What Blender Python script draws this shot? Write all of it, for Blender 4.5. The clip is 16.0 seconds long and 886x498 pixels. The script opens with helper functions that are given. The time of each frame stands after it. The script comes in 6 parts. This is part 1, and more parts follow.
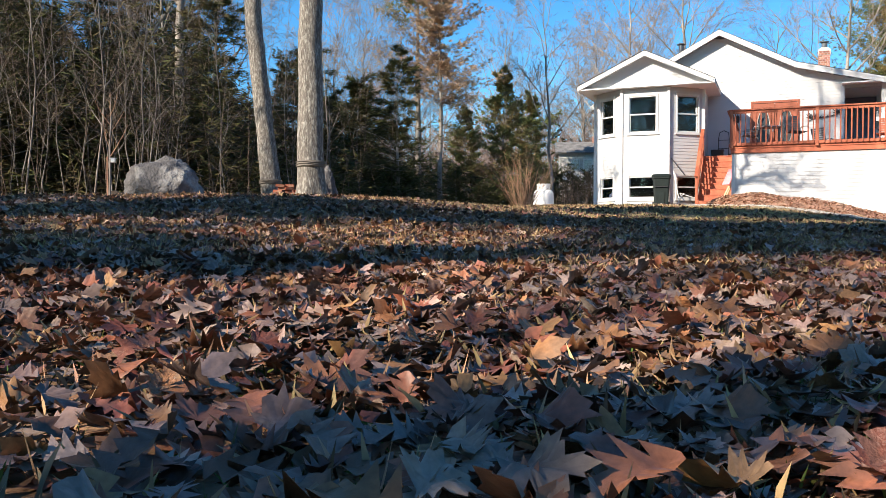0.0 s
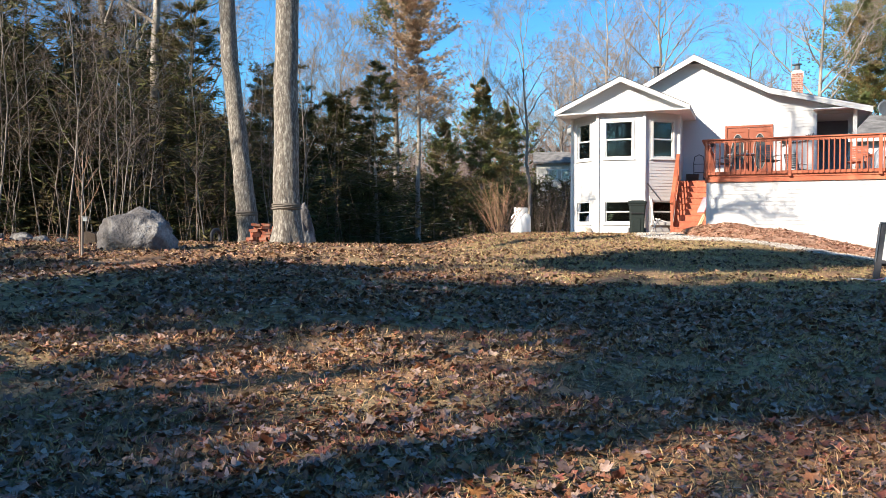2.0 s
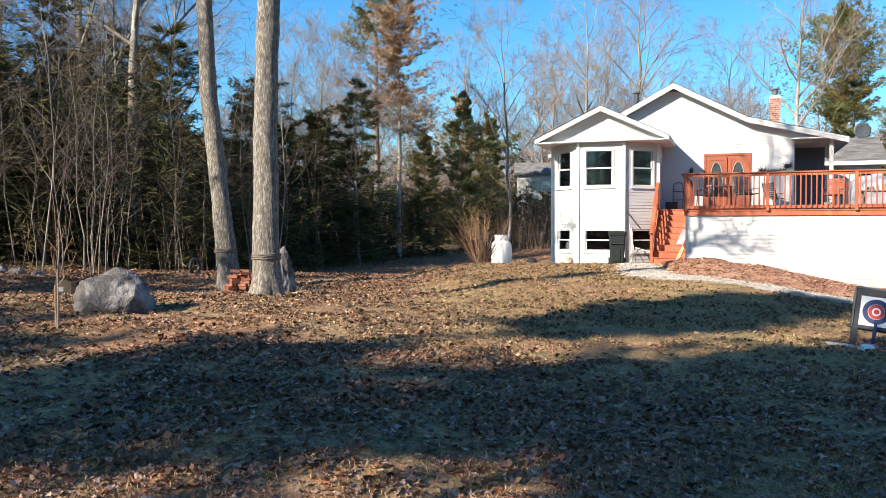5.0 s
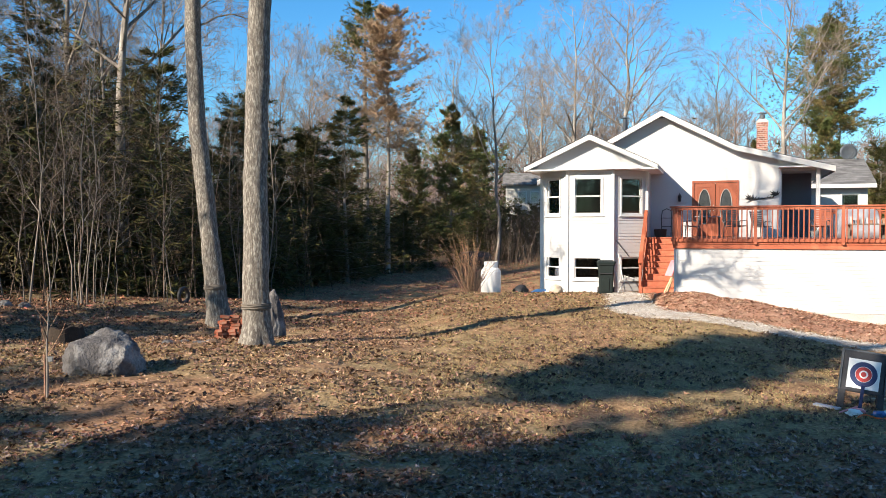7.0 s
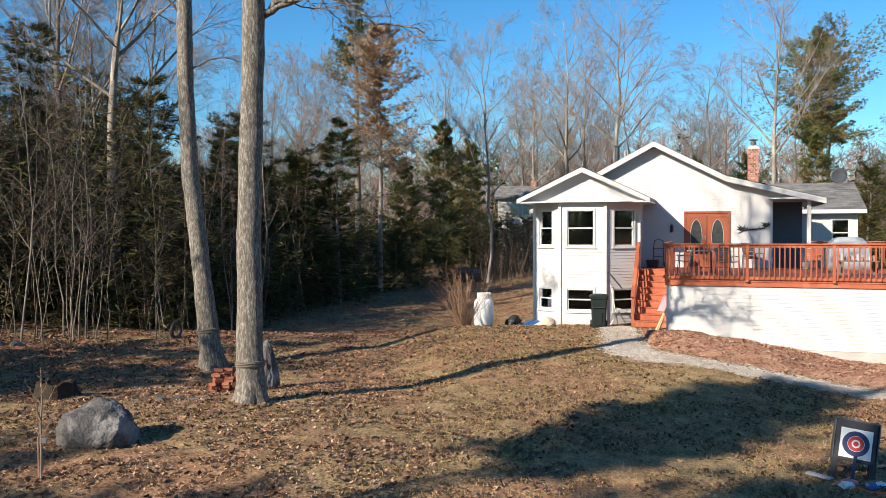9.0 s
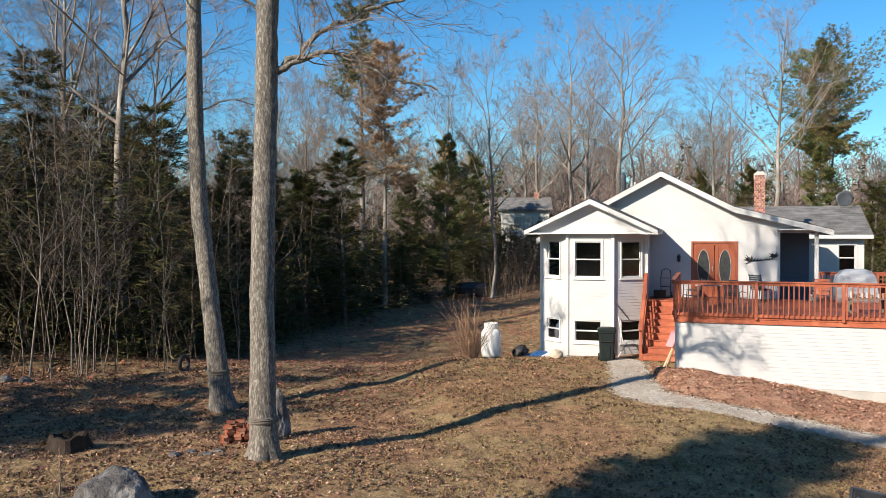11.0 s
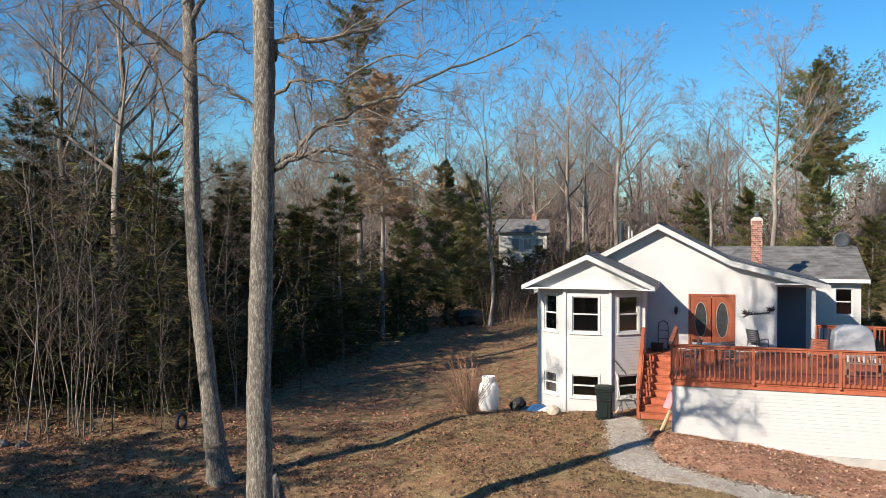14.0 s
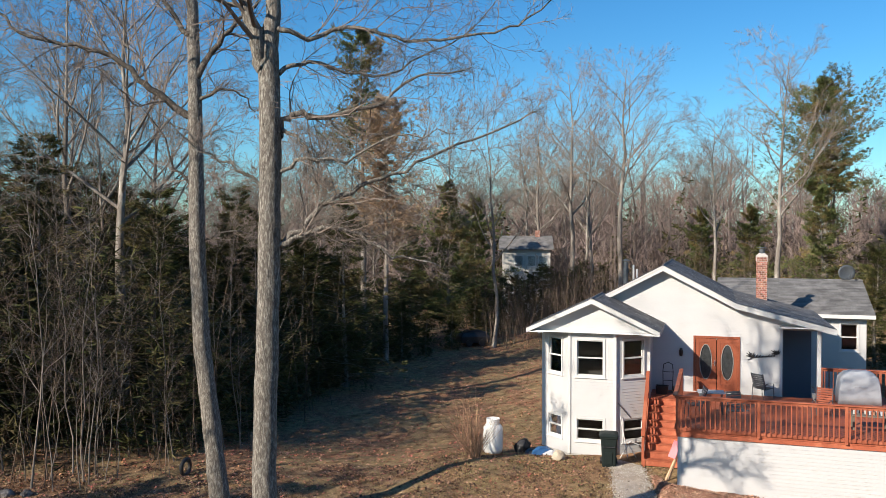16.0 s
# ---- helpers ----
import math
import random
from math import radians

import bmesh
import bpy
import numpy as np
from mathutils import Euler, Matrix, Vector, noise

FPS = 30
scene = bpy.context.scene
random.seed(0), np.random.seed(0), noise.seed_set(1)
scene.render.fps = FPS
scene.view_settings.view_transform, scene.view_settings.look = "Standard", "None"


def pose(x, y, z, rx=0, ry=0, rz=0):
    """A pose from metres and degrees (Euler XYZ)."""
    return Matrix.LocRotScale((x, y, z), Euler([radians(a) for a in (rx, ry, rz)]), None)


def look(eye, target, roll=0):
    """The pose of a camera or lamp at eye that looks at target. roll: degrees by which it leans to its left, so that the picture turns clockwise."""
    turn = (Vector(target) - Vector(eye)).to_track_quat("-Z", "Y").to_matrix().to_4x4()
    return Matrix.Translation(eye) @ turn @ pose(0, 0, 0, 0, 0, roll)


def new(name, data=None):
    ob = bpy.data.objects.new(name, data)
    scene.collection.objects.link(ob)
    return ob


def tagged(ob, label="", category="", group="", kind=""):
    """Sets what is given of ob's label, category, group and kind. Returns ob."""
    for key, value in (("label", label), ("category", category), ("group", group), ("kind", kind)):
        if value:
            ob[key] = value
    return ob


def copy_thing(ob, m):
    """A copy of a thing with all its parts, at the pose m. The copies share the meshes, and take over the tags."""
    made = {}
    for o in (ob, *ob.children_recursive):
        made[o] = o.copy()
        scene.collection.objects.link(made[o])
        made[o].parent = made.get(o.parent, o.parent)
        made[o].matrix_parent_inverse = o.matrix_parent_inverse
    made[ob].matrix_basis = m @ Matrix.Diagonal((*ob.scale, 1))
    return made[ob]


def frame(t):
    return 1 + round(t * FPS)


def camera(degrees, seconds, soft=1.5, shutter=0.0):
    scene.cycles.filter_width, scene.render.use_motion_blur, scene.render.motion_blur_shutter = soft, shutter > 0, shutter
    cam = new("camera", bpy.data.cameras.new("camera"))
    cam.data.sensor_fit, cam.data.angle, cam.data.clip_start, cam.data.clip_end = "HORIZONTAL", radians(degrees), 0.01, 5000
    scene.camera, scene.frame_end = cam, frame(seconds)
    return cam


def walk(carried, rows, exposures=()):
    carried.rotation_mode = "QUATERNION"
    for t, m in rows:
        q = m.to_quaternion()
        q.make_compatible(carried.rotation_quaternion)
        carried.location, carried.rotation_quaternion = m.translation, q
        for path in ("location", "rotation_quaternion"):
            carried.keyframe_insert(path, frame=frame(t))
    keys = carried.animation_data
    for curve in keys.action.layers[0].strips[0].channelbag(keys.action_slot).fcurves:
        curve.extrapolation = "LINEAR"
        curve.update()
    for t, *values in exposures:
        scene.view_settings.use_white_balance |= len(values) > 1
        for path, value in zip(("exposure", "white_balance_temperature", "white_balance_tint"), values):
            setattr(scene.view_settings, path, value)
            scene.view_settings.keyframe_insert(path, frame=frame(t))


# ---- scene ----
# ---- camera and its way: a small drone lifts off the leaves and climbs ----
cam = camera(56.7, 16.0, soft=0.5)
PATH = [
    (0, pose(0.008, -0.047, 0.118, 88.739, -0.110, 0.086)),
    (0.5, pose(0.035, -0.054, 0.333, 88.797, -0.063, -0.286)),
    (1, pose(0.056, -0.060, 0.529, 88.778, -0.020, -0.670)),
    (1.5, pose(0.064, -0.058, 0.734, 88.797, -0.010, -1.008)),
    (2, pose(0.060, -0.046, 0.978, 88.796, -0.030, -1.378)),
    (2.5, pose(0.058, -0.043, 1.128, 88.796, -0.040, -1.752)),
    (3, pose(0.062, -0.037, 1.164, 88.790, -0.020, -2.090)),
    (3.5, pose(0.068, -0.031, 1.249, 88.768, -0.010, -2.315)),
    (4, pose(0.070, -0.005, 1.495, 88.763, -0.043, -2.432)),
    (6.5, pose(0.040, -0.002, 2.774, 88.742, -0.028, -3.294)),
    (7, pose(0.024, 0.004, 3.037, 88.736, -0.056, -3.524)),
    (7.5, pose(0.039, -0.004, 3.292, 88.730, -0.032, -3.745)),
    (8, pose(0.037, 0.008, 3.601, 88.731, -0.018, -3.839)),
    (8.5, pose(0.037, 0.019, 3.904, 88.775, 0.081, -3.966)),
    (9, pose(-0.018, 0.012, 4.177, 88.803, 0.103, -4.102)),
    (11.5, pose(-0.280, 0.084, 5.635, 88.730, 0.082, -4.052)),
    (12, pose(-0.269, 0.124, 5.911, 88.762, 0.081, -4.096)),
    (12.5, pose(-0.261, 0.106, 6.198, 88.807, 0.127, -4.144)),
    (13, pose(-0.258, 0.095, 6.497, 88.813, 0.123, -4.182)),
    (13.5, pose(-0.239, 0.092, 6.900, 88.833, 0.131, -4.209)),
    (14, pose(-0.239, 0.092, 7.302, 88.832, 0.150, -4.209)),
    (14.5, pose(-0.255, 0.108, 7.689, 88.801, 0.115, -4.126)),
    (15, pose(-0.270, 0.113, 8.115, 88.789, 0.087, -4.094)),
    (15.5, pose(-0.291, 0.156, 8.534, 88.779, 0.054, -4.036)),
    (16, pose(-0.300, 0.165, 8.892, 88.798, 0.061, -4.015)),
]
# the drone's camera stops down as the bright house fills more of its view
EXPOSURE = [(0, 1.25, 6800, 10), (2, 1.39, 6850, 10), (4, 1.36, 6850, 10), (6.5, 1.22, 6950, 10), (9, 0.92, 6900, 10), (12.5, 0.75, 6800, 10), (16, 0.67, 6700, 10)]
walk(cam, PATH, EXPOSURE)

# ---- world, sun, exposure ----
SUN_EL, SUN_RUN = radians(27.8), (0.812, 0.584)
world = bpy.data.worlds.new("sky_world")
scene.world = world
world.use_nodes = True
wn = world.node_tree
sky = wn.nodes.new("ShaderNodeTexSky")
sky.sky_type = "NISHITA"
sky.sun_disc = False
sky.sun_elevation = SUN_EL
sky.sun_rotation = radians(234.3)
sky.air_density, sky.dust_density, sky.ozone_density = 1.0, 0.6, 3.0
deep = wn.nodes.new("ShaderNodeHueSaturation")
deep.inputs["Saturation"].default_value = 1.28
tint = wn.nodes.new("ShaderNodeMix")
tint.data_type, tint.blend_type = "RGBA", "MULTIPLY"
tint.inputs[0].default_value = 1.0
tint.inputs[7].default_value = (0.62, 0.99, 1.12, 1)
wn.links.new(sky.outputs[0], deep.inputs["Color"])
wn.links.new(deep.outputs[0], tint.inputs[6])
wn.links.new(tint.outputs[2], wn.nodes["Background"].inputs[0])
wn.nodes["Background"].inputs[1].default_value = 0.087
sun = new("sun", bpy.data.lights.new("sun", "SUN"))
sun.data.energy, sun.data.angle, sun.data.color = 5.0, radians(0.5), (1.0, 0.90, 0.78)
sun.matrix_world = look((0, 0, 60), (SUN_RUN[0] * math.cos(SUN_EL), SUN_RUN[1] * math.cos(SUN_EL), 60 - math.sin(SUN_EL)))


# ---- materials ----
def material(name, color, rough=0.8, spread=0.25, scale=6.0, fine=60.0, bump=0.3, bump_size=0.01, metal=0.0, second=None, second_at=0.55,
             coord="Object", stretch=(1, 1, 1), random_value=0.0, random_hue=0.0, island=False, second_scale=None, spec=0.5):
    """Procedural surface: base colour varied at two scales, an optional second colour in patches, fine relief."""
    m = bpy.data.materials.new(name)
    m.use_nodes = True
    t = m.node_tree
    L, N = t.links.new, t.nodes.new
    b = t.nodes["Principled BSDF"]
    tc, mp = N("ShaderNodeTexCoord"), N("ShaderNodeMapping")
    mp.inputs["Scale"].default_value = stretch
    L(tc.outputs[coord], mp.inputs[0])
    big, small = N("ShaderNodeTexNoise"), N("ShaderNodeTexNoise")
    for n, s, d in ((big, scale, 4.0), (small, fine, 3.0)):
        n.inputs["Scale"].default_value, n.inputs["Detail"].default_value = s, d
        L(mp.outputs[0], n.inputs["Vector"])
    mix = N("ShaderNodeMix")
    mix.data_type = "FLOAT"
    mix.inputs[0].default_value = 0.5
    L(big.outputs[0], mix.inputs[2])
    L(small.outputs[0], mix.inputs[3])
    ramp = N("ShaderNodeMapRange")
    ramp.inputs[1].default_value, ramp.inputs[2].default_value = 0.3, 0.7
    ramp.inputs[3].default_value, ramp.inputs[4].default_value = 1 - spread, 1 + spread
    L(mix.outputs[0], ramp.inputs[0])
    col = N("ShaderNodeHueSaturation")
    col.inputs["Color"].default_value = (*color, 1)
    L(ramp.outputs[0], col.inputs["Value"])
    if second:
        pick, sm, at = N("ShaderNodeTexNoise"), N("ShaderNodeMix"), N("ShaderNodeMapRange")
        pick.inputs["Scale"].default_value, pick.inputs["Detail"].default_value = second_scale or scale * 0.7, 6.0
        L(mp.outputs[0], pick.inputs["Vector"])
        at.inputs[1].default_value, at.inputs[2].default_value = second_at - 0.06, second_at + 0.06
        L(pick.outputs[0], at.inputs[0])
        sm.data_type = "RGBA"
        sm.inputs[6].default_value, sm.inputs[7].default_value = (*color, 1), (*second, 1)
        L(at.outputs[0], sm.inputs[0])
        L(sm.outputs[2], col.inputs["Color"])
    out = col
    if random_value or random_hue:
        src = N("ShaderNodeNewGeometry").outputs["Random Per Island"] if island else N("ShaderNodeObjectInfo").outputs["Random"]
        hv, rv, rh = N("ShaderNodeHueSaturation"), N("ShaderNodeMapRange"), N("ShaderNodeMapRange")
        rv.inputs[3].default_value, rv.inputs[4].default_value = 1 - random_value, 1 + random_value
        rh.inputs[3].default_value, rh.inputs[4].default_value = 0.5 - random_hue, 0.5 + random_hue
        wob = N("ShaderNodeMath")
        wob.operation = "FRACT"
        mul = N("ShaderNodeMath")
        mul.operation = "MULTIPLY"
        mul.inputs[1].default_value = 7.31
        L(src, mul.inputs[0]), L(mul.outputs[0], wob.inputs[0])
        L(src, rv.inputs[0]), L(wob.outputs[0], rh.inputs[0])
        L(rv.outputs[0], hv.inputs["Value"]), L(rh.outputs[0], hv.inputs["Hue"])
        L(col.outputs[0], hv.inputs["Color"])
        out = hv
    L(out.outputs[0], b.inputs["Base Color"])
    b.inputs["Roughness"].default_value, b.inputs["Metallic"].default_value = rough, metal
    b.inputs["Specular IOR Level"].default_value = spec
    if bump:
        bp = N("ShaderNodeBump")
        bp.inputs["Strength"].default_value, bp.inputs["Distance"].default_value = bump, bump_size
        L(mix.outputs[0], bp.inputs["Height"])
        L(bp.outputs[0], b.inputs["Normal"])
    return m


M = {
    "ground": material("lawn_soil", (0.235, 0.137, 0.08), 0.95, 0.8, 3.0, 19, 1.0, 0.05, second=(0.24, 0.17, 0.09), second_at=0.49, second_scale=0.4, spec=0.1),
    "grass": material("dry_grass", (0.34, 0.212, 0.115), 0.7, 0.3, 1.0, 30, 0, random_value=0.6, random_hue=0.03, island=True, second=(0.22, 0.158, 0.07), second_at=0.60, second_scale=0.9, spec=0.2),
    "leaf": material("fallen_leaf_skin", (0.215, 0.088, 0.042), 0.5, 0.4, 22, 140, 0.35, 0.004, random_value=0.6, random_hue=0.022, island=True, second=(0.15, 0.075, 0.045), second_at=0.53, second_scale=14, spec=0.4),
    "wood_leaf": material("wood_edge_leaf", (0.33, 0.135, 0.085), 0.7, 0.35, 3, 40, 0.1, 0.004, random_value=0.65, random_hue=0.02, island=True, second=(0.34, 0.19, 0.13), second_at=0.55, second_scale=1.5, spec=0.2),
    "chip": material("bark_chips", (0.34, 0.185, 0.125), 0.9, 0.35, 4, 50, 0.2, 0.004, random_value=0.65, random_hue=0.012, island=True, second=(0.44, 0.29, 0.20), second_at=0.55, second_scale=3, spec=0.15),
    "moss": material("green_moss_blades", (0.10, 0.13, 0.03), 0.8, 0.4, 3, 40, 0, random_value=0.5, random_hue=0.05, island=True, spec=0.15),
    "lawn_leaf": material("dry_lawn_leaf", (0.29, 0.165, 0.10), 0.65, 0.35, 8, 60, 0.1, 0.004, random_value=0.75, random_hue=0.02, island=True, second=(0.32, 0.22, 0.15), second_at=0.53, second_scale=3, spec=0.25),
    "one_leaf": material("single_leaf_skin", (0.25, 0.10, 0.046), 0.5, 0.4, 3, 18, 0.35, 0.02, random_value=0.5, random_hue=0.02, second=(0.19, 0.10, 0.06), second_at=0.53, second_scale=2.2, spec=0.4),
    "dark_leaf": material("dark_brown_leaf", (0.105, 0.062, 0.042), 0.7, 0.35, 8, 60, 0.1, 0.004, random_value=0.6, random_hue=0.02, island=True, spec=0.25),
    "leaf_pale": material("leaf_underside", (0.27, 0.185, 0.15), 0.55, 0.35, 22, 140, 0.3, 0.004, random_value=0.5, random_hue=0.015, island=True, second=(0.20, 0.125, 0.09), second_at=0.55, second_scale=14, spec=0.35),
    "green_grass": material("olive_lawn_grass", (0.285, 0.24, 0.112), 0.7, 0.3, 1.0, 30, 0, random_value=0.5, random_hue=0.04, island=True, second=(0.34, 0.25, 0.13), second_at=0.55, second_scale=0.7, spec=0.2),
    "pale_bark": material("pale_sapling_bark", (0.20, 0.176, 0.15), 0.85, 0.35, 4, 30, 0.3, 0.01, stretch=(1, 1, 0.3), second=(0.125, 0.10, 0.085), second_at=0.53, spec=0.15),
    "bark": material("grey_bark", (0.140, 0.124, 0.108), 0.95, 0.6, 16, 80, 1.0, 0.035, stretch=(1, 1, 0.28), second=(0.255, 0.24, 0.21), second_at=0.54, second_scale=30, spec=0.1),
    "limb_bark": material("dark_limb_bark", (0.085, 0.074, 0.064), 0.95, 0.5, 10, 60, 0.7, 0.02, second=(0.15, 0.14, 0.122), second_at=0.56, second_scale=8, spec=0.1),
    "twig": material("grey_twig", (0.20, 0.163, 0.138), 0.9, 0.3, 3, 20, 0, random_value=0.35, island=True, spec=0.15),
    "stem": material("thin_stem_bark", (0.125, 0.094, 0.074), 0.92, 0.4, 3, 20, 0, random_value=0.5, island=True, spec=0.1),
    "wood_bark": material("woodland_bark", (0.185, 0.160, 0.138), 0.92, 0.4, 3, 20, 0.6, 0.02, stretch=(1, 1, 0.25), second=(0.30, 0.275, 0.24), second_at=0.55, spec=0.1),
    "needle": material("dark_needles", (0.060, 0.063, 0.020), 0.65, 0.4, 0.8, 12, 0, random_value=0.55, random_hue=0.03, island=True, second=(0.098, 0.078, 0.034), second_at=0.54, spec=0.15),
    "pine": material("pine_needles", (0.11, 0.13, 0.045), 0.6, 0.4, 0.6, 12, 0, random_value=0.45, random_hue=0.03, island=True, second=(0.20, 0.15, 0.065), second_at=0.54, spec=0.2),
    "larch": material("tawny_needles", (0.36, 0.245, 0.15), 0.7, 0.35, 0.6, 12, 0, random_value=0.4, random_hue=0.02, island=True, second=(0.27, 0.195, 0.14), spec=0.2),
    "shrub": material("tan_shrub_stems", (0.25, 0.15, 0.095), 0.85, 0.3, 3, 20, 0, random_value=0.4, random_hue=0.015, island=True, spec=0.2),
    "haze": material("far_twigs", (0.20, 0.155, 0.14), 0.9, 0.35, 0.4, 6, 0, random_value=0.35, random_hue=0.02, island=True, spec=0.1),
    "siding": material("white_vinyl", (0.475, 0.475, 0.475), 0.5, 0.05, 1.2, 30, 0.1, 0.002, stretch=(0.5, 0.5, 2.0), spec=0.4),
    "trim": material("white_trim", (0.55, 0.55, 0.54), 0.45, 0.04, 2, 40, 0.05, 0.002, spec=0.4),
    "soffit": material("white_soffit", (0.72, 0.72, 0.72), 0.6, 0.06, 3, 40, 0.05, 0.002),
    "shingle": material("grey_shingles", (0.15, 0.147, 0.145), 0.9, 0.45, 2, 45, 0.5, 0.008, random_value=0.22, island=True, second=(0.11, 0.108, 0.107), second_at=0.55, second_scale=1.2, spec=0.2),
    "cedar": material("red_stained_wood", (0.30, 0.080, 0.040), 0.6, 0.25, 3, 40, 0.3, 0.004, stretch=(1, 1, 1), second=(0.40, 0.125, 0.065), random_value=0.16, spec=0.35),
    "door_red": material("red_door_wood", (0.25, 0.068, 0.032), 0.42, 0.2, 3, 30, 0.2, 0.003, stretch=(1, 1, 0.2)),
    "brick": material("chimney_brick", (0.31, 0.145, 0.11), 0.88, 0.3, 8, 60, 0.5, 0.005, random_value=0.5, random_hue=0.015, second=(0.46, 0.34, 0.29), second_at=0.56, spec=0.2),
    "mortar": material("grey_mortar", (0.42, 0.39, 0.36), 0.95, 0.2, 6, 50, 0.4, 0.004, spec=0.1),
    "concrete": material("weathered_concrete", (0.40, 0.385, 0.36), 0.9, 0.22, 2, 30, 0.4, 0.006, spec=0.2),
    "stone": material("grey_boulder", (0.09, 0.086, 0.087), 0.92, 0.5, 3, 24, 1.0, 0.05, second=(0.20, 0.195, 0.19), second_at=0.55, spec=0.2),
    "tan_stone": material("tan_stone", (0.45, 0.38, 0.29), 0.9, 0.25, 3, 28, 0.6, 0.02),
    "gravel": material("white_gravel", (0.47, 0.435, 0.385), 0.9, 0.35, 3, 40, 0.7, 0.02, random_value=0.5, island=True, second=(0.36, 0.31, 0.26), second_at=0.58, second_scale=1.5, spec=0.2),
    "gravel_bed": material("gravel_bed_dust", (0.36, 0.315, 0.265), 0.95, 0.4, 2, 60, 0.9, 0.02, second=(0.26, 0.20, 0.15), second_at=0.58, second_scale=1.0, spec=0.1),
    "mulch": material("leaf_mulch", (0.31, 0.17, 0.115), 0.95, 0.45, 2, 35, 0.9, 0.03, second=(0.36, 0.22, 0.15), spec=0.1),
    "bin": material("dark_green_plastic", (0.010, 0.016, 0.015), 0.6, 0.2, 4, 50, 0.1, 0.002, spec=0.25),
    "black": material("black_plastic", (0.015, 0.015, 0.017), 0.5, 0.2, 4, 50, 0.1, 0.002),
    "leaded": material("leaded_grey_glass", (0.035, 0.038, 0.04), 0.25, 0.5, 9, 40, 0.2, 0.003),
    "brushed": material("dull_zinc", (0.32, 0.30, 0.28), 0.5, 0.15, 6, 40, 0.05, 0.002, metal=0.4),
    "steel": material("galvanised_steel", (0.45, 0.46, 0.47), 0.4, 0.15, 4, 40, 0.1, 0.002, metal=0.9),
    "tank": material("white_tank_paint", (0.80, 0.80, 0.78), 0.4, 0.06, 3, 40, 0.05, 0.002, second=(0.6, 0.56, 0.5), second_at=0.68),
    "blue": material("blue_tarp", (0.035, 0.13, 0.30), 0.5, 0.3, 5, 40, 0.3, 0.01),
    "white_cloth": material("white_plastic_sheet", (0.75, 0.75, 0.74), 0.6, 0.08, 4, 40, 0.2, 0.005),
    "grey_cover": material("grey_grill_cover", (0.36, 0.38, 0.41), 0.6, 0.14, 5, 40, 0.3, 0.01),
    "grey_metal": material("dark_grey_metal", (0.09, 0.10, 0.11), 0.5, 0.2, 5, 40, 0.1, 0.002, metal=0.3),
    "pink": material("pink_plastic", (0.75, 0.25, 0.27), 0.5, 0.1, 5, 40, 0.1, 0.002),
    "pine_board": material("pale_lumber", (0.55, 0.36, 0.22), 0.7, 0.18, 4, 50, 0.2, 0.003),
    "foam": material("dark_foam", (0.045, 0.045, 0.05), 0.85, 0.3, 6, 60, 0.5, 0.006),
    "paper": material("target_paper", (0.78, 0.78, 0.76), 0.7, 0.05, 5, 40, 0.1, 0.002),
    "ring_blue": material("target_navy", (0.02, 0.035, 0.11), 0.6, 0.1, 5, 40, 0, 0.002),
    "ring_red": material("target_red", (0.50, 0.045, 0.04), 0.6, 0.1, 5, 40, 0, 0.002),
    "orange": material("orange_cord", (0.75, 0.13, 0.03), 0.5, 0.1, 5, 40, 0, 0.002),
    "strap": material("weathered_strap", (0.13, 0.11, 0.09), 0.8, 0.25, 5, 60, 0.4, 0.005),
    "red_brick": material("salvaged_brick", (0.27, 0.085, 0.05), 0.88, 0.35, 8, 60, 0.5, 0.005, random_value=0.35, second=(0.22, 0.12, 0.085), second_at=0.56, spec=0.2),
    "dark_wood": material("rotten_stump_wood", (0.045, 0.035, 0.028), 0.95, 0.4, 5, 40, 0.9, 0.02, spec=0.1),
    # near-black: the dimness of unlit rooms is put into the colour
    "room": material("dim_room", (0.032, 0.029, 0.027), 0.9, 0.08, 2, 20, 0.05, 0.002),
    # porch siding, with the deep porch's shade put into its dark blue
    "porch_shade": material("shaded_porch_siding", (0.13, 0.15, 0.20), 0.6, 0.06, 2, 30, 0.1, 0.002),
    "cream": material("cream_siding", (0.46, 0.44, 0.40), 0.7, 0.08, 2, 20, 0.1, 0.002),
}


def glass_material():
    m = bpy.data.materials.new("window_glass")
    m.use_nodes = True
    b = m.node_tree.nodes["Principled BSDF"]
    b.inputs["Base Color"].default_value = (0.75, 0.8, 0.8, 1)
    b.inputs["Roughness"].default_value = 0.03
    b.inputs["Transmission Weight"].default_value = 1.0
    b.inputs["IOR"].default_value = 1.45
    return m


M["glass"] = glass_material()


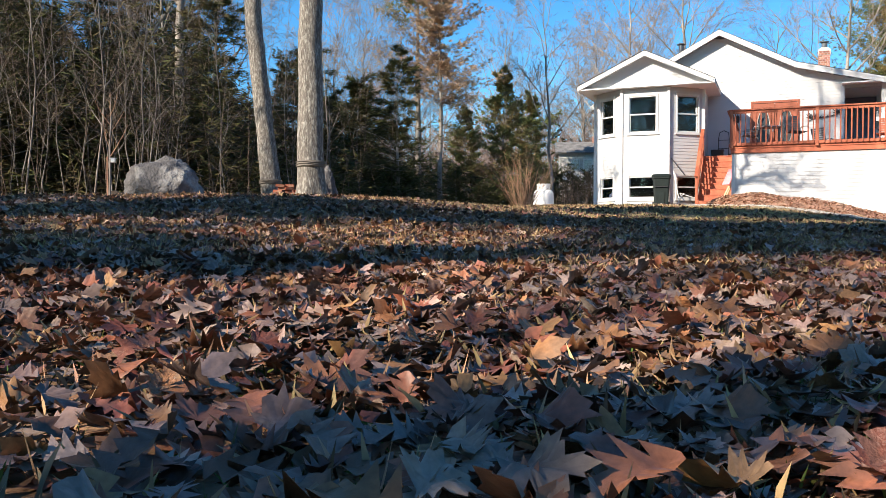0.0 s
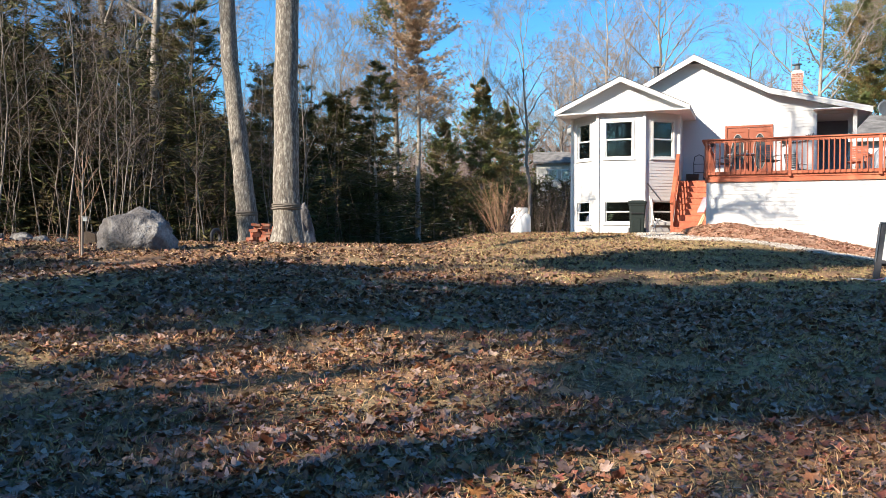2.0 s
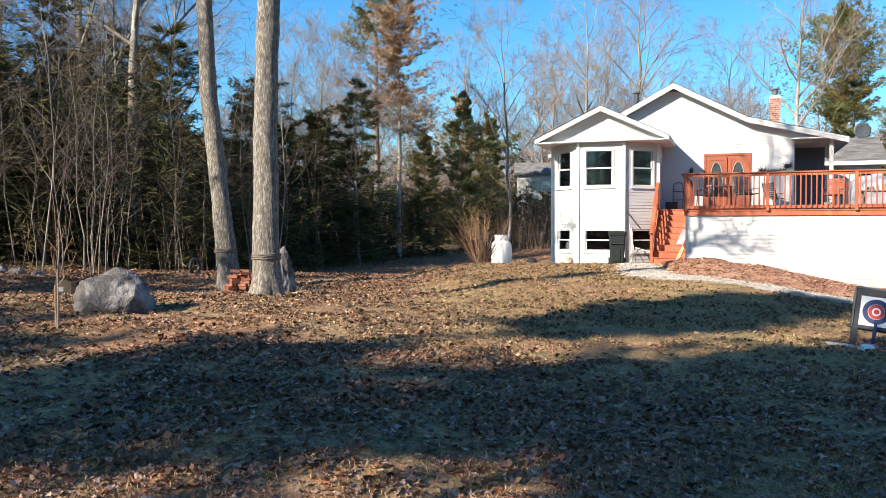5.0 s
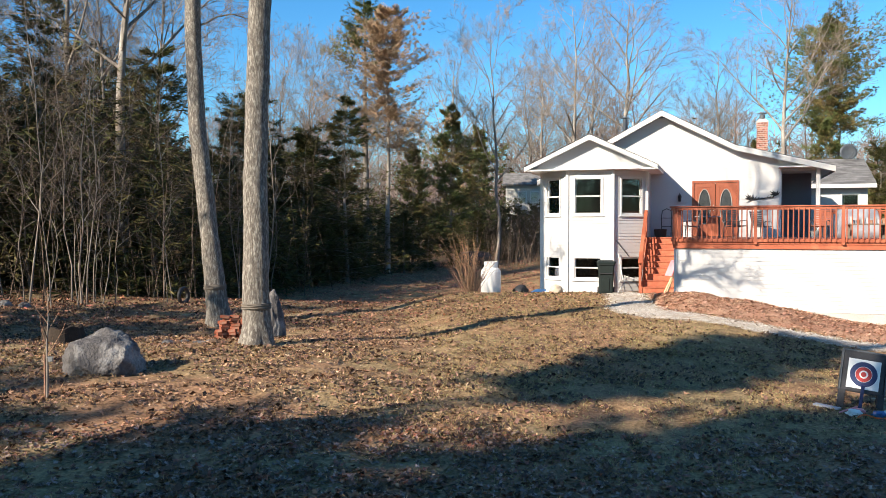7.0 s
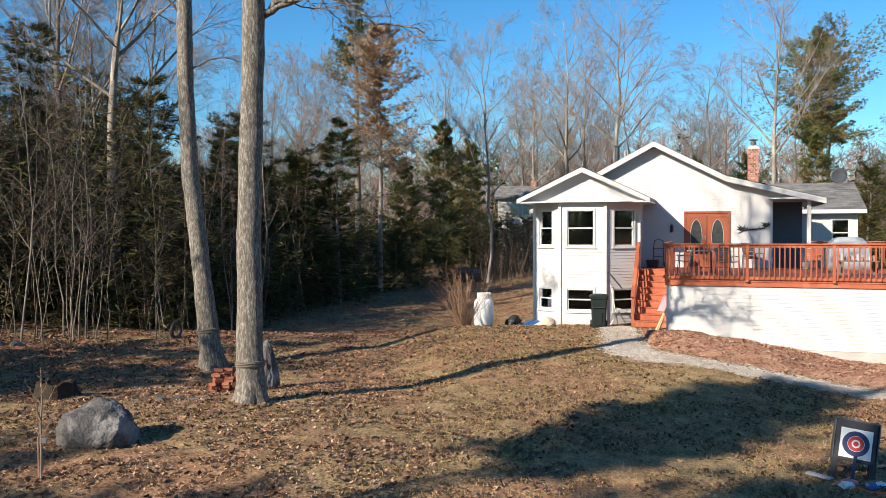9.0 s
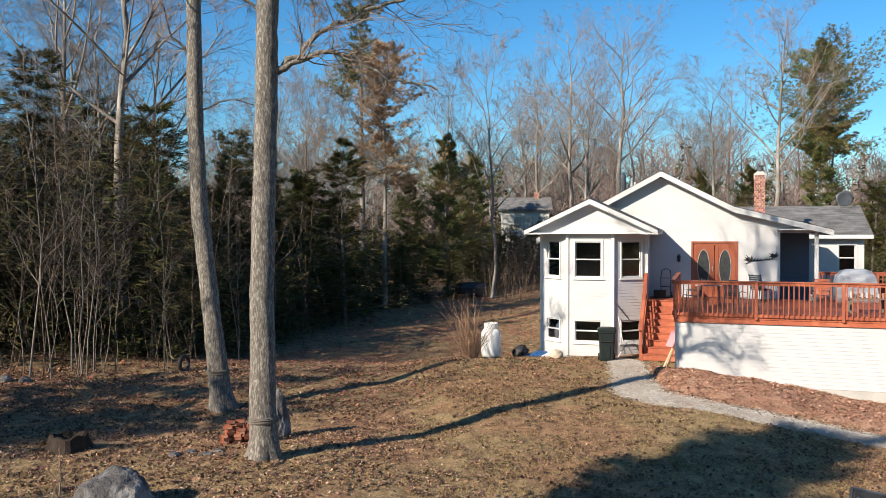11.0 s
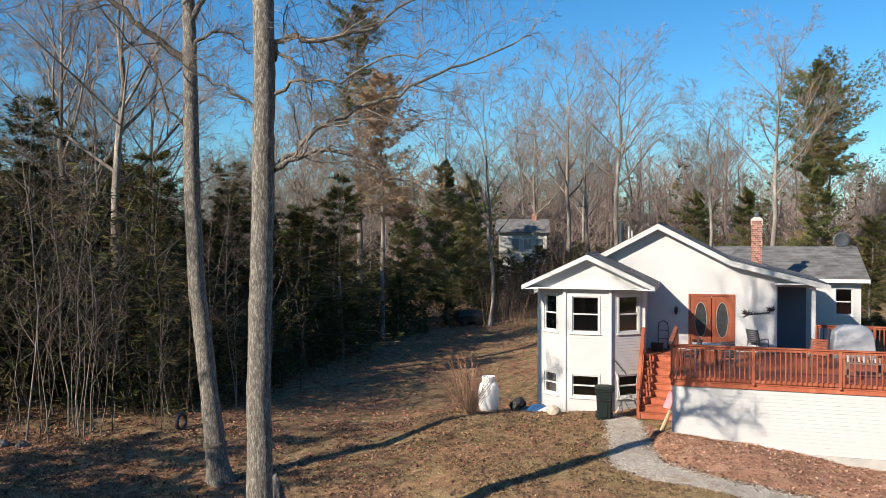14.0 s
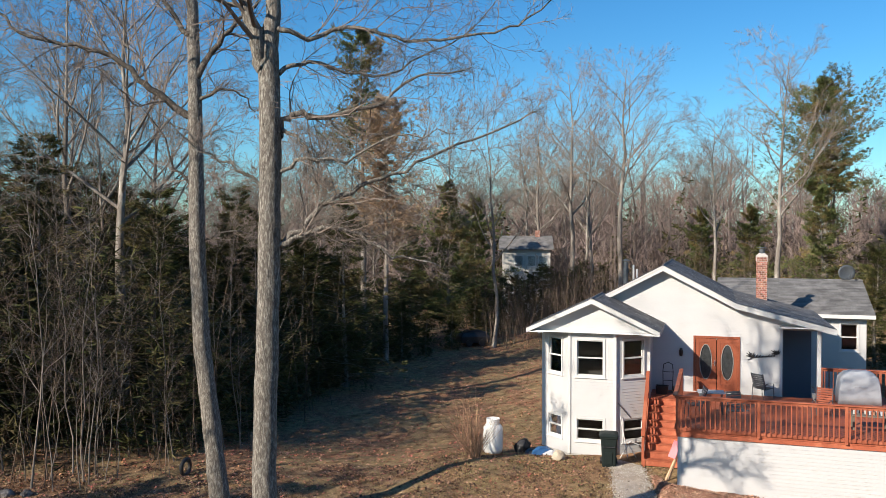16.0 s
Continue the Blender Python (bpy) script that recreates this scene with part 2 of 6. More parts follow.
# ---- mesh helpers ----
class MB:
    """Gathers vertices and faces of one mesh."""

    def __init__(self):
        self.v, self.f = [], []

    def add(self, verts, faces):
        k = len(self.v)
        self.v.extend(tuple(p) for p in verts)
        self.f.extend(tuple(i + k for i in f) for f in faces)
        return self

    def box(self, lo, hi, c=0.0):
        (x0, y0, z0), (x1, y1, z1) = lo, hi
        if c <= 0:
            return self.add([(x0, y0, z0), (x1, y0, z0), (x1, y1, z0), (x0, y1, z0), (x0, y0, z1), (x1, y0, z1), (x1, y1, z1), (x0, y1, z1)],
                            [(0, 3, 2, 1), (4, 5, 6, 7), (0, 1, 5, 4), (1, 2, 6, 5), (2, 3, 7, 6), (3, 0, 4, 7)])
        ring = lambda d, z: [(x0 + d, y0, z), (x1 - d, y0, z), (x1, y0 + d, z), (x1, y1 - d, z), (x1 - d, y1, z), (x0 + d, y1, z), (x0, y1 - d, z), (x0, y0 + d, z)]
        inner = lambda z: [(x0 + c, y0 + c * .3, z), (x1 - c, y0 + c * .3, z), (x1 - c * .3, y0 + c, z), (x1 - c * .3, y1 - c, z), (x1 - c, y1 - c * .3, z), (x0 + c, y1 - c * .3, z), (x0 + c * .3, y1 - c, z), (x0 + c * .3, y0 + c, z)]
        return self.loft([inner(z0), ring(c, z0 + c), ring(c, z1 - c), inner(z1)])

    def loft(self, rings, caps=True, closed=True):
        n = len(rings[0])
        verts = [p for r in rings for p in r]
        faces = []
        for k in range(len(rings) - 1):
            for i in range(n if closed else n - 1):
                j = (i + 1) % n
                faces.append((k * n + i, k * n + j, (k + 1) * n + j, (k + 1) * n + i))
        if caps:
            faces.append(tuple(reversed(range(n))))
            faces.append(tuple(range((len(rings) - 1) * n, len(rings) * n)))
        return self.add(verts, faces)

    def tube(self, path, radii, sides=6, caps=True):
        """A round bar along a path of points."""
        path = [Vector(p) for p in path]
        rings, ref = [], None
        for i, p in enumerate(path):
            d = (path[min(i + 1, len(path) - 1)] - path[max(i - 1, 0)])
            d = d.normalized() if d.length > 1e-9 else Vector((0, 0, 1))
            if ref is None:
                ref = d.orthogonal().normalized()
            ref = (ref - d * ref.dot(d))
            ref = ref.normalized() if ref.length > 1e-6 else d.orthogonal().normalized()
            o = d.cross(ref)
            r = radii[i] if hasattr(radii, "__len__") else radii
            rings.append([p + ref * (r * math.cos(a)) + o * (r * math.sin(a)) for a in (2 * math.pi * k / sides for k in range(sides))])
        return self.loft(rings, caps)

    def beam(self, a, b, w, h, up=(0, 0, 1)):
        """A rectangular bar from a to b."""
        a, b = Vector(a), Vector(b)
        d = (b - a).normalized()
        s = d.cross(Vector(up))
        s = s.normalized() if s.length > 1e-6 else d.orthogonal().normalized()
        u = s.cross(d)
        q = lambda p: [p - s * w / 2 - u * h / 2, p + s * w / 2 - u * h / 2, p + s * w / 2 + u * h / 2, p - s * w / 2 + u * h / 2]
        return self.loft([q(a), q(b)])

    def prism(self, poly, axis_from, axis_to, plane="uz"):
        """A flat outline pushed through: plane uz along v, or uv along z."""
        put = (lambda p, k: (p[0], k, p[1])) if plane == "uz" else (lambda p, k: (p[0], p[1], k)) if plane == "uv" else (lambda p, k: (k, p[0], p[1]))
        return self.loft([[put(p, axis_from) for p in poly], [put(p, axis_to) for p in poly]])

    def mesh(self, name, smooth=False):
        me = bpy.data.meshes.new(name)
        me.from_pydata([tuple(p) for p in self.v], [], self.f)
        if smooth:
            me.polygons.foreach_set("use_smooth", [True] * len(me.polygons))
        me.update()
        return me


def thing(name, x, y, z, rz, label, category, group="", kind=""):
    ob = new(name)
    ob.matrix_world = pose(x, y, z, 0, 0, rz)
    ob.empty_display_size = 0.1
    return tagged(ob, label, category, group, kind)


def part(name, mb, mat, parent, label="", smooth=False):
    me = mb if isinstance(mb, bpy.types.Mesh) else mb.mesh(name, smooth)
    if not me.materials:
        me.materials.append(M[mat])
    ob = new(name, me)
    ob.parent = parent
    return tagged(ob, label)


def solid(name, mb, mat, label, category, group="", kind="", smooth=False, m=None):
    me = mb if isinstance(mb, bpy.types.Mesh) else mb.mesh(name, smooth)
    if not me.materials:
        me.materials.append(M[mat])
    ob = new(name, me)
    if m is not None:
        ob.matrix_world = m
    return tagged(ob, label, category, group, kind)


def smoothstep(a, b, x):
    t = np.clip((x - a) / (b - a), 0, 1)
    return t * t * (3 - 2 * t)


def wobble(x, y):
    return 0.5 * np.sin(x * 1.3 + 0.7 * np.sin(y * 0.9)) * np.sin(y * 1.1 + 1.7) + 0.3 * np.sin(x * 2.9 + y * 2.1 + 0.4) + 0.2 * np.sin(x * 5.3 - y * 4.7)


def patchy(x, y):
    """Smooth random patches one unit across, from 0 to 1."""
    i, j = np.floor(x), np.floor(y)
    u, v = x - i, y - j
    u, v = u * u * (3 - 2 * u), v * v * (3 - 2 * v)
    dice = lambda a, b: np.mod(np.sin(a * 127.1 + b * 311.7) * 43758.5453, 1.0)
    return (dice(i, j) * (1 - u) + dice(i + 1, j) * u) * (1 - v) + (dice(i, j + 1) * (1 - u) + dice(i + 1, j + 1) * u) * v


def height(x, y):
    """The lie of the land."""
    right = smoothstep(-2, 2.5, x)
    h = 0.42 * (smoothstep(0.6, 13.5, y) * (1 - right) + smoothstep(1.2, 28, y) * right)
    h = h - 0.5 * smoothstep(1.5, 7, x - 0.73 * (y - 12.3)) * smoothstep(6, 22, y)
    h = h - 1.2 * smoothstep(27.6, 36.8, y + 0.18 * x) * smoothstep(13, 3, x - 0.16 * (y - 30.7))
    h = h + 0.25 * smoothstep(-9, -14, x) * smoothstep(12, 27, y) + 0.0183 * np.clip(y, 0, 75)
    h = h - 0.115 * (1 - smoothstep(4, 16, y)) - 0.42 * smoothstep(16, 22, y) * (1 - smoothstep(-0.5, 3, x)) * (1 - smoothstep(27, 41, y))
    far = smoothstep(20, 60, np.hypot(x, y - 12))
    h = h + 0.045 * (patchy(x * 1.7, y * 1.7) - 0.5) + 0.036 * (patchy(x * 4.3 + 9, y * 4.3) - 0.5)
    return h + 0.02 * wobble(x, y) * smoothstep(0.3, 3, np.hypot(x, y)) + far * 0.25 * np.sin(x * 0.11) * np.cos(y * 0.09)


def zat(x, y):
    return float(height(np.array(float(x)), np.array(float(y))))


# ---- the ground: one sheet out to the horizon ----
def axis(near, step, far, grow):
    a = list(np.arange(0, near, step))
    s = step
    while a[-1] < far:
        s *= grow
        a.append(a[-1] + s)
    return np.array([-q for q in a[:0:-1]] + a)


def build_ground():
    xs, ys = axis(13, 0.115, 1500, 1.16), axis(16, 0.115, 1500, 1.16) + 14.5
    X, Y = np.meshgrid(xs, ys)
    Z = height(X, Y)
    v = np.stack([X, Y, Z], -1).reshape(-1, 3)
    w = len(xs)
    i = (np.arange(len(ys) - 1)[:, None] * w + np.arange(w - 1)[None]).ravel()
    f = np.stack([i, i + 1, i + w + 1, i + w], 1)
    me = bpy.data.meshes.new("ground")
    me.from_pydata(v.tolist(), [], f.tolist())
    me.polygons.foreach_set("use_smooth", [True] * len(me.polygons))
    solid("ground", me, "ground", "brown late autumn lawn of dry grass and leaf litter", "ground", kind="structure")


build_ground()


# ---- the house, in its own frame: u along the front, v to the back ----
HOUSE = (8.82, 25.12, 0.5, -22.3)
house = thing("house", *HOUSE, "white clapboard house with a gabled bay and grey shingles", "house")


def along(p0, p1):
    d = Vector((p1[0] - p0[0], p1[1] - p0[1]))
    length = d.length
    d.normalize()
    n = Vector((d.y, -d.x))
    return length, lambda s, off, z: (p0[0] + d.x * s + n.x * off, p0[1] + d.y * s + n.y * off, z)


def cut(a, b, holes):
    """What is left of the stretch a..b without the holes."""
    out, at = [], a
    for h0, h1 in sorted(holes):
        if h0 > at + 0.01:
            out.append((at, min(h0, b)))
        at = max(at, h1)
    if b > at + 0.01:
        out.append((at, b))
    return out


def siding(mb, p0, p1, z0, z1, openings=(), span=None, step=0.115):
    """Lapped boards, each with its own lower lip."""
    length, at = along(p0, p1)
    z = z0
    while z < z1 - 0.01:
        top, mid = min(z + step, z1), min(z + step, z1) / 2 + z / 2
        a, b = span(mid) if span else (0.0, length)
        for s0, s1 in cut(a, b, [(o[0], o[1]) for o in openings if o[2] < mid < o[3]]):
            mb.add([at(s0, 0.0, z), at(s1, 0.0, z), at(s1, 0.014, z), at(s0, 0.014, z), at(s1, 0.003, top), at(s0, 0.003, top)],
                   [(0, 1, 2, 3), (3, 2, 4, 5)])
        z = top


def backing(mb, p0, p1, z0, z1, openings=(), thick=0.14):
    length, at = along(p0, p1)
    edges = sorted({0.0, length, *(q for o in openings for q in o[:2])})
    for s0, s1 in zip(edges, edges[1:]):
        mid = (s0 + s1) / 2
        for a, b in cut(z0, z1, [(o[2], o[3]) for o in openings if o[0] < mid < o[1]]):
            mb.loft([[at(s0, -thick, a), at(s1, -thick, a), at(s1, 0, a), at(s0, 0, a)], [at(s0, -thick, b), at(s1, -thick, b), at(s1, 0, b), at(s0, 0, b)]])


def window(p0, p1, o, parent, label="white double-hung window with dark panes", split=0.5):
    """A hung window: casing, meeting rail, two panes and a sill."""
    length, at = along(p0, p1)
    s0, s1, z0, z1 = o
    frame_mb = MB()
    bar = lambda m, a, b, za, zb, f0, f1: m.loft([[at(a, f0, za), at(b, f0, za), at(b, f1, za), at(a, f1, za)], [at(a, f0, zb), at(b, f0, zb), at(b, f1, zb), at(a, f1, zb)]])
    w = 0.055
    bar(frame_mb, s0 - w, s0, z0 - w, z1 + w, -0.1, 0.035)
    bar(frame_mb, s1, s1 + w, z0 - w, z1 + w, -0.1, 0.035)
    bar(frame_mb, s0, s1, z1, z1 + w, -0.1, 0.033)
    bar(frame_mb, s0, s1, z0 - w, z0, -0.1, 0.033)
    win = part("window", frame_mb, "trim", parent, label)
    zm = z0 + (z1 - z0) * split
    sash = MB()
    bar(sash, s0, s1, zm - 0.022, zm + 0.022, -0.07, 0.004)
    for a, b in ((s0, s0 + 0.04), (s1 - 0.04, s1)):
        bar(sash, a, b, z0, zm - 0.03, -0.055, -0.01)
        bar(sash, a, b, zm + 0.03, z1, -0.075, -0.03)
    bar(sash, s0 + 0.04, s1 - 0.04, z0, z0 + 0.05, -0.055, -0.01)
    bar(sash, s0 + 0.04, s1 - 0.04, z1 - 0.04, z1, -0.075, -0.03)
    part("sash", sash, "trim", win)
    for a, b, off in ((z0 + 0.05, zm - 0.03, -0.035), (zm + 0.03, z1 - 0.04, -0.055)):
        pane = MB()
        bar(pane, s0 + 0.04, s1 - 0.04, a, b, off - 0.006, off)
        part("pane", pane, "glass", win, "dark window glass").visible_shadow = False
    sill = MB()
    bar(sill, s0 - 0.1, s1 + 0.1, z0 - w - 0.03, z0 - w, -0.02, 0.06)
    part("sill", sill, "trim", win)
    return win


FRONT = 6.05
Z0 = 0.28
# front wall with the double door; upper triangle follows the two roof pitches
RIDGE_U, RIDGE_Z = -0.81, 7.03


KNEE = 1.82


def roof_z(u):
    if u < RIDGE_U:
        return RIDGE_Z - (RIDGE_U - u) * 0.535
    if u < KNEE:
        return RIDGE_Z - (u - RIDGE_U) * 0.525
    return RIDGE_Z - (KNEE - RIDGE_U) * 0.525 - (u - KNEE) * 0.252


DOOR = (0.37, 1.90, 2.38, 4.36)
LEFT_U, WALL_R, SIDE_R, BACK_V, BACK_L = -5.2, 3.43, 4.75, 12.7, 8.4


def gable_span(z):
    zz = z + 0.05
    lo = max(LEFT_U, RIDGE_U - (RIDGE_Z - zz) / 0.535)
    knee = roof_z(KNEE)
    hi = RIDGE_U + (RIDGE_Z - zz) / 0.525 if zz > knee else KNEE + (knee - zz) / 0.252
    hi = min(hi, SIDE_R if z > 4.86 else WALL_R)
    return (lo - LEFT_U, hi - LEFT_U)


door_open = [(DOOR[0] - LEFT_U, DOOR[1] - LEFT_U, DOOR[2], DOOR[3])]
boards, back = MB(), MB()
siding(boards, (LEFT_U, FRONT), (SIDE_R, FRONT), Z0, 6.86, door_open, gable_span)
part("front_siding", boards, "siding", house, "white vinyl clapboard siding")
backing(back, (LEFT_U, FRONT + 0.001), (WALL_R, FRONT + 0.001), Z0 - 0.3, 4.86, door_open)
back.prism([(LEFT_U, 4.86), (SIDE_R, 4.86)] + [(u, roof_z(u) - 0.17) for u in (SIDE_R, KNEE, RIDGE_U, -4.6)], FRONT + 0.001, FRONT + 0.14)
part("front_wall", back, "siding", house)
side, porch_boards, sback = MB(), MB(), MB()
for p0, p1, top in (((LEFT_U, BACK_L), (LEFT_U, FRONT), 4.5), ((WALL_R, FRONT), (WALL_R, 9.3), 4.86), ((WALL_R, 9.3), (SIDE_R, 9.3), 4.86),
                    ((SIDE_R, 9.3), (SIDE_R, BACK_V), 4.86), ((SIDE_R, BACK_V), (RIDGE_U, BACK_V), 4.86), ((RIDGE_U, BACK_V), (RIDGE_U, BACK_L), 4.86), ((RIDGE_U, BACK_L), (LEFT_U, BACK_L), 4.5)):
    siding(porch_boards if p0[0] == WALL_R else side, p0, p1, Z0, top)
    backing(sback, p0, p1, Z0 - 0.3, top)
part("side_siding", side, "siding", house, "white vinyl clapboard siding")
sback.prism([(SIDE_R, 4.86)] + [(u, roof_z(u) - 0.12) for u in (SIDE_R, KNEE, RIDGE_U)] + [(RIDGE_U, 4.86)], BACK_V - 0.13, BACK_V)
sback.prism([(RIDGE_U, 4.5), (RIDGE_U, roof_z(RIDGE_U) - 0.12), (LEFT_U, roof_z(LEFT_U) - 0.12), (LEFT_U, 4.5)], BACK_L - 0.13, BACK_L)
sback.box((RIDGE_U, BACK_L, 4.86), (RIDGE_U + 0.13, BACK_V, RIDGE_Z - 0.1))
part("porch_siding", porch_boards, "porch_shade", house, "porch siding coloured dark blue for the shade inside")
part("side_wall", sback, "room", house)
floor_mb = MB().box((LEFT_U + 0.15, FRONT + 0.15, 2.1), (WALL_R - 0.15, BACK_L - 0.15, 2.3))
part("inner_floor", floor_mb, "room", house)
porch = MB().box((WALL_R - 0.1, 5.64, 4.86), (5.15, 9.4, 4.9))
part("porch_ceiling", porch, "soffit", house)
post = MB().box((4.61, 6.0, 2.29), (4.75, 6.14, 4.86), 0.012)
part("porch_post", post, "trim", house, "white square porch post")
part("corner_trim", MB().box((3.35, 6.015, 2.29), (3.445, 6.05, 4.86)), "trim", house)


# roof planes with lapped shingle courses
def slope(mb, a_u, a_z, b_u, b_z, v0, v1, course=0.145):
    """Courses from the eave (b) up to the ridge (a)."""
    run = math.hypot(a_u - b_u, a_z - b_z)
    n = max(1, round(run / course))
    nx, nz = (a_z - b_z) / run, abs(a_u - b_u) / run
    nx = -nx * (1 if a_u > b_u else -1)
    for k in range(n):
        f0, f1 = k / n, min(1, (k + 1.1) / n)
        p = lambda f, off: (b_u + (a_u - b_u) * f + nx * off, b_z + (a_z - b_z) * f + nz * off)
        lo, hi, base = p(f0, 0.013), p(f1, 0.005), p(f0, 0.0)
        v, j = v0, 0
        while v < v1 - 0.01:
            w = min(v1, v + random.uniform(0.8, 1.1))
            d = random.uniform(-0.003, 0.003)
            mb.add([(lo[0], v, lo[1] + d), (lo[0], w, lo[1] + d), (hi[0], w, hi[1]), (hi[0], v, hi[1]), (base[0], v, base[1]), (base[0], w, base[1])],
                   [(0, 1, 2, 3) if a_u < b_u else (3, 2, 1, 0), (4, 5, 1, 0)])
            v = w


def deck_slab(mb, a_u, a_z, b_u, b_z, v0, v1, t=0.13):
    mb.loft([[(a_u, v0, a_z - t), (b_u, v0, b_z - t), (b_u, v0, b_z), (a_u, v0, a_z)], [(a_u, v1, a_z - t), (b_u, v1, b_z - t), (b_u, v1, b_z), (a_u, v1, a_z)]])


EAVE_L, EAVE_R = -5.6, 5.2
V0, V1, V1L = 5.6, 13.0, 8.7
sheet, slabs = MB(), MB()
pitches = [(RIDGE_U, RIDGE_Z + 0.08, EAVE_L, roof_z(EAVE_L) + 0.08), (RIDGE_U, RIDGE_Z + 0.08, KNEE, roof_z(KNEE) + 0.08), (KNEE, roof_z(KNEE) + 0.08, EAVE_R, roof_z(EAVE_R) + 0.08)]
for a_u, a_z, b_u, b_z in pitches:
    end = V1L if b_u < a_u else V1
    slope(sheet, a_u, a_z, b_u, b_z, V0 - 0.03, end)
    deck_slab(slabs, a_u, a_z - 0.004, b_u, b_z - 0.004, V0 + 0.03, end - 0.03)
sheet.tube([(RIDGE_U, V0 - 0.04, RIDGE_Z + 0.085), (RIDGE_U, V1, RIDGE_Z + 0.085)], 0.035, 5)
roof = part("roof", sheet, "shingle", house, "weathered grey asphalt shingles")
part("roof_deck", slabs, "soffit", roof)
for a_u, a_z, b_u, b_z in pitches:
    rake = MB().loft([[(a_u, V0, a_z - 0.21), (b_u, V0, b_z - 0.21), (b_u, V0, b_z - 0.006), (a_u, V0, a_z - 0.006)], [(a_u, V0 + 0.028, a_z - 0.21), (b_u, V0 + 0.028, b_z - 0.21), (b_u, V0 + 0.028, b_z - 0.006), (a_u, V0 + 0.028, a_z - 0.006)]])
    part("fascia", rake, "trim", roof, "white fascia board")
    drip = MB().loft([[(a_u, V0 - 0.018, a_z - 0.075), (b_u, V0 - 0.018, b_z - 0.075), (b_u, V0 - 0.018, b_z - 0.008), (a_u, V0 - 0.018, a_z - 0.008)], [(a_u, V0 - 0.001, a_z - 0.075), (b_u, V0 - 0.001, b_z - 0.075), (b_u, V0 - 0.001, b_z - 0.008), (a_u, V0 - 0.001, a_z - 0.008)]])
    part("drip_edge", drip, "trim", roof)
part("fascia", MB().box((EAVE_R - 0.03, V0 + 0.03, roof_z(EAVE_R) - 0.13), (EAVE_R, V1 - 0.03, roof_z(EAVE_R) + 0.06)), "trim", roof)
part("fascia", MB().box((EAVE_L, V0 + 0.03, roof_z(EAVE_L) - 0.13), (EAVE_L + 0.03, V1L - 0.03, roof_z(EAVE_L) + 0.06)), "trim", roof)

# the bay: a wide front face and two angled faces, two storeys of windows
B = [(-5.1, FRONT), (-5.1, 4.2), (-3.98, 3.35), (-2.33, 3.35), (-1.22, 4.3), (-1.22, FRONT)]
bay = part("bay", MB().prism([(-4.95, 5.9), (-4.95, 4.3), (-3.92, 3.52), (-2.4, 3.52), (-1.37, 4.4), (-1.37, 5.9)], 2.1, 2.3, "uv"), "room", house, "two-storey bay with angled sides")
faces = [(B[0], B[1], []), (B[1], B[2], [(0.31, 1.0)]), (B[2], B[3], [(0.28, 1.24)]), (B[3], B[4], [(0.36, 1.22)]), (B[4], B[5], [])]
bs, bb, bw = MB(), MB(), []
for p0, p1, wins in faces:
    holes = [(a, b, z0, z1) for a, b in wins for z0, z1 in ((0.80, 1.60), (3.15, 4.46))]
    siding(bs, p0, p1, Z0, 4.80, holes)
    backing(bb, p0, p1, Z0, 4.78, holes, 0.12)
    bw += [(p0, p1, h) for h in holes]
for p in B[1:5]:
    part("corner_trim", MB().box((p[0] - 0.055, p[1] - 0.055, Z0), (p[0] + 0.055, p[1] + 0.055, 4.72), 0.01), "trim", bay)
# dark panel added inside the bay so that its windows stay dark
part("inner_wall", MB().box((-5.02, 5.86, 0.0), (-1.3, 5.94, 4.72)), "room", bay)
part("siding", bs, "siding", bay, "white vinyl clapboard siding")
part("wall", bb, "room", bay)
for p0, p1, h in bw:
    window(p0, p1, h, house)
foot = MB()
for p0, p1, _ in faces:
    backing(foot, p0, p1, -1.2, Z0 - 0.002, (), 0.2)
backing(foot, (LEFT_U, BACK_L), (LEFT_U, FRONT), -1.4, Z0 - 0.31)
part("foundation", foot, "concrete", house, "grey concrete foundation")
# bay gable and roof
BU, BZ, BE, BEZ, BV = -3.13, 6.0, 2.38, 4.87, 2.95
gab, gback = MB(), MB()
siding(gab, (BU - 2.3, 3.35), (BU + 2.3, 3.35), 4.80, 5.92, (), lambda z: (2.3 - min(2.2, (BZ - 0.08 - z) / 0.481), 2.3 + min(2.2, (BZ - 0.08 - z) / 0.481)))
part("gable_siding", gab, "siding", bay)
gback.prism([(BU - 2.1, 4.78), (BU + 2.1, 4.78), (BU, BZ - 0.17)], 3.352, 3.47)
gback.prism([(BU - 2.12, 4.74), (BU + 2.12, 4.74), (BU + 2.12, 4.775), (BU - 2.12, 4.775)], 3.05, FRONT)
part("gable_soffit", gback, "soffit", bay)
bsheet, bslab, brakes = MB(), MB(), []
for s in (-1, 1):
    e = BU + s * BE
    slope(bsheet, BU, BZ, e, BEZ, BV - 0.03, FRONT)
    deck_slab(bslab, BU, BZ - 0.004, e, BEZ - 0.004, BV + 0.03, FRONT, 0.11)
    brake = MB()
    brakes.append(brake)
    brake.loft([[(BU, BV, BZ - 0.19), (e, BV, BEZ - 0.17), (e, BV, BEZ - 0.006), (BU, BV, BZ - 0.006)], [(BU, BV + 0.028, BZ - 0.19), (e, BV + 0.028, BEZ - 0.17), (e, BV + 0.028, BEZ - 0.006), (BU, BV + 0.028, BZ - 0.006)]])
    brake.box((min(e, e - s * 0.03), BV + 0.03, BEZ - 0.15), (max(e, e - s * 0.03), FRONT, BEZ - 0.01))
    lo, hi = sorted((e - s * 0.03, e - s * 0.62))
    bslab.box((lo, BV + 0.03, BEZ - 0.15), (hi, FRONT, BEZ - 0.12))
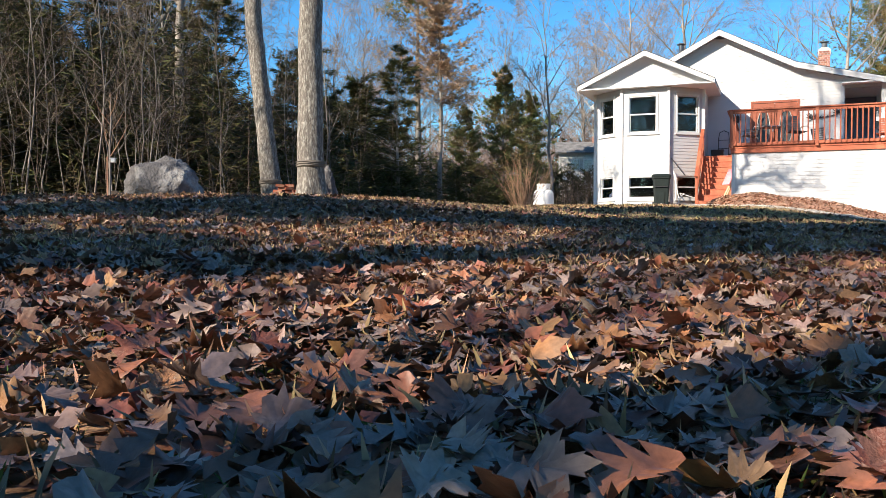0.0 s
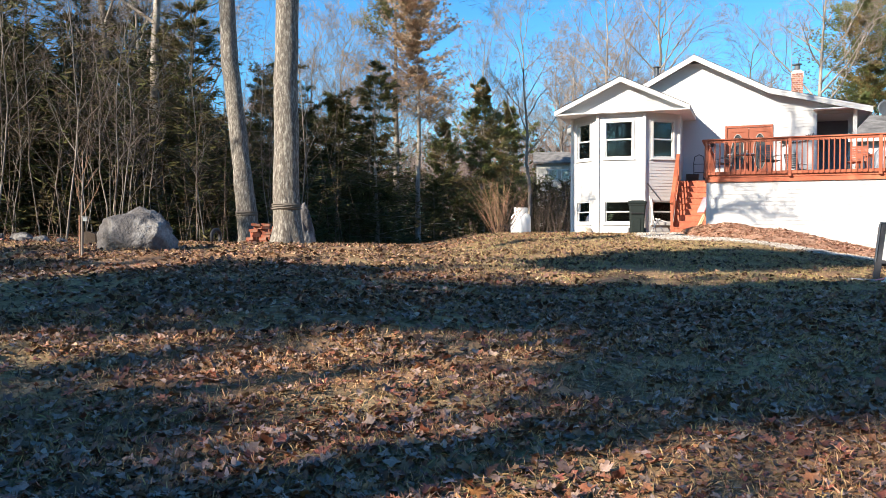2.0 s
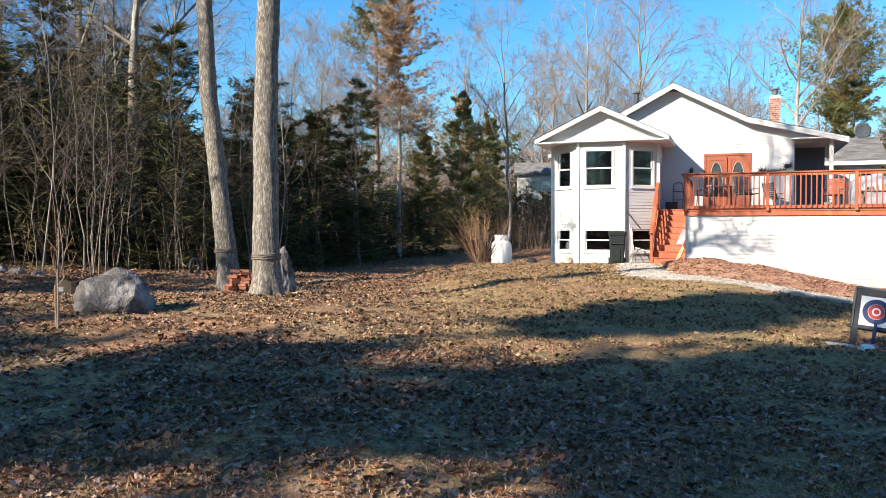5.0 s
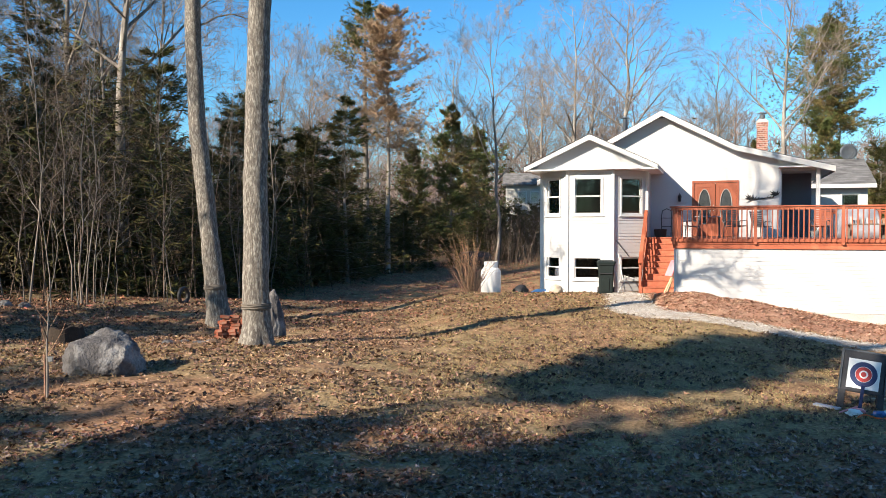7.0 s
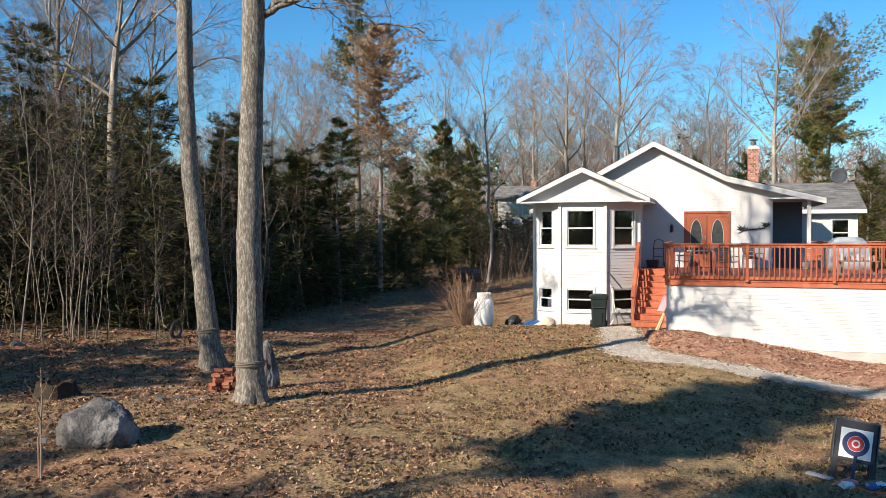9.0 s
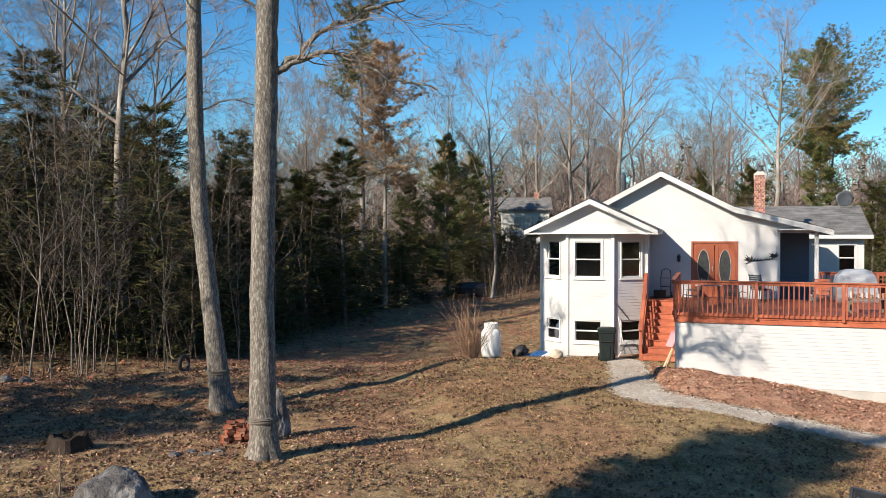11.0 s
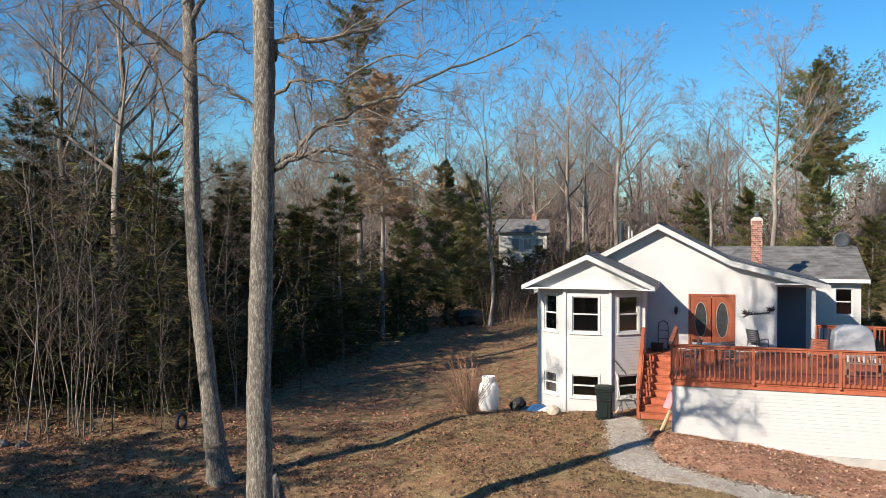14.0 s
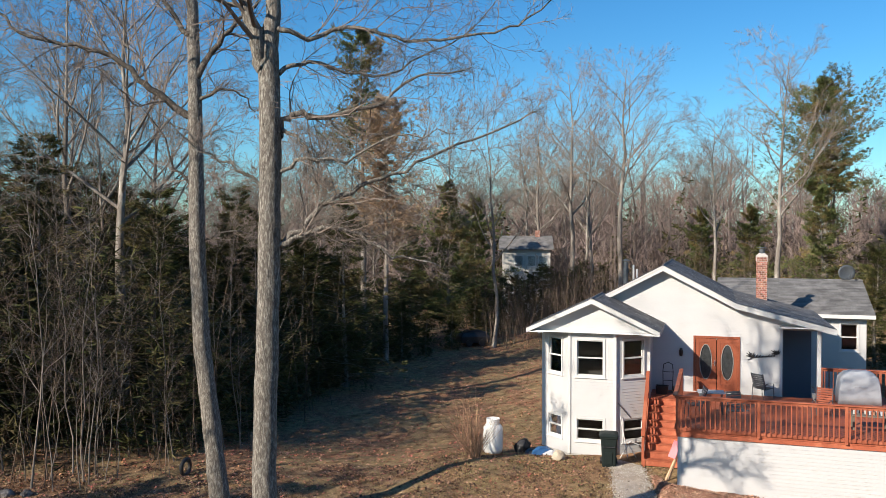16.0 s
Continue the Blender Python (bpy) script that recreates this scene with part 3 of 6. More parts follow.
bsheet.tube([(BU, BV - 0.04, BZ + 0.005), (BU, FRONT, BZ + 0.005)], 0.03, 5)
broof = part("bay_roof", bsheet, "shingle", house, "grey shingled gable roof of the bay")
part("soffit", bslab, "soffit", broof)
for b in brakes:
    part("fascia", b, "trim", broof, "white fascia boards")

# double door with oval lights
door = part("double_door", MB().box((DOOR[0] - 0.07, 6.005, DOOR[2] - 0.04), (DOOR[0], 6.15, DOOR[3] + 0.08)).box((DOOR[1], 6.005, DOOR[2] - 0.04), (DOOR[1] + 0.07, 6.15, DOOR[3] + 0.08))
            .box((DOOR[0], 6.007, DOOR[3]), (DOOR[1], 6.15, DOOR[3] + 0.08)).box((DOOR[0], 5.98, DOOR[2] - 0.04), (DOOR[1], 6.15, DOOR[2])), "door_red", house, "red-stained double door with two oval glass lights")
mid = (DOOR[0] + DOOR[1]) / 2


def oval(cx, cz, a, b, n=28):
    return [(cx + a * math.cos(2 * math.pi * k / n), cz + b * math.sin(2 * math.pi * k / n)) for k in range(n)]


for a, b in ((DOOR[0] + 0.005, mid - 0.012), (mid + 0.012, DOOR[1] - 0.005)):
    cx, cz, ra, rb, n = (a + b) / 2, 3.46, 0.215, 0.66, 28
    leaf, inner = MB(), oval((a + b) / 2, 3.46, 0.215, 0.66)
    outer = []
    for x, z in inner:
        dx, dz = x - cx, z - cz
        k = min((b - a) / 2 / max(abs(dx), 1e-6), (DOOR[3] - 0.01 - cz) / max(dz, 1e-6) if dz > 0 else (cz - DOOR[2] - 0.005) / max(-dz, 1e-6))
        outer.append((cx + dx * k, cz + dz * k))
    for v in (6.05, 6.095):
        k0 = len(leaf.v)
        leaf.v += [(x, v, z) for x, z in inner] + [(x, v, z) for x, z in outer]
        leaf.f += [(k0 + i, k0 + (i + 1) % n, k0 + n + (i + 1) % n, k0 + n + i) for i in range(n)]
    leaf.f += [(i, (i + 1) % n, 2 * n + (i + 1) % n, 2 * n + i) for i in range(n)]
    for x0, x1, z0, z1 in ((a, a + 0.13, DOOR[2], DOOR[3] - 0.01), (b - 0.13, b, DOOR[2], DOOR[3] - 0.01), (a + 0.13, b - 0.13, DOOR[3] - 0.17, DOOR[3] - 0.01), (a + 0.13, b - 0.13, DOOR[2], DOOR[2] + 0.24)):
        leaf.box((x0, 6.035, z0), (x1, 6.05, z1))
    lf = part("door_leaf", leaf, "door_red", door)
    part("oval_light", MB().prism(oval(cx, cz, ra, rb), 6.068, 6.076), "leaded", door, "oval leaded glass light")
    part("oval_trim", MB().tube([(x, 6.047, z) for x, z in inner + inner[:1]], 0.016, 6, False), "brushed", door, "dull metal oval moulding")
part("door_handle", MB().box((mid - 0.075, 6.005, 3.30), (mid - 0.045, 6.035, 3.52), 0.006).tube([(mid - 0.06, 6.005, 3.42), (mid - 0.06, 5.98, 3.42), (mid - 0.15, 5.98, 3.42)], 0.01, 6), "steel", door)

# chimney: a mortar core with bricks set proud in courses, a crown and a steel flue cap
CU, CV = 2.80, 11.8
ch = part("chimney", MB().box((CU, CV, 4.6), (CU + 0.43, CV + 0.40, 7.33)), "mortar", house, "red brick chimney with a steel flue cap")
part("corbel", MB().box((CU - 0.03, CV - 0.03, 7.08), (CU + 0.46, CV + 0.43, 7.33), 0.01), "mortar", ch, "projecting corbel core")
part("chimney_crown", MB().loft([[(CU - 0.02 + a * 0.47, CV - 0.02 + b * 0.44, 7.33) for a, b in ((0, 0), (1, 0), (1, 1), (0, 1))], [(CU + 0.1 + a * 0.23, CV + 0.1 + b * 0.2, 7.44) for a, b in ((0, 0), (1, 0), (1, 1), (0, 1))]]), "mortar", ch)
fx, fy = CU + 0.215, CV + 0.2
part("flue", MB().tube([(fx, fy, 7.35), (fx, fy, 7.62)], 0.12, 12).tube([(fx, fy, 7.66), (fx, fy, 7.70)], 0.19, 12).tube([(fx, fy, 7.60), (fx, fy, 7.67)], 0.03, 6), "grey_metal", ch)

# rear wing
wing = MB()
siding(wing, (SIDE_R, 14.4), (7.55, 14.4), Z0, 4.52, [(1.75, 2.45, 3.0, 4.2)])
siding(wing, (7.55, 14.4), (7.55, 20.8), Z0, 4.52)
siding(wing, (7.55, 20.8), (SIDE_R, 20.8), Z0, 4.52)
wpart = part("wing", wing, "siding", house, "rear wing with white siding")
wback = MB()
backing(wback, (SIDE_R, 14.401), (7.55, 14.401), Z0 - 0.9, 4.52, [(1.75, 2.45, 3.0, 4.2)])
backing(wback, (7.549, 14.4), (7.549, 20.8), Z0 - 0.9, 4.52)
backing(wback, (7.55, 20.8), (SIDE_R, 20.8), Z0 - 0.9, 4.52)
wback.loft([[(7.41, 14.4, 4.52), (7.41, 20.8, 4.52), (7.41, 17.6, 5.86)], [(7.55, 14.4, 4.52), (7.55, 20.8, 4.52), (7.55, 17.6, 5.86)]])
part("wing_wall", wback, "room", wpart)
window((SIDE_R, 14.4), (7.55, 14.4), (1.75, 2.45, 3.0, 4.2), house)
wr, ws = MB(), MB()


def slope_v(mb, v_lo, z_lo, v_hi, z_hi, u0, u1, course=0.145):
    n = max(1, round(math.hypot(v_hi - v_lo, z_hi - z_lo) / course))
    for k in range(n):
        f0, f1 = k / n, min(1, (k + 1.1) / n)
        u = u0
        while u < u1 - 0.01:
            w = min(u1, u + random.uniform(0.8, 1.1))
            a, b = (v_lo + (v_hi - v_lo) * f0, z_lo + (z_hi - z_lo) * f0), (v_lo + (v_hi - v_lo) * f1, z_lo + (z_hi - z_lo) * f1)
            mb.add([(u, a[0], a[1] + 0.013), (w, a[0], a[1] + 0.013), (w, b[0], b[1] + 0.005), (u, b[0], b[1] + 0.005), (u, a[0], a[1]), (w, a[0], a[1])], [(0, 1, 2, 3), (4, 5, 1, 0)])
            u = w


slope_v(wr, 13.95, 4.64, 17.6, 6.05, 1.2, 7.85)
slope_v(wr, 21.25, 4.64, 17.6, 6.05, 1.2, 7.85)
wroof = part("wing_roof", wr, "shingle", house, "grey shingle roof of the rear wing")
ws.prism([(13.97, 4.5), (13.97, 4.635), (17.6, 6.04), (21.23, 4.635), (21.23, 4.5), (17.6, 5.9)], 1.3, 7.81, "vz")
ws.box((4.6, 13.94, 4.48), (7.85, 13.968, 4.65))
ws.box((4.6, 13.97, 4.48), (7.81, 14.4, 4.51))
part("wing_soffit", ws, "trim", wroof)


# satellite dish on the wing's ridge
dish = thing("satellite_dish", 0, 0, 0, 0, "grey oval satellite dish on a bent mast on the roof", "satellite dish")
dish.matrix_world = pose(*HOUSE[:3], 0, 0, HOUSE[3]) @ pose(7.1, 17.7, 6.0, 0, 0, 20)
bowl = MB()
rings = []
for r, d in ((0.02, 0.0), (0.15, 0.012), (0.28, 0.04), (0.38, 0.08), (0.38, 0.095), (0.28, 0.056), (0.15, 0.026), (0.02, 0.014)):
    rings.append([(r * 1.12 * math.cos(a), -d - 0.1, 0.35 + r * math.sin(a) + 0.35 * d) for a in (2 * math.pi * k / 24 for k in range(24))])
part("reflector", bowl.loft(rings), "grey_metal", dish, smooth=True)
part("mast", MB().tube([(0, 0.25, -0.12), (0, 0.25, 0.2), (0, -0.1, 0.36)], 0.028, 8), "steel", dish)
part("feed_arm", MB().tube([(0, -0.12, 0.1), (0, -0.5, 0.16), (0, -0.62, 0.28)], 0.016, 6).box((-0.05, -0.68, 0.25), (0.05, -0.58, 0.34), 0.01), "grey_metal", dish)


# roof pipes on the left slope
def in_house(u, v, z, rz=0):
    return pose(*HOUSE[:3], 0, 0, HOUSE[3]) @ pose(u, v, z, 0, 0, rz)


solid("roof_stovepipe", MB().tube([(0, 0, 0), (0, 0, 0.95)], 0.1, 14).tube([(0, 0, 0.98), (0, 0, 1.0), (0, 0, 1.06)], [0.17, 0.17, 0.04], 14).tube([(0, 0, 0.55), (0, 0, 0.6)], 0.125, 14).tube([(0, 0, 0.94), (0, 0, 1.0)], 0.03, 6),
              "grey_metal", "grey metal stovepipe with a rain cap on the roof", "stovepipe", m=in_house(-2.43, 8.0, 6.2))
for du, h in ((-2.12, 0.62), (-1.98, 0.45)):
    solid("roof_vent_pipe", MB().tube([(0, 0, 0), (0, 0, h)], 0.04, 10), "trim", "white plastic vent pipe standing on the roof", "vent pipe", "roof vent pipes", m=in_house(du, 8.0, 6.4))

# ---- the deck and its stair ----
DZ, DECK_R = 2.285, 9.0
deck = thing("deck", *HOUSE, "red-stained wooden deck on a white sided base", "deck")
base_s, base_b = MB(), MB()
for p0, p1 in (((0, 6.0), (0, 0)), ((0, 0), (DECK_R, 0)), ((DECK_R, 0), (DECK_R, 6.9))):
    siding(base_s, p0, p1, 0.13, 2.0)
    backing(base_b, p0, p1, -1.4, 2.0)
skirt = part("skirt_siding", base_s, "siding", deck, "white vinyl clapboard siding")
part("skirt_wall", base_b, "concrete", skirt)
ct = MB()
for u in (0.0,):
    ct.box((u - 0.025, -0.025, 0.1), (u + 0.08, 0.0, 1.99))
    ct.box((u - 0.025, 0.0, 0.1), (u - 0.001, 0.09, 1.99))
part("corner_trim", ct, "trim", deck)
fm = MB().box((-0.05, -0.06, 2.0), (DECK_R + 0.05, -0.02, 2.14)).box((-0.07, -0.085, 2.14), (DECK_R + 0.05, -0.02, 2.28))
fm.box((-0.06, -0.02, 2.0), (-0.02, 6.0, 2.28))
part("rim_board", fm, "cedar", deck)
plank = MB().box((-0.06, -0.068, -0.028), (DECK_R, 0.068, 0.0), 0.004).mesh("deck_board")
for k in range(43):
    b = part("deck_board", plank, "cedar", deck)
    b.location = (0, 0.0 + k * 0.139, DZ + 0.028)
for k in range(7):
    b = part("deck_board", MB().box((4.8, -0.068, -0.028), (DECK_R, 0.068, 0.0), 0.004), "cedar", deck)
    b.location = (0, 43 * 0.139 + k * 0.139, DZ + 0.028)
post_m = MB().box((-0.045, -0.045, 0), (0.045, 0.045, 1.13), 0.005).mesh("rail_post")
bal_m = MB().box((-0.018, -0.018, 0), (0.018, 0.018, 1.0), 0.003).mesh("baluster")


def railing(a, b, posts, parent, z=DZ):
    """Posts, two rails, a cap and evenly set balusters from a to b."""
    a, b = Vector(a), Vector(b)
    d = (b - a)
    length = d.length
    d.normalize()
    ang = math.atan2(d.y, d.x)
    rail = MB().beam((*a, z + 0.94), (*b, z + 0.94), 0.04, 0.085).beam((*a, z - 0.03), (*b, z - 0.03), 0.04, 0.085)
    part("rail", rail, "cedar", parent)
    part("cap_rail", MB().beam((*(a - d * 0.06), z + 1.005), (*(b + d * 0.06), z + 1.005), 0.13, 0.035), "cedar", parent)
    for s in posts:
        p = part("rail_post", post_m, "cedar", parent)
        p.location = (*(a + d * s), z - 0.14)
    n = int(length / 0.142)
    for k in range(1, n):
        s = length * k / n
        if min(abs(s - q) for q in posts) < 0.06:
            continue
        q = part("baluster", bal_m, "cedar", parent)
        q.location, q.rotation_euler = (*(a + d * s + Vector((-d.y, d.x)) * -0.038), z - 0.06), (0, 0, ang)


railing((-0.06, -0.12), (DECK_R, -0.12), (0.03, 2.4, 4.8, 7.2, 8.95), deck)
railing((-0.10, 0.0), (-0.10, 5.0), (2.45, 4.95), deck)
railing((4.82, 6.85), (DECK_R, 6.85), (0.03, 2.0, 4.1), deck)

stair = thing("deck_stair", *HOUSE, "red-stained wooden stair with one handrail up to the deck", "stairs")
N_R, Y0, RUN, GZ = 9, 2.0, 0.275, 0.43
RISE = (DZ + 0.028 - GZ) / N_R
tread_m = MB().box((-1.16, -0.02, -0.035), (-0.065, RUN + 0.02, 0.0), 0.004).mesh("tread")
riser_m = MB().box((-1.16, 0.0, -RISE), (-0.065, 0.018, -0.036)).mesh("riser")
for k in range(N_R):
    for nm, me in (("tread", tread_m), ("riser", riser_m)):
        if nm == "tread" and k == N_R - 1:
            continue
        t = part(nm, me, "cedar", stair)
        t.location = (0, Y0 + k * RUN, GZ + (k + 1) * RISE)
plat_y = Y0 + (N_R - 1) * RUN
pl = MB().box((-1.2, plat_y - 0.02, DZ - 0.01), (-0.065, 6.02, DZ + 0.028))
pl.box((-1.18, plat_y + 0.02, GZ - 0.3), (-1.1, plat_y + 0.1, DZ - 0.011)).box((-1.18, 5.9, GZ - 0.3), (-1.1, 5.98, DZ - 0.011))
part("landing", pl, "cedar", stair)
st = MB()
for u in (-1.205, -0.058):
    st.loft([[(u, Y0 - 0.03, GZ - 0.1), (u + 0.04, Y0 - 0.03, GZ - 0.1), (u + 0.04, Y0 - 0.03, GZ + 0.2), (u, Y0 - 0.03, GZ + 0.2)], [(u, plat_y, DZ - 0.26), (u + 0.04, plat_y, DZ - 0.26), (u + 0.04, plat_y, DZ + 0.03), (u, plat_y, DZ + 0.03)]])
part("stringer", st, "cedar", stair)
hu = -1.24
hr = MB().beam((hu, Y0 - 0.1, GZ + 1.02), (hu, plat_y + 0.05, DZ + 1.0), 0.12, 0.04).beam((hu, Y0 + 0.02, GZ + 0.28), (hu, plat_y, DZ + 0.22), 0.04, 0.09)
part("handrail", hr, "cedar", stair)
for y, z0, z1 in ((Y0 + 0.03, GZ - 0.05, GZ + 1.0), (plat_y, GZ - 0.2, DZ + 1.0)):
    part("newel_post", MB().box((hu - 0.045, y - 0.045, z0), (hu + 0.045, y + 0.045, z1), 0.005), "cedar", stair)
for k in range(1, 13):
    f = k / 13
    q = part("baluster", bal_m, "cedar", stair)
    q.location, q.scale = (hu, Y0 + 0.03 + f * (plat_y - Y0), GZ + 0.24 + f * (DZ - GZ - 0.05)), (1, 1, 0.715)

half_m = {}
for r in range(26):
    z = 5.0 + r * 0.0875
    if z > 7.26:
        break
    proud = 0.03 if z > 7.05 else 0.0
    for face in range(2):
        off = 0.0 if r % 2 else -0.065
        for k in range(5):
            lo, hi = max(0.0, off + k * 0.133), min(0.43 if face == 0 else 0.40, off + k * 0.133 + 0.122)
            if hi - lo < 0.03:
                continue
            key = (face, round(hi - lo, 3))
            if key not in half_m:
                w = hi - lo
                half_m[key] = (MB().box((0, -0.012, 0), (w, 0.03, 0.075), 0.004) if face == 0 else MB().box((-0.012, 0, 0), (0.03, w, 0.075), 0.004)).mesh("brick")
            b = part("brick", half_m[key], "brick", ch)
            b.location = (CU + lo, CV - proud, z) if face == 0 else (CU - proud, CV + lo, z)


# ---- trees ----
def bend(rng, start, direction, length, n, curl, up):
    """A wandering line of n + 1 points; up pulls it towards the sky."""
    p, d, out = Vector(start), Vector(direction).normalized(), [Vector(start)]
    for _ in range(n):
        d = (d + Vector((rng.gauss(0, curl), rng.gauss(0, curl), rng.gauss(0, curl) + up))).normalized()
        p = p + d * (length / n)
        out.append(p.copy())
    return out


def sprout(rng, mb, path, r_from, level, spec, frac0=0.25, thin=0.003):
    """Side shoots along a limb, each thinner, down to the last twigs."""
    if level >= len(spec):
        return
    count, rel_len, spread, sides, segs = spec[level]
    limb_len = sum((path[i + 1] - path[i]).length for i in range(len(path) - 1))
    for k in range(count):
        f = frac0 + (1 - frac0) * (k + rng.random()) / count
        x = f * (len(path) - 1)
        i = min(int(x), len(path) - 2)
        p = path[i].lerp(path[i + 1], x - i)
        axis_d = (path[i + 1] - path[i]).normalized()
        side_d = axis_d.orthogonal().normalized()
        side_d.rotate(Matrix.Rotation(rng.uniform(0, 6.283), 3, axis_d))
        d = axis_d * math.cos(spread) + side_d * math.sin(spread)
        ln = limb_len * rel_len * rng.uniform(0.6, 1.25) * (1.15 - 0.6 * f)
        r = max(r_from * (1 - 0.75 * f) * 0.55, thin)
        q = bend(rng, p, d, ln, segs, 0.2, 0.05)
        mb.tube(q, [r * (1 - 0.8 * j / segs) for j in range(segs + 1)], sides, False)
        sprout(rng, mb, q, r, level + 1, spec, frac0, thin)


def trunk_line(rng, h, wander, lean):
    pts = [Vector((0, 0, -0.3))]
    n = 9
    off = Vector((0, 0, 0))
    for k in range(1, n + 1):
        off += Vector((rng.gauss(0, wander) + lean[0] * h / n, rng.gauss(0, wander) + lean[1] * h / n, 0))
        pts.append(Vector((off.x, off.y, h * k / n)))
    return pts


def bare_tree(seed, h, r, limbs=14, start=0.35, spread=0.75, lean=(0, 0), wander=0.1, spec=((6, 0.5, 0.7, 4, 3), (5, 0.5, 0.7, 3, 2), (4, 0.5, 0.6, 3, 1)), reach=0.33, up=0.1, thin=0.003):
    """Trunk with limbs in one mesh, shoots and twigs in another."""
    rng = random.Random(seed)
    line = trunk_line(rng, h, wander, lean)
    trunk, crown = MB(), MB()
    n = len(line) - 1
    rad = [r * (1.35 if k == 0 else 1.0 - 0.93 * (k / n) ** 1.1) for k in range(n + 1)]
    trunk.tube(line, rad, 8, False)
    for k in range(limbs):
        f = start + (0.97 - start) * (k + rng.random()) / limbs
        x = f * n
        i = min(int(x), n - 1)
        p = line[i].lerp(line[i + 1], x - i)
        az = k * 2.4 + rng.uniform(-0.6, 0.6)
        d = Vector((math.cos(az) * math.sin(spread), math.sin(az) * math.sin(spread), math.cos(spread)))
        ln = h * reach * rng.uniform(0.7, 1.2) * (1.25 - 0.85 * f)
        rr = r * (1 - 0.9 * f) * 0.55 + min(0.012, thin * 0.9)
        q = bend(rng, p, d, ln, 5, 0.12, up)
        trunk.tube(q, [rr * (1 - 0.8 * j / 5) for j in range(6)], 5, False)
        sprout(rng, crown, q, rr, 0, spec, 0.25, thin)
    return trunk, crown


def tuft(rng, V, F, p, d, size, droop=0.15, n=3, wide=0.11):
    """A spray of narrow needles: a few thin blades from one point."""
    for _ in range(n):
        e = Vector((d.x + rng.gauss(0, 0.5), d.y + rng.gauss(0, 0.5), d.z + rng.gauss(0, 0.35) - droop)).normalized() * size * rng.uniform(0.6, 1.2)
        s = e.cross(Vector((rng.gauss(0, 1), rng.gauss(0, 1), rng.gauss(0, 1)))).normalized() * size * wide
        k = len(V)
        V += [p - s * 0.4, p + e * 0.55 + s, p + e, p + e * 0.5 - s]
        F.append((k, k + 1, k + 2, k + 3))


def conifer(seed, h, r, width, start=0.1, branches=60, tufts=9, size=0.35, droop=0.12, ragged=0.3, lift=0.15, power=0.8, gaps=0.15, pad=0.4, blades=5, wide=0.11):
    rng = random.Random(seed)
    line = trunk_line(rng, h, 0.04, (0, 0))
    trunk, crown = MB(), MB()
    n = len(line) - 1
    trunk.tube(line, [r * (1.2 if k == 0 else 1 - 0.95 * k / n) for k in range(n + 1)], 7, False)
    for k in range(branches):
        f = start + (0.98 - start) * (k + rng.random()) / branches
        x = f * n
        i = min(int(x), n - 1)
        p = line[i].lerp(line[i + 1], x - i)
        az = k * 2.4 + rng.uniform(-0.5, 0.5)
        if rng.random() < gaps:
            continue
        lobe = 0.72 + 0.38 * math.sin(2 * az + 9 * f + seed) + 0.25 * math.sin(17 * f + 1.7 * seed)
        ln = width * (1 - (f - start) / (1 - start)) ** power * rng.uniform(1 - ragged, 1 + ragged * 0.6) * max(0.2, lobe) + 0.25
        d = Vector((math.cos(az), math.sin(az), lift + 0.5 * f))
        q = bend(rng, p, d, ln, 4, 0.06, -droop)
        trunk.tube(q, [max(0.006, r * 0.22 * (1 - f)) * (1 - 0.8 * j / 4) + 0.004 for j in range(5)], 3, False)
        for t in range(tufts):
            g = 0.2 + 0.8 * (t + rng.random()) / tufts
            xx = g * 4
            j = min(int(xx), 3)
            b = q[j].lerp(q[j + 1], xx - j)
            bd = (q[j + 1] - q[j]).normalized()
            sw = rng.uniform(-1, 1)
            sd = Vector((-bd.y, bd.x, 0)) * sw
            b = b + sd * ln * pad * (1.15 - g) + Vector((0, 0, rng.gauss(0, 0.05 * ln)))
            tuft(rng, crown.v, crown.f, b, bd + sd, size * (0.6 + 0.6 * (1 - g) + 0.2), droop, blades, wide)
    return trunk, crown


def plant(name, trunk, crown, x, y, label, category, bark="wood_bark", leaf="twig", group="", rz=0.0, crown_name="crown"):
    ob = thing(name, x, y, zat(x, y), rz, label, category, group)
    part("trunk", trunk, bark, ob, smooth=True)
    part(crown_name, crown, leaf, ob)
    return ob


# the two tall trees on the lawn
def limb_run(rng, crown, pts, r, spec):
    """A crooked limb through the points, thinning to its tip, with shoots."""
    pts = [Vector(p) for p in pts]
    line, n = [pts[0]], 4 * (len(pts) - 1)
    for i in range(len(pts) - 1):
        a, b, c, d = pts[max(i - 1, 0)], pts[i], pts[i + 1], pts[min(i + 2, len(pts) - 1)]
        for k in range(1, 5):
            t = k / 4
            p = 0.5 * ((2 * b) + (c - a) * t + (2 * a - 5 * b + 4 * c - d) * t * t + (3 * b - a - 3 * c + d) * t ** 3)
            line.append(p + Vector((rng.gauss(0, 0.035), rng.gauss(0, 0.035), rng.gauss(0, 0.04))))
    limb = MB().tube(line, [r * (0.9 - 0.8 * (k / n) ** 0.7) + 0.006 for k in range(n + 1)], 7, False)
    sprout(rng, crown, line, r * 0.5, 0, spec, 0.12, 0.004)
    return limb


TWIGS = ((24, 0.36, 0.85, 4, 6), (10, 0.46, 0.8, 3, 3), (5, 0.5, 0.7, 3, 2))


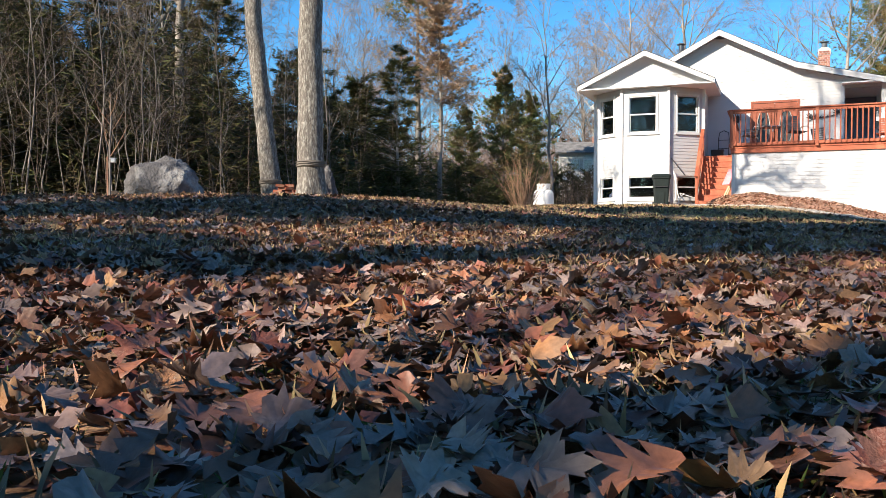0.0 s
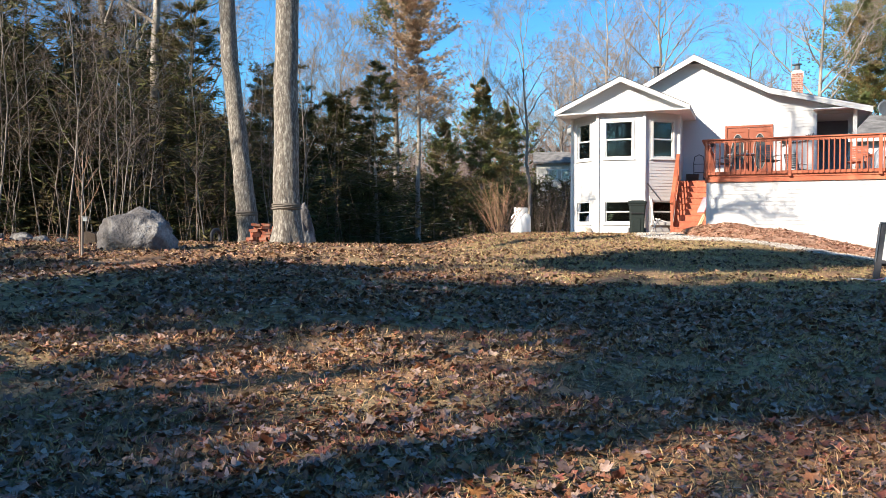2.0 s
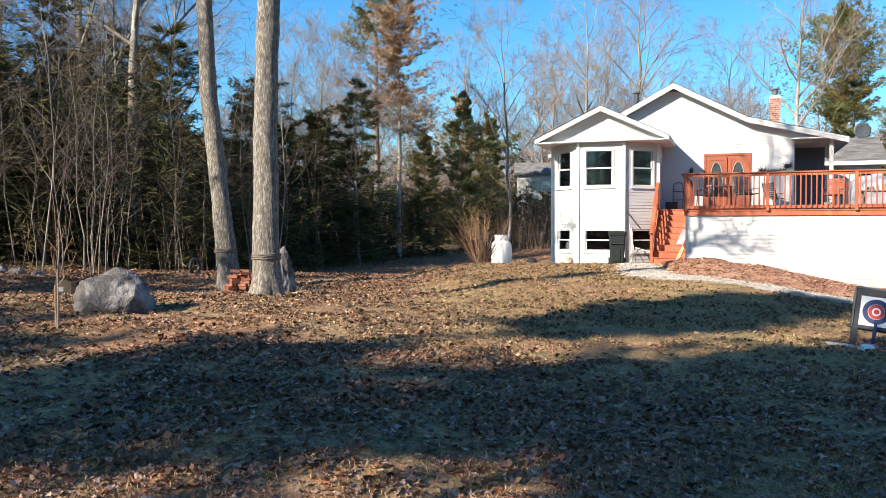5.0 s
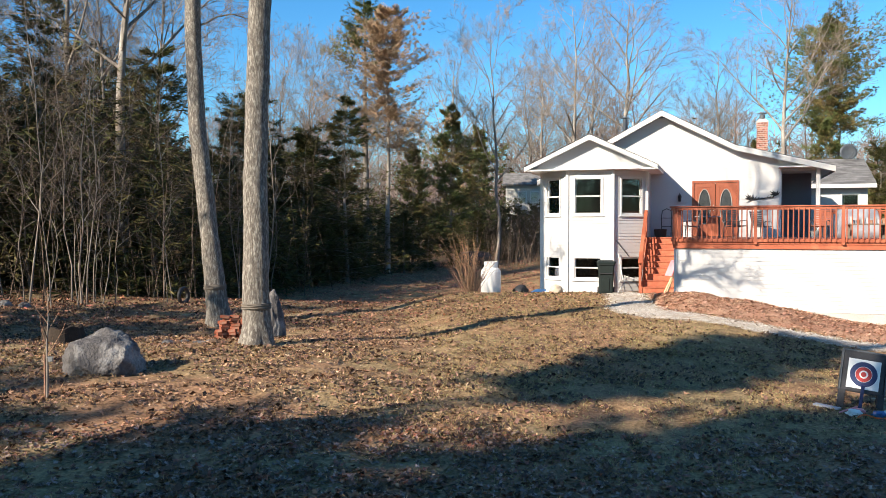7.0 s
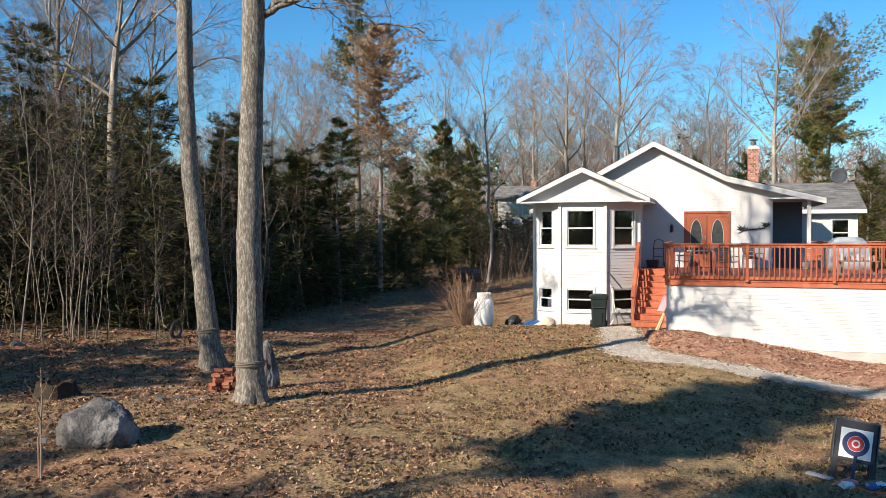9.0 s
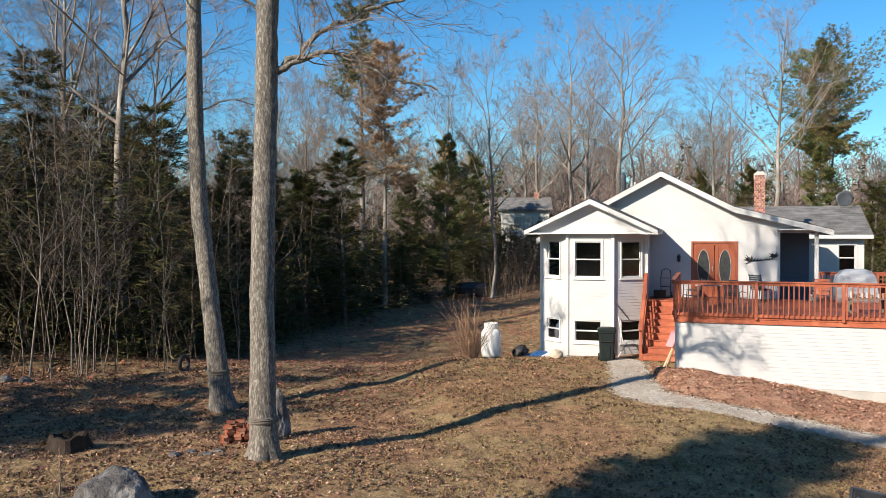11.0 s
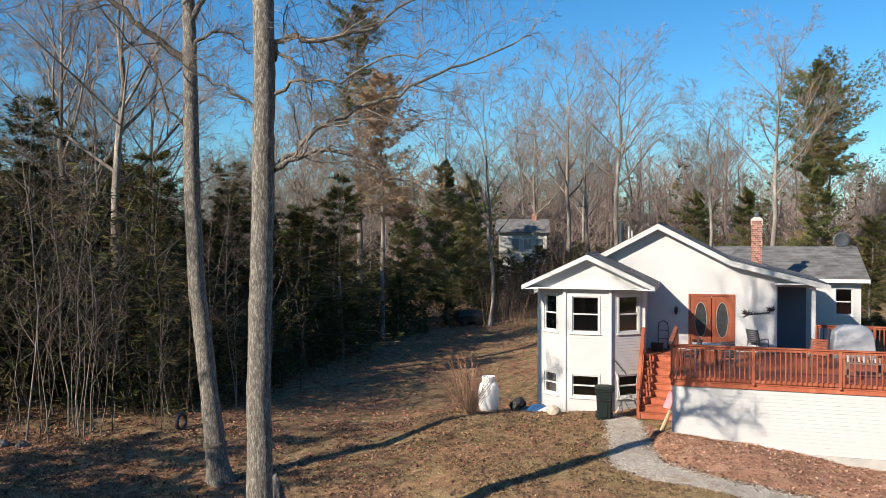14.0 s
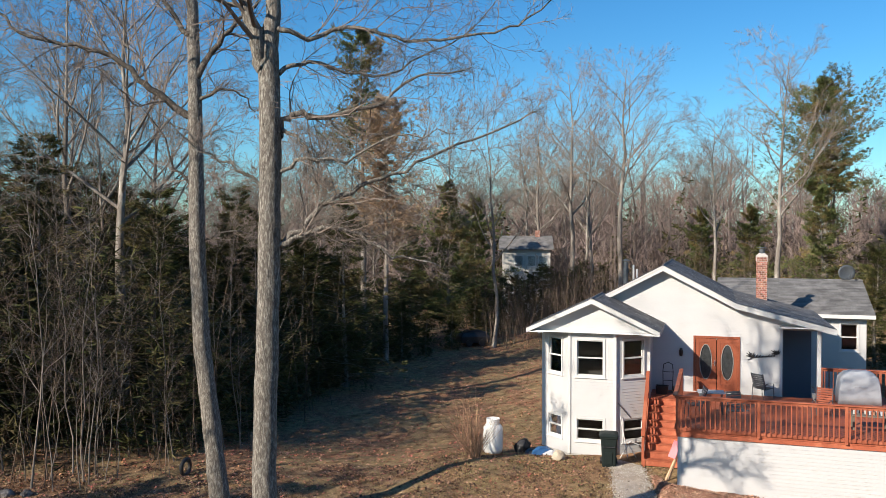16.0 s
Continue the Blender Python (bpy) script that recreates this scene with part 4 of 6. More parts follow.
def lawn_tree(name, x, y, line, radii, limbs, label, band_z, seed, size, limb_bark):
    rng = random.Random(seed)
    trunk, crown = MB(), MB()
    pts = [Vector(p) * size for p in line]
    dense, rad = [], []
    for i in range(len(pts) - 1):
        n = max(3, round((pts[i + 1] - pts[i]).length / 0.22))
        for k in range(n):
            f = k / n
            dense.append(pts[i].lerp(pts[i + 1], f) + Vector((rng.gauss(0, 0.005), rng.gauss(0, 0.005), 0)))
            rad.append((radii[i] * (1 - f) + radii[i + 1] * f) * size)
    dense.append(pts[-1]), rad.append(radii[-1] * size)
    rings = []
    for p, r in zip(dense, rad):
        flare = max(0.0, 1 - max(p.z, 0.0) / 0.75) ** 2.2
        ring = []
        for k in range(26):
            a = 2 * math.pi * k / 26
            o = Vector((math.cos(a), math.sin(a), 0))
            q = r * (1 + 0.07 * noise.noise(Vector((o.x * 1.3, o.y * 1.3, p.z * 0.8 + seed))) + 0.05 * noise.noise(Vector((o.x * 5, o.y * 5, p.z * 2.2 + seed))) + flare * (0.22 + 0.14 * math.sin(4 * a + seed) + 0.09 * math.sin(7 * a)))
            ring.append(p + o * q)
        rings.append(ring)
    trunk.loft(rings, False)
    grown = [limb_run(rng, crown, [Vector(p) * size for p in pts_l], r, TWIGS) for pts_l, r in limbs]
    ob = thing(name, x, y, zat(x, y), 0, label, "tree", "tall lawn trees")
    part("trunk", trunk, "bark", ob, smooth=True)
    part("crown", crown, "twig", ob, "bare grey twigs")
    for limb in grown:
        part("limb", limb, limb_bark, ob, smooth=True)
    i = min(range(len(dense)), key=lambda q: abs(dense[q].z - band_z))
    p, rr = dense[i], rad[i] + 0.018
    band = MB().tube([p + Vector((0, 0, -0.09)), p + Vector((0, 0, -0.08)), p + Vector((0, 0, 0.04)), p + Vector((0, 0, 0.05))], [rr - 0.02, rr, rr, rr - 0.02], 20, False)
    for k in range(3):
        band.tube([p + Vector((math.cos(a) * (rr + 0.012), math.sin(a) * (rr + 0.012), -0.06 + 0.04 * k + 0.01 * math.sin(3 * a + k))) for a in (2 * math.pi * j / 24 for j in range(25))], 0.009, 5, False)
    part("strap", band, "strap", ob, "weathered rope and strap tied round the trunk")
    return ob


lawn_tree("maple_tree", -2.745, 17.03, [(0, 0, -0.2), (-0.03, 0, 1.0), (-0.02, 0.02, 3.8), (0.06, 0.0, 6.6), (0.12, 0, 9.0), (0.12, 0.0, 10.8), (0.08, 0.05, 11.7), (0.19, 0.1, 12.4), (0.16, 0.2, 13.6), (0.4, 0.3, 17), (0.4, 0.4, 20)],
          [0.31, 0.262, 0.24, 0.222, 0.218, 0.213, 0.20, 0.15, 0.14, 0.08, 0.03],
          [([(0.02, 0, 11.3), (-0.16, -0.05, 12.0), (-0.51, -0.1, 12.9), (-1.1, -0.2, 13.5), (-1.7, -0.3, 14.9), (-1.9, -0.4, 17), (-1.9, -0.4, 19)], 0.2),
           ([(0.3, 0.0, 7.80), (1.0, -0.05, 8.10), (1.7, -0.15, 8.12), (2.5, -0.3, 7.60), (3.5, -0.4, 7.40)], 0.08),
           ([(0.3, 0.0, 7.75), (0.85, 0.1, 8.30), (1.47, 0.2, 8.80), (2.38, 0.2, 9.16), (3.3, 0.1, 9.55), (4.55, 0.0, 10.05), (5.5, 0.0, 10.5)], 0.08),
           ([(0.3, 0.0, 9.95), (0.58, 0.05, 10.42), (1.25, 0.1, 10.38), (2.16, 0.15, 10.60), (3.1, 0.2, 11.20), (4.2, 0.3, 11.4)], 0.09),
           ([(0.3, 0.0, 12.1), (0.87, 0.1, 12.0), (1.93, 0.2, 12.15), (2.84, 0.2, 11.95), (3.75, 0.1, 12.0), (4.9, 0.1, 12.15), (5.6, 0.1, 12.6), (6.2, 0.1, 13.2)], 0.062),
           ([(0.25, 0.0, 13.0), (1.5, -0.3, 13.0), (2.84, -0.6, 13.1), (4.1, -0.8, 13.4), (5.4, -0.9, 13.9)], 0.055),
           ([(0.3, 0.0, 10.1), (0.75, -0.1, 9.9), (1.0, -0.2, 9.1), (1.15, -0.2, 8.8)], 0.045),
           ([(0.3, 0.0, 9.2), (0.9, -0.2, 9.5), (1.7, -0.4, 9.45), (2.6, -0.6, 9.9), (3.6, -0.7, 10.0)], 0.05),
           ([(0.3, 0.0, 11.2), (0.9, 0.3, 11.5), (1.9, 0.5, 11.3), (3.0, 0.6, 11.6), (4.3, 0.7, 12.4)], 0.055),
           ([(0.3, 0.1, 14.2), (1.3, 0.4, 14.9), (2.4, 0.8, 15.6), (3.8, 1.0, 16.2)], 0.07),
           ([(0.0, 0.0, 8.90), (-0.5, 0.1, 9.30), (-1.3, 0.0, 9.70), (-2.0, -0.2, 10.4)], 0.04),
           ([(-0.3, 0.0, 12.5), (-1.3, 0.4, 12.9), (-2.6, 0.8, 13.6), (-4.0, 1.0, 14.2)], 0.06),
           ([(0.3, 0.2, 14.60), (0.1, 1.0, 16.00), (-0.6, 1.8, 17.40)], 0.06), ([(-1.7, -0.3, 15.00), (-0.6, -1.4, 16.00), (0.6, -2.2, 17.20)], 0.06)],
          "tall grey-barked maple, bare, with a strap round its trunk", 0.82, 3, 1.017, "bark")
lawn_tree("maple_tree", -4.70, 23.0, [(0, 0, -0.2), (-0.14, 0, 0.8), (-0.30, 0, 2.4), (-0.58, 0, 5.0), (-0.68, 0, 7.5), (-0.70, 0, 10.4), (-0.78, 0.1, 13.8), (-1.1, 0.2, 15.5), (-0.9, 0.3, 20)],
          [0.32, 0.27, 0.235, 0.215, 0.20, 0.185, 0.14, 0.09, 0.03],
          [([(-0.68, 0, 10.8), (-1.38, -0.1, 11.3), (-2.1, -0.2, 11.9), (-2.8, -0.3, 12.4), (-3.75, -0.4, 12.65), (-4.86, -0.5, 12.85), (-5.5, -0.5, 13.6), (-6.8, -0.5, 14.4)], 0.13),
           ([(-0.66, 0, 11.9), (-0.16, 0.1, 12.85), (0.41, 0.2, 13.45), (1.06, 0.4, 14.3), (1.6, 0.6, 16.0)], 0.11),
           ([(-0.67, 0, 11.3), (0.05, -0.1, 11.6), (0.5, -0.2, 11.45), (0.9, -0.2, 11.0)], 0.06),
           ([(-0.85, 0, 13.0), (-1.64, 0.2, 14.0), (-2.34, 0.4, 14.7), (-3.1, 0.6, 16.4)], 0.09),
           ([(-0.70, 0, 9.0), (-1.20, -0.1, 9.6), (-1.6, -0.2, 10.6), (-2.4, -0.3, 11.6)], 0.045),
           ([(-0.68, 0, 7.6), (0.20, -0.1, 8.0), (1.10, -0.2, 7.7)], 0.035),
           ([(-0.85, 0.1, 14.2), (-1.8, 0.6, 15.0), (-3.4, 1.0, 15.7), (-5.0, 1.2, 16.2)], 0.07), ([(-0.9, 0.1, 14.8), (0.1, -0.6, 16.2), (1.2, -1.2, 17.4)], 0.06)],
          "tall grey-barked maple, bare, with a strap round its trunk", 1.0, 8, 1.0625, "limb_bark")

# kinds of woodland tree, each built once
rngw = random.Random(21)


def spot(x, y):
    return pose(x, y, zat(x, y) - 0.05, 0, 0, rngw.uniform(0, 360))


def grow(name, first, places, scale=(0.85, 1.15)):
    """Copies of a tree at other places."""
    base_scale = first.scale.copy()
    for x, y in places:
        c = copy_thing(first, spot(x, y))
        k = rngw.uniform(*scale)
        c.scale = base_scale * k


def places_in(x0, x1, y0, y1, n, keep=lambda x, y: True):
    out = []
    while len(out) < n:
        x, y = rngw.uniform(x0, x1), rngw.uniform(y0, y1)
        if keep(x, y):
            out.append((x, y))
    return out


def in_wood(x, y):
    """The left wood: beyond a line that swings from the near left to the far middle."""
    edge = 27.2 + max(0.0, x + 8.0) * 2.9 if x > -8 else 27.2 + (x + 8) * 0.3
    return y > edge + 0.6


def clear_view(x, y):
    """Keeps the gap through which the neighbour's house shows."""
    return not (abs(x - 0.168 * y) < 2.6 and 36 < y < 79)


high = plant("pine_tree", *conifer(150, 18, 0.24, 2.9, 0.81, 52, 13, 0.55, -0.02, 0.5, 0.25, 0.5), -17.3, -0.6, "tall pine with a high crown by the lawn", "tree", leaf="pine")
hem = [plant("hemlock_tree", *conifer(100 + k, h, 0.13, w, 0.05, 104, 24, 0.38, 0.10, 0.8, 0.2, 0.45, 0.15, 0.45, 10, 0.034), x, y, "dark green hemlock at the edge of the wood", "tree", leaf="needle", group="hemlocks in the wood")
       for k, (h, w, x, y) in enumerate(((10.5, 3.5, -9.9, 34.9), (8.5, 3.1, -4.9, 46.0), (12.5, 3.8, -14.9, 35.9)))]
pin = [plant("pine_tree", *conifer(140 + k, h, r, w, s, nb, nt, sz, 0.0, 0.55, 0.15, pw, 0.15, pd, 9, 0.05), x, y, lab, "tree", leaf=lf, group="")
       for k, (h, r, w, s, nb, nt, sz, pw, pd, x, y, lab, lf) in enumerate((
           (17.5, 0.2, 4.0, 0.44, 105, 70, 0.27, 0.45, 0.5, -0.3, 54.0, "tall larch with tawny fading needles", "larch"),
           (22.0, 0.33, 6.6, 0.47, 110, 120, 0.36, 0.30, 0.5, 42.3, 77.0, "tall white pine with an irregular crown behind the house", "pine"),
           (12, 0.16, 4.6, 0.08, 84, 64, 0.34, 0.55, 0.5, 4.7, 64.0, "young green pine at the back of the lawn", "pine"),
           (22.5, 0.26, 4.0, 0.6, 64, 90, 0.25, 0.5, 0.5, -1.9, 57.0, "tall white pine with a high green crown", "pine")))]
bare = [plant("bare_tree", *bare_tree(160 + k, h, r, lb, st, sp, ln, 0.16, ((8, 0.55, 0.7, 3, 3), (6, 0.55, 0.7, 3, 2), (6, 0.6, 0.7, 3, 1)), 0.42, 0.07, 0.009), x, y, lab, "tree", leaf="twig", group="bare woodland trees")
        for k, (h, r, lb, st, sp, ln, x, y, lab) in enumerate(((21, 0.24, 15, 0.38, 0.8, (0.02, 0), 15.9, 71.5, "tall bare grey tree with forking limbs"), (20.5, 0.27, 15, 0.42, 0.85, (0, 0), 19.6, 67.8, "tall bare tree with a pale trunk and wide forks"),
                                                               (17, 0.15, 14, 0.36, 0.72, (-0.02, 0), 7.6, 60.0, "slender bare grey woodland tree"), (21, 0.24, 15, 0.38, 0.78, (0.03, 0), 30.2, 62.0, "tall bare grey tree with ascending limbs")))]
sap = [plant("sapling_tree", *bare_tree(190 + k, h, r, 15, 0.22, 0.75, ln, 0.10, ((5, 0.55, 0.7, 3, 2), (4, 0.55, 0.6, 3, 1)), 0.20, 0.03, 0.004), x, y + 1.5, "thin pale leaning sapling at the wood's edge", "tree", bark="pale_bark", leaf="stem", group="saplings at the wood edge")
       for k, (h, r, ln, x, y) in enumerate(((8.5, 0.016, (0.10, 0), -11.5, 26.6), (10, 0.020, (0.05, 0), -10.2, 27.3), (7.5, 0.014, (0.16, 0.03), -9.4, 27.0), (12, 0.030, (0.03, 0), -13.6, 30.4)))]
for k, t in enumerate(hem):
    grow("hemlock", t, places_in(-30, -2.5, 27, 54, 18, lambda x, y: in_wood(x, y - 3.2) and (x < -0.3 * y or y > 46)), (0.65, 1.0))
for k, t in enumerate(sap):
    grow("sapling", t, places_in(-21, -5, 24, 42, 10, lambda x, y: in_wood(x, y) and not in_wood(x, y - 4.5)), (0.7, 1.25))
for k, t in enumerate(bare):
    grow("bare", t, places_in(-30, -6, 30, 60, 9 if k == 2 else 3, lambda x, y: in_wood(x, y - 2) and x < -0.24 * y) + places_in(6, 60, 70, 105, 6, clear_view) + places_in(28, 60, 46, 68, 1), (0.7, 1.0))
grow("slender bare", bare[2], places_in(-12, 2, 52, 76, 9, in_wood), (0.6, 0.95))
grow("pine", pin[1], [(52, 75)], (0.7, 0.95))
grow("young pine", pin[2], [(7.4, 71), (33.5, 74), (38, 70), (1.6, 62), (43, 59), (29.5, 76)], (0.7, 0.95))
# evergreens and brush beside the rear wing
grow("hemlock", hem[1], [(27.5, 36.5), (28.5, 41.0), (27.8, 45.5), (31.5, 38.5), (33.0, 44.0), (30.0, 49.0)], (0.55, 0.85))
grow("sapling", sap[3], [(26.8, 40.5), (28.6, 38.2), (29.8, 43.4), (31.0, 47.0), (27.6, 48.0)], (0.6, 0.85))
grow("brush", hem[1], [(0.8, 55), (2.5, 57.2), (4.5, 59.5), (6.5, 62.5), (8.8, 65.5), (11.0, 67.5)], (0.34, 0.5))
# a low row of evergreens before the neighbour's house
grow("hedge", hem[1], [(8.0 + 0.85 * k, 70.5 + 1.7 * math.sin(k * 1.9)) for k in range(13)], (0.42, 0.58))
# trees behind and left of the take-off place, whose shade lies over the lawn
for q, s, k, src in ((4.6, 17.0, 0.7, hem[0]),
                     (9.4, 18.0, 1.0, high), (4.6, 17.0, 1.0, high), (2.6, 15.2, 1.05, high), (-1.6, 15.7, 1.0, high), (-5.0, 16.0, 1.05, high), (-8.6, 17.0, 1.05, high), (-12.0, 17.0, 1.1, high),
                     (5.6, 21.5, 1.0, high), (2.7, 20.0, 1.0, high),
                     (14.2, 31.0, 1.0, high), (12.2, 31.6, 1.0, high), (8.8, 26.6, 0.95, high), (6.2, 23.2, 0.95, high), (3.4, 23.6, 1.0, high), (2.9, 24.0, 1.0, high), (0.1, 23.6, 1.0, high), (-2.6, 24.6, 1.0, high), (9.6, 36.0, 1.0, high), (8.4, 32.2, 1.0, high), (4.7, 33.2, 1.0, high),
                     (0.5, 12.5, 0.9, bare[3]), (-4.5, 9.0, 0.9, bare[0]), (-1.4, 24.0, 1.0, bare[1]), (-0.4, 31.0, 1.1, bare[3]),
                     (20.5, 6.0, 0.72, hem[2]), (23.0, 8.0, 0.8, hem[0]), (25.5, 7.0, 0.7, hem[2]), (24.0, 4.0, 0.75, hem[2]), (21.8, 10.0, 0.95, hem[0]), (27.0, 9.0, 0.8, hem[2]), (22.0, 3.0, 0.7, bare[2]), (26.5, 2.0, 0.8, bare[2])):
    c = copy_thing(src, spot(-SUN_RUN[0] * s - SUN_RUN[1] * q, -SUN_RUN[1] * s + SUN_RUN[0] * q))
    c.scale = (k * 1.15, k * 1.15, k)


# unseen hemlock ring, behind and beside the take-off spot, added to cut sky fill
grow("hemlock", hem[2], [(34 * math.cos(a) + 3 * math.sin(7 * a), 34 * math.sin(a) + 3 * math.cos(5 * a)) for a in (radians(166 + 7.4 * k) for k in range(24))], (0.95, 1.15))
# unseen trees right of the lawn, added to darken the bay windows' reflections
grow("hemlock", hem[2], [(27, 6), (30, 11), (33, 3), (29, 17), (35, 9), (26, -2)], (1.0, 1.25))


# dense inner wood: boughs and twigs past counting
def thicket():
    rng = random.Random(55)
    cn, tw = MB(), MB()
    n = 0
    while n < 54000:
        x, y = rng.uniform(-36, 3), rng.uniform(26, 64)
        if not in_wood(x, y - (2.6 if n % 17 else 2.0)):
            continue
        n += 1
        top = (8.2 + 3.2 * float(wobble(np.array(x * 0.45), np.array(y * 0.33))) + 0.08 * (y - 27)) * min(1.0, max(0.42, 0.42 + (-0.2 * y - x) * 0.12))
        z = top * (rng.random() ** (1.3 if n % 3 else 0.9))
        a = rng.uniform(0, 6.283)
        p = Vector((x, y, zat(x, y) + z))
        if n % 17:
            tuft(rng, cn.v, cn.f, p, Vector((math.cos(a), math.sin(a), 0.1)), rng.uniform(0.3, 0.68), 0.2, 5, 0.05)
        else:
            q = bend(rng, p, (math.cos(a), math.sin(a), 0.9), rng.uniform(0.8, 2.2), 3, 0.15, 0.05)
            tw.tube(q, [0.010, 0.008, 0.006, 0.003], 3, False)
            sprout(rng, tw, q, 0.01, 0, ((4, 0.45, 0.7, 3, 1),), 0.2, 0.005)
    solid("thicket_boughs", cn, "needle", "dense dark evergreen boughs inside the wood", "woods", kind="stuff")
    solid("thicket_twigs", tw, "stem", "dense bare twigs inside the wood", "woods", kind="stuff")


thicket()


# far woods all round, past counting
def far_woods():
    rng = random.Random(77)
    mb, cn = MB(), MB()
    for k in range(1430):
        if k >= 1290:
            x, y = rng.uniform(2, 42), rng.uniform(106, 140)
        elif k < 1000:
            x, y = rng.uniform(-60, 110), rng.uniform(80, 150) if k % 3 else rng.uniform(76, 105)
            if not clear_view(x, y):
                continue
        elif k < 1100:
            x, y = rng.uniform(-70, -26), rng.uniform(-35, 90)
        elif k < 1190:
            x, y = rng.uniform(50, 110), rng.uniform(-35, 90)
        else:
            x, y = rng.uniform(-70, 90), rng.uniform(-75, -38)
        z, h = zat(x, y) - 0.3, rng.uniform(10.5, 16.5) if k % 3 else rng.uniform(5, 9)
        if rng.random() < 0.3:
            h *= 0.85
            w = h * 0.17
            for j in range(46):
                f = rng.uniform(0.08, 1)
                a = rng.uniform(0, 6.283)
                d = Vector((math.cos(a), math.sin(a), 0.1))
                tuft(rng, cn.v, cn.f, Vector((x, y, z + h * f)) + d * w * (1 - f) * rng.uniform(0.1, 0.7), d, 1.3 * (1.25 - f * 0.7), 0.2, 2)
            continue
        mb.tube([(x, y, z), (x + rng.gauss(0, 0.4), y, z + h * 0.6), (x + rng.gauss(0, 0.8), y, z + h)], [h * 0.011, h * 0.007, 0.02], 4, False)
        for j in range(20 if k < 1000 or k >= 1290 else 9):
            f = rng.uniform(0.25, 0.95)
            a = rng.uniform(0, 6.283)
            ln = h * 0.24 * (1.2 - f)
            b = Vector((x, y, z + h * f))
            e = b + Vector((math.cos(a) * ln, math.sin(a) * ln, ln * rng.uniform(0.5, 1.4)))
            mb.tube([b, e], [0.045, 0.018], 3, False)
            for i in range(5):
                g = b.lerp(e, rng.uniform(0.3, 1))
                mb.tube([g, g + Vector((rng.gauss(0, 0.7), rng.gauss(0, 0.7), rng.uniform(0.3, 1.3)))], [0.032, 0.016], 3, False)
    solid("far_woods", mb, "haze", "bare grey woods in the distance", "woods", kind="stuff")
    solid("far_evergreens", cn, "needle", "dark evergreens scattered through the distant woods", "woods", kind="stuff")


far_woods()


# ---- ground cover ----
def crumpled(rng, strength):
    """A bending of the flat leaf: cupped, folded along its midrib and waved."""
    c1, c2, c3 = rng.uniform(0.0, 0.9) * strength, rng.uniform(-0.7, 0.8) * strength, rng.uniform(-0.6, 0.6) * strength
    fold, ph, ax, ay = rng.uniform(-0.1, 0.4) * strength, rng.uniform(0, 6.283), rng.uniform(4, 9), rng.uniform(4, 9)
    return lambda x, y: c1 * x * x + c2 * y * y + c3 * 2 * x * y + fold * abs(x) + 0.05 * strength * math.sin(ax * x + ay * y + ph)


def maple_leaf(rng, fine=True, strength=1.0):
    """Five pointed lobes, about one unit long, as a fan round its middle; fine: True two rings and two teeth a side, False one tooth, None none."""
    pts = []
    for deg, tip in ((-22, 0.36), (36, 0.50), (90, 0.58), (144, 0.50), (202, 0.36)):
        deg, tip = deg + rng.uniform(-5, 5), tip * rng.uniform(0.88, 1.12)
        pts.append((deg - 27, 0.29 * rng.uniform(0.85, 1.2)))
        pts += [(deg - 15, tip * 0.80), (deg - 8, tip * 0.74)] if fine else [(deg - 13, tip * 0.78)] if fine is False else []
        pts.append((deg, tip))
        pts += [(deg + 8, tip * 0.74), (deg + 15, tip * 0.80)] if fine else [(deg + 13, tip * 0.78)] if fine is False else []
    pts.append((-90, 0.10))
    z, n = crumpled(rng, strength), len(pts)
    put = lambda k, d, r: (k * r * math.cos(radians(d)), k * r * math.sin(radians(d)))
    v = [(0.0, 0.0, 0.0)]
    for k in ((0.5, 1.0) if fine else (1.0,)):
        for d, r in pts:
            x, y = put(k, d, r)
            v.append((x, y, z(x, y) + rng.gauss(0, 0.025 * k)))
    f = [(0, 1 + i, 1 + (i + 1) % n) for i in range(n)]
    if fine:
        for i in range(n):
            j = (i + 1) % n
            f += [(1 + i, 1 + n + i, 1 + n + j), (1 + i, 1 + n + j, 1 + j)]
    return np.array(v), np.array(f)


def oak_leaf(rng, rows=13, strength=1.0):
    """A long leaf with alternating lobes on both sides of its midrib."""
    z, v, bow = crumpled(rng, strength), [], rng.uniform(-0.12, 0.12)
    for k in range(rows):
        t = k / (rows - 1)
        y, w = t - 0.5, 0.30 * math.sin(math.pi * min(1, 0.06 + t * 0.97)) ** 0.7
        w *= (1.0 if k % 2 else 0.38) * rng.uniform(0.85, 1.15)
        lift = 0.05 if k % 2 else 0.0
        c = bow * math.sin(math.pi * t)
        v += [(c + x, y + d, z(x, y) + rng.gauss(0, 0.02)) for x, d in ((-w, lift), (0.0, 0.0), (w, lift))]
    f = []
    for k in range(rows - 1):
        i = 3 * k
        f += [(i, i + 1, i + 4), (i, i + 4, i + 3), (i + 1, i + 2, i + 5), (i + 1, i + 5, i + 4)]
    return np.array(v), np.array(f)


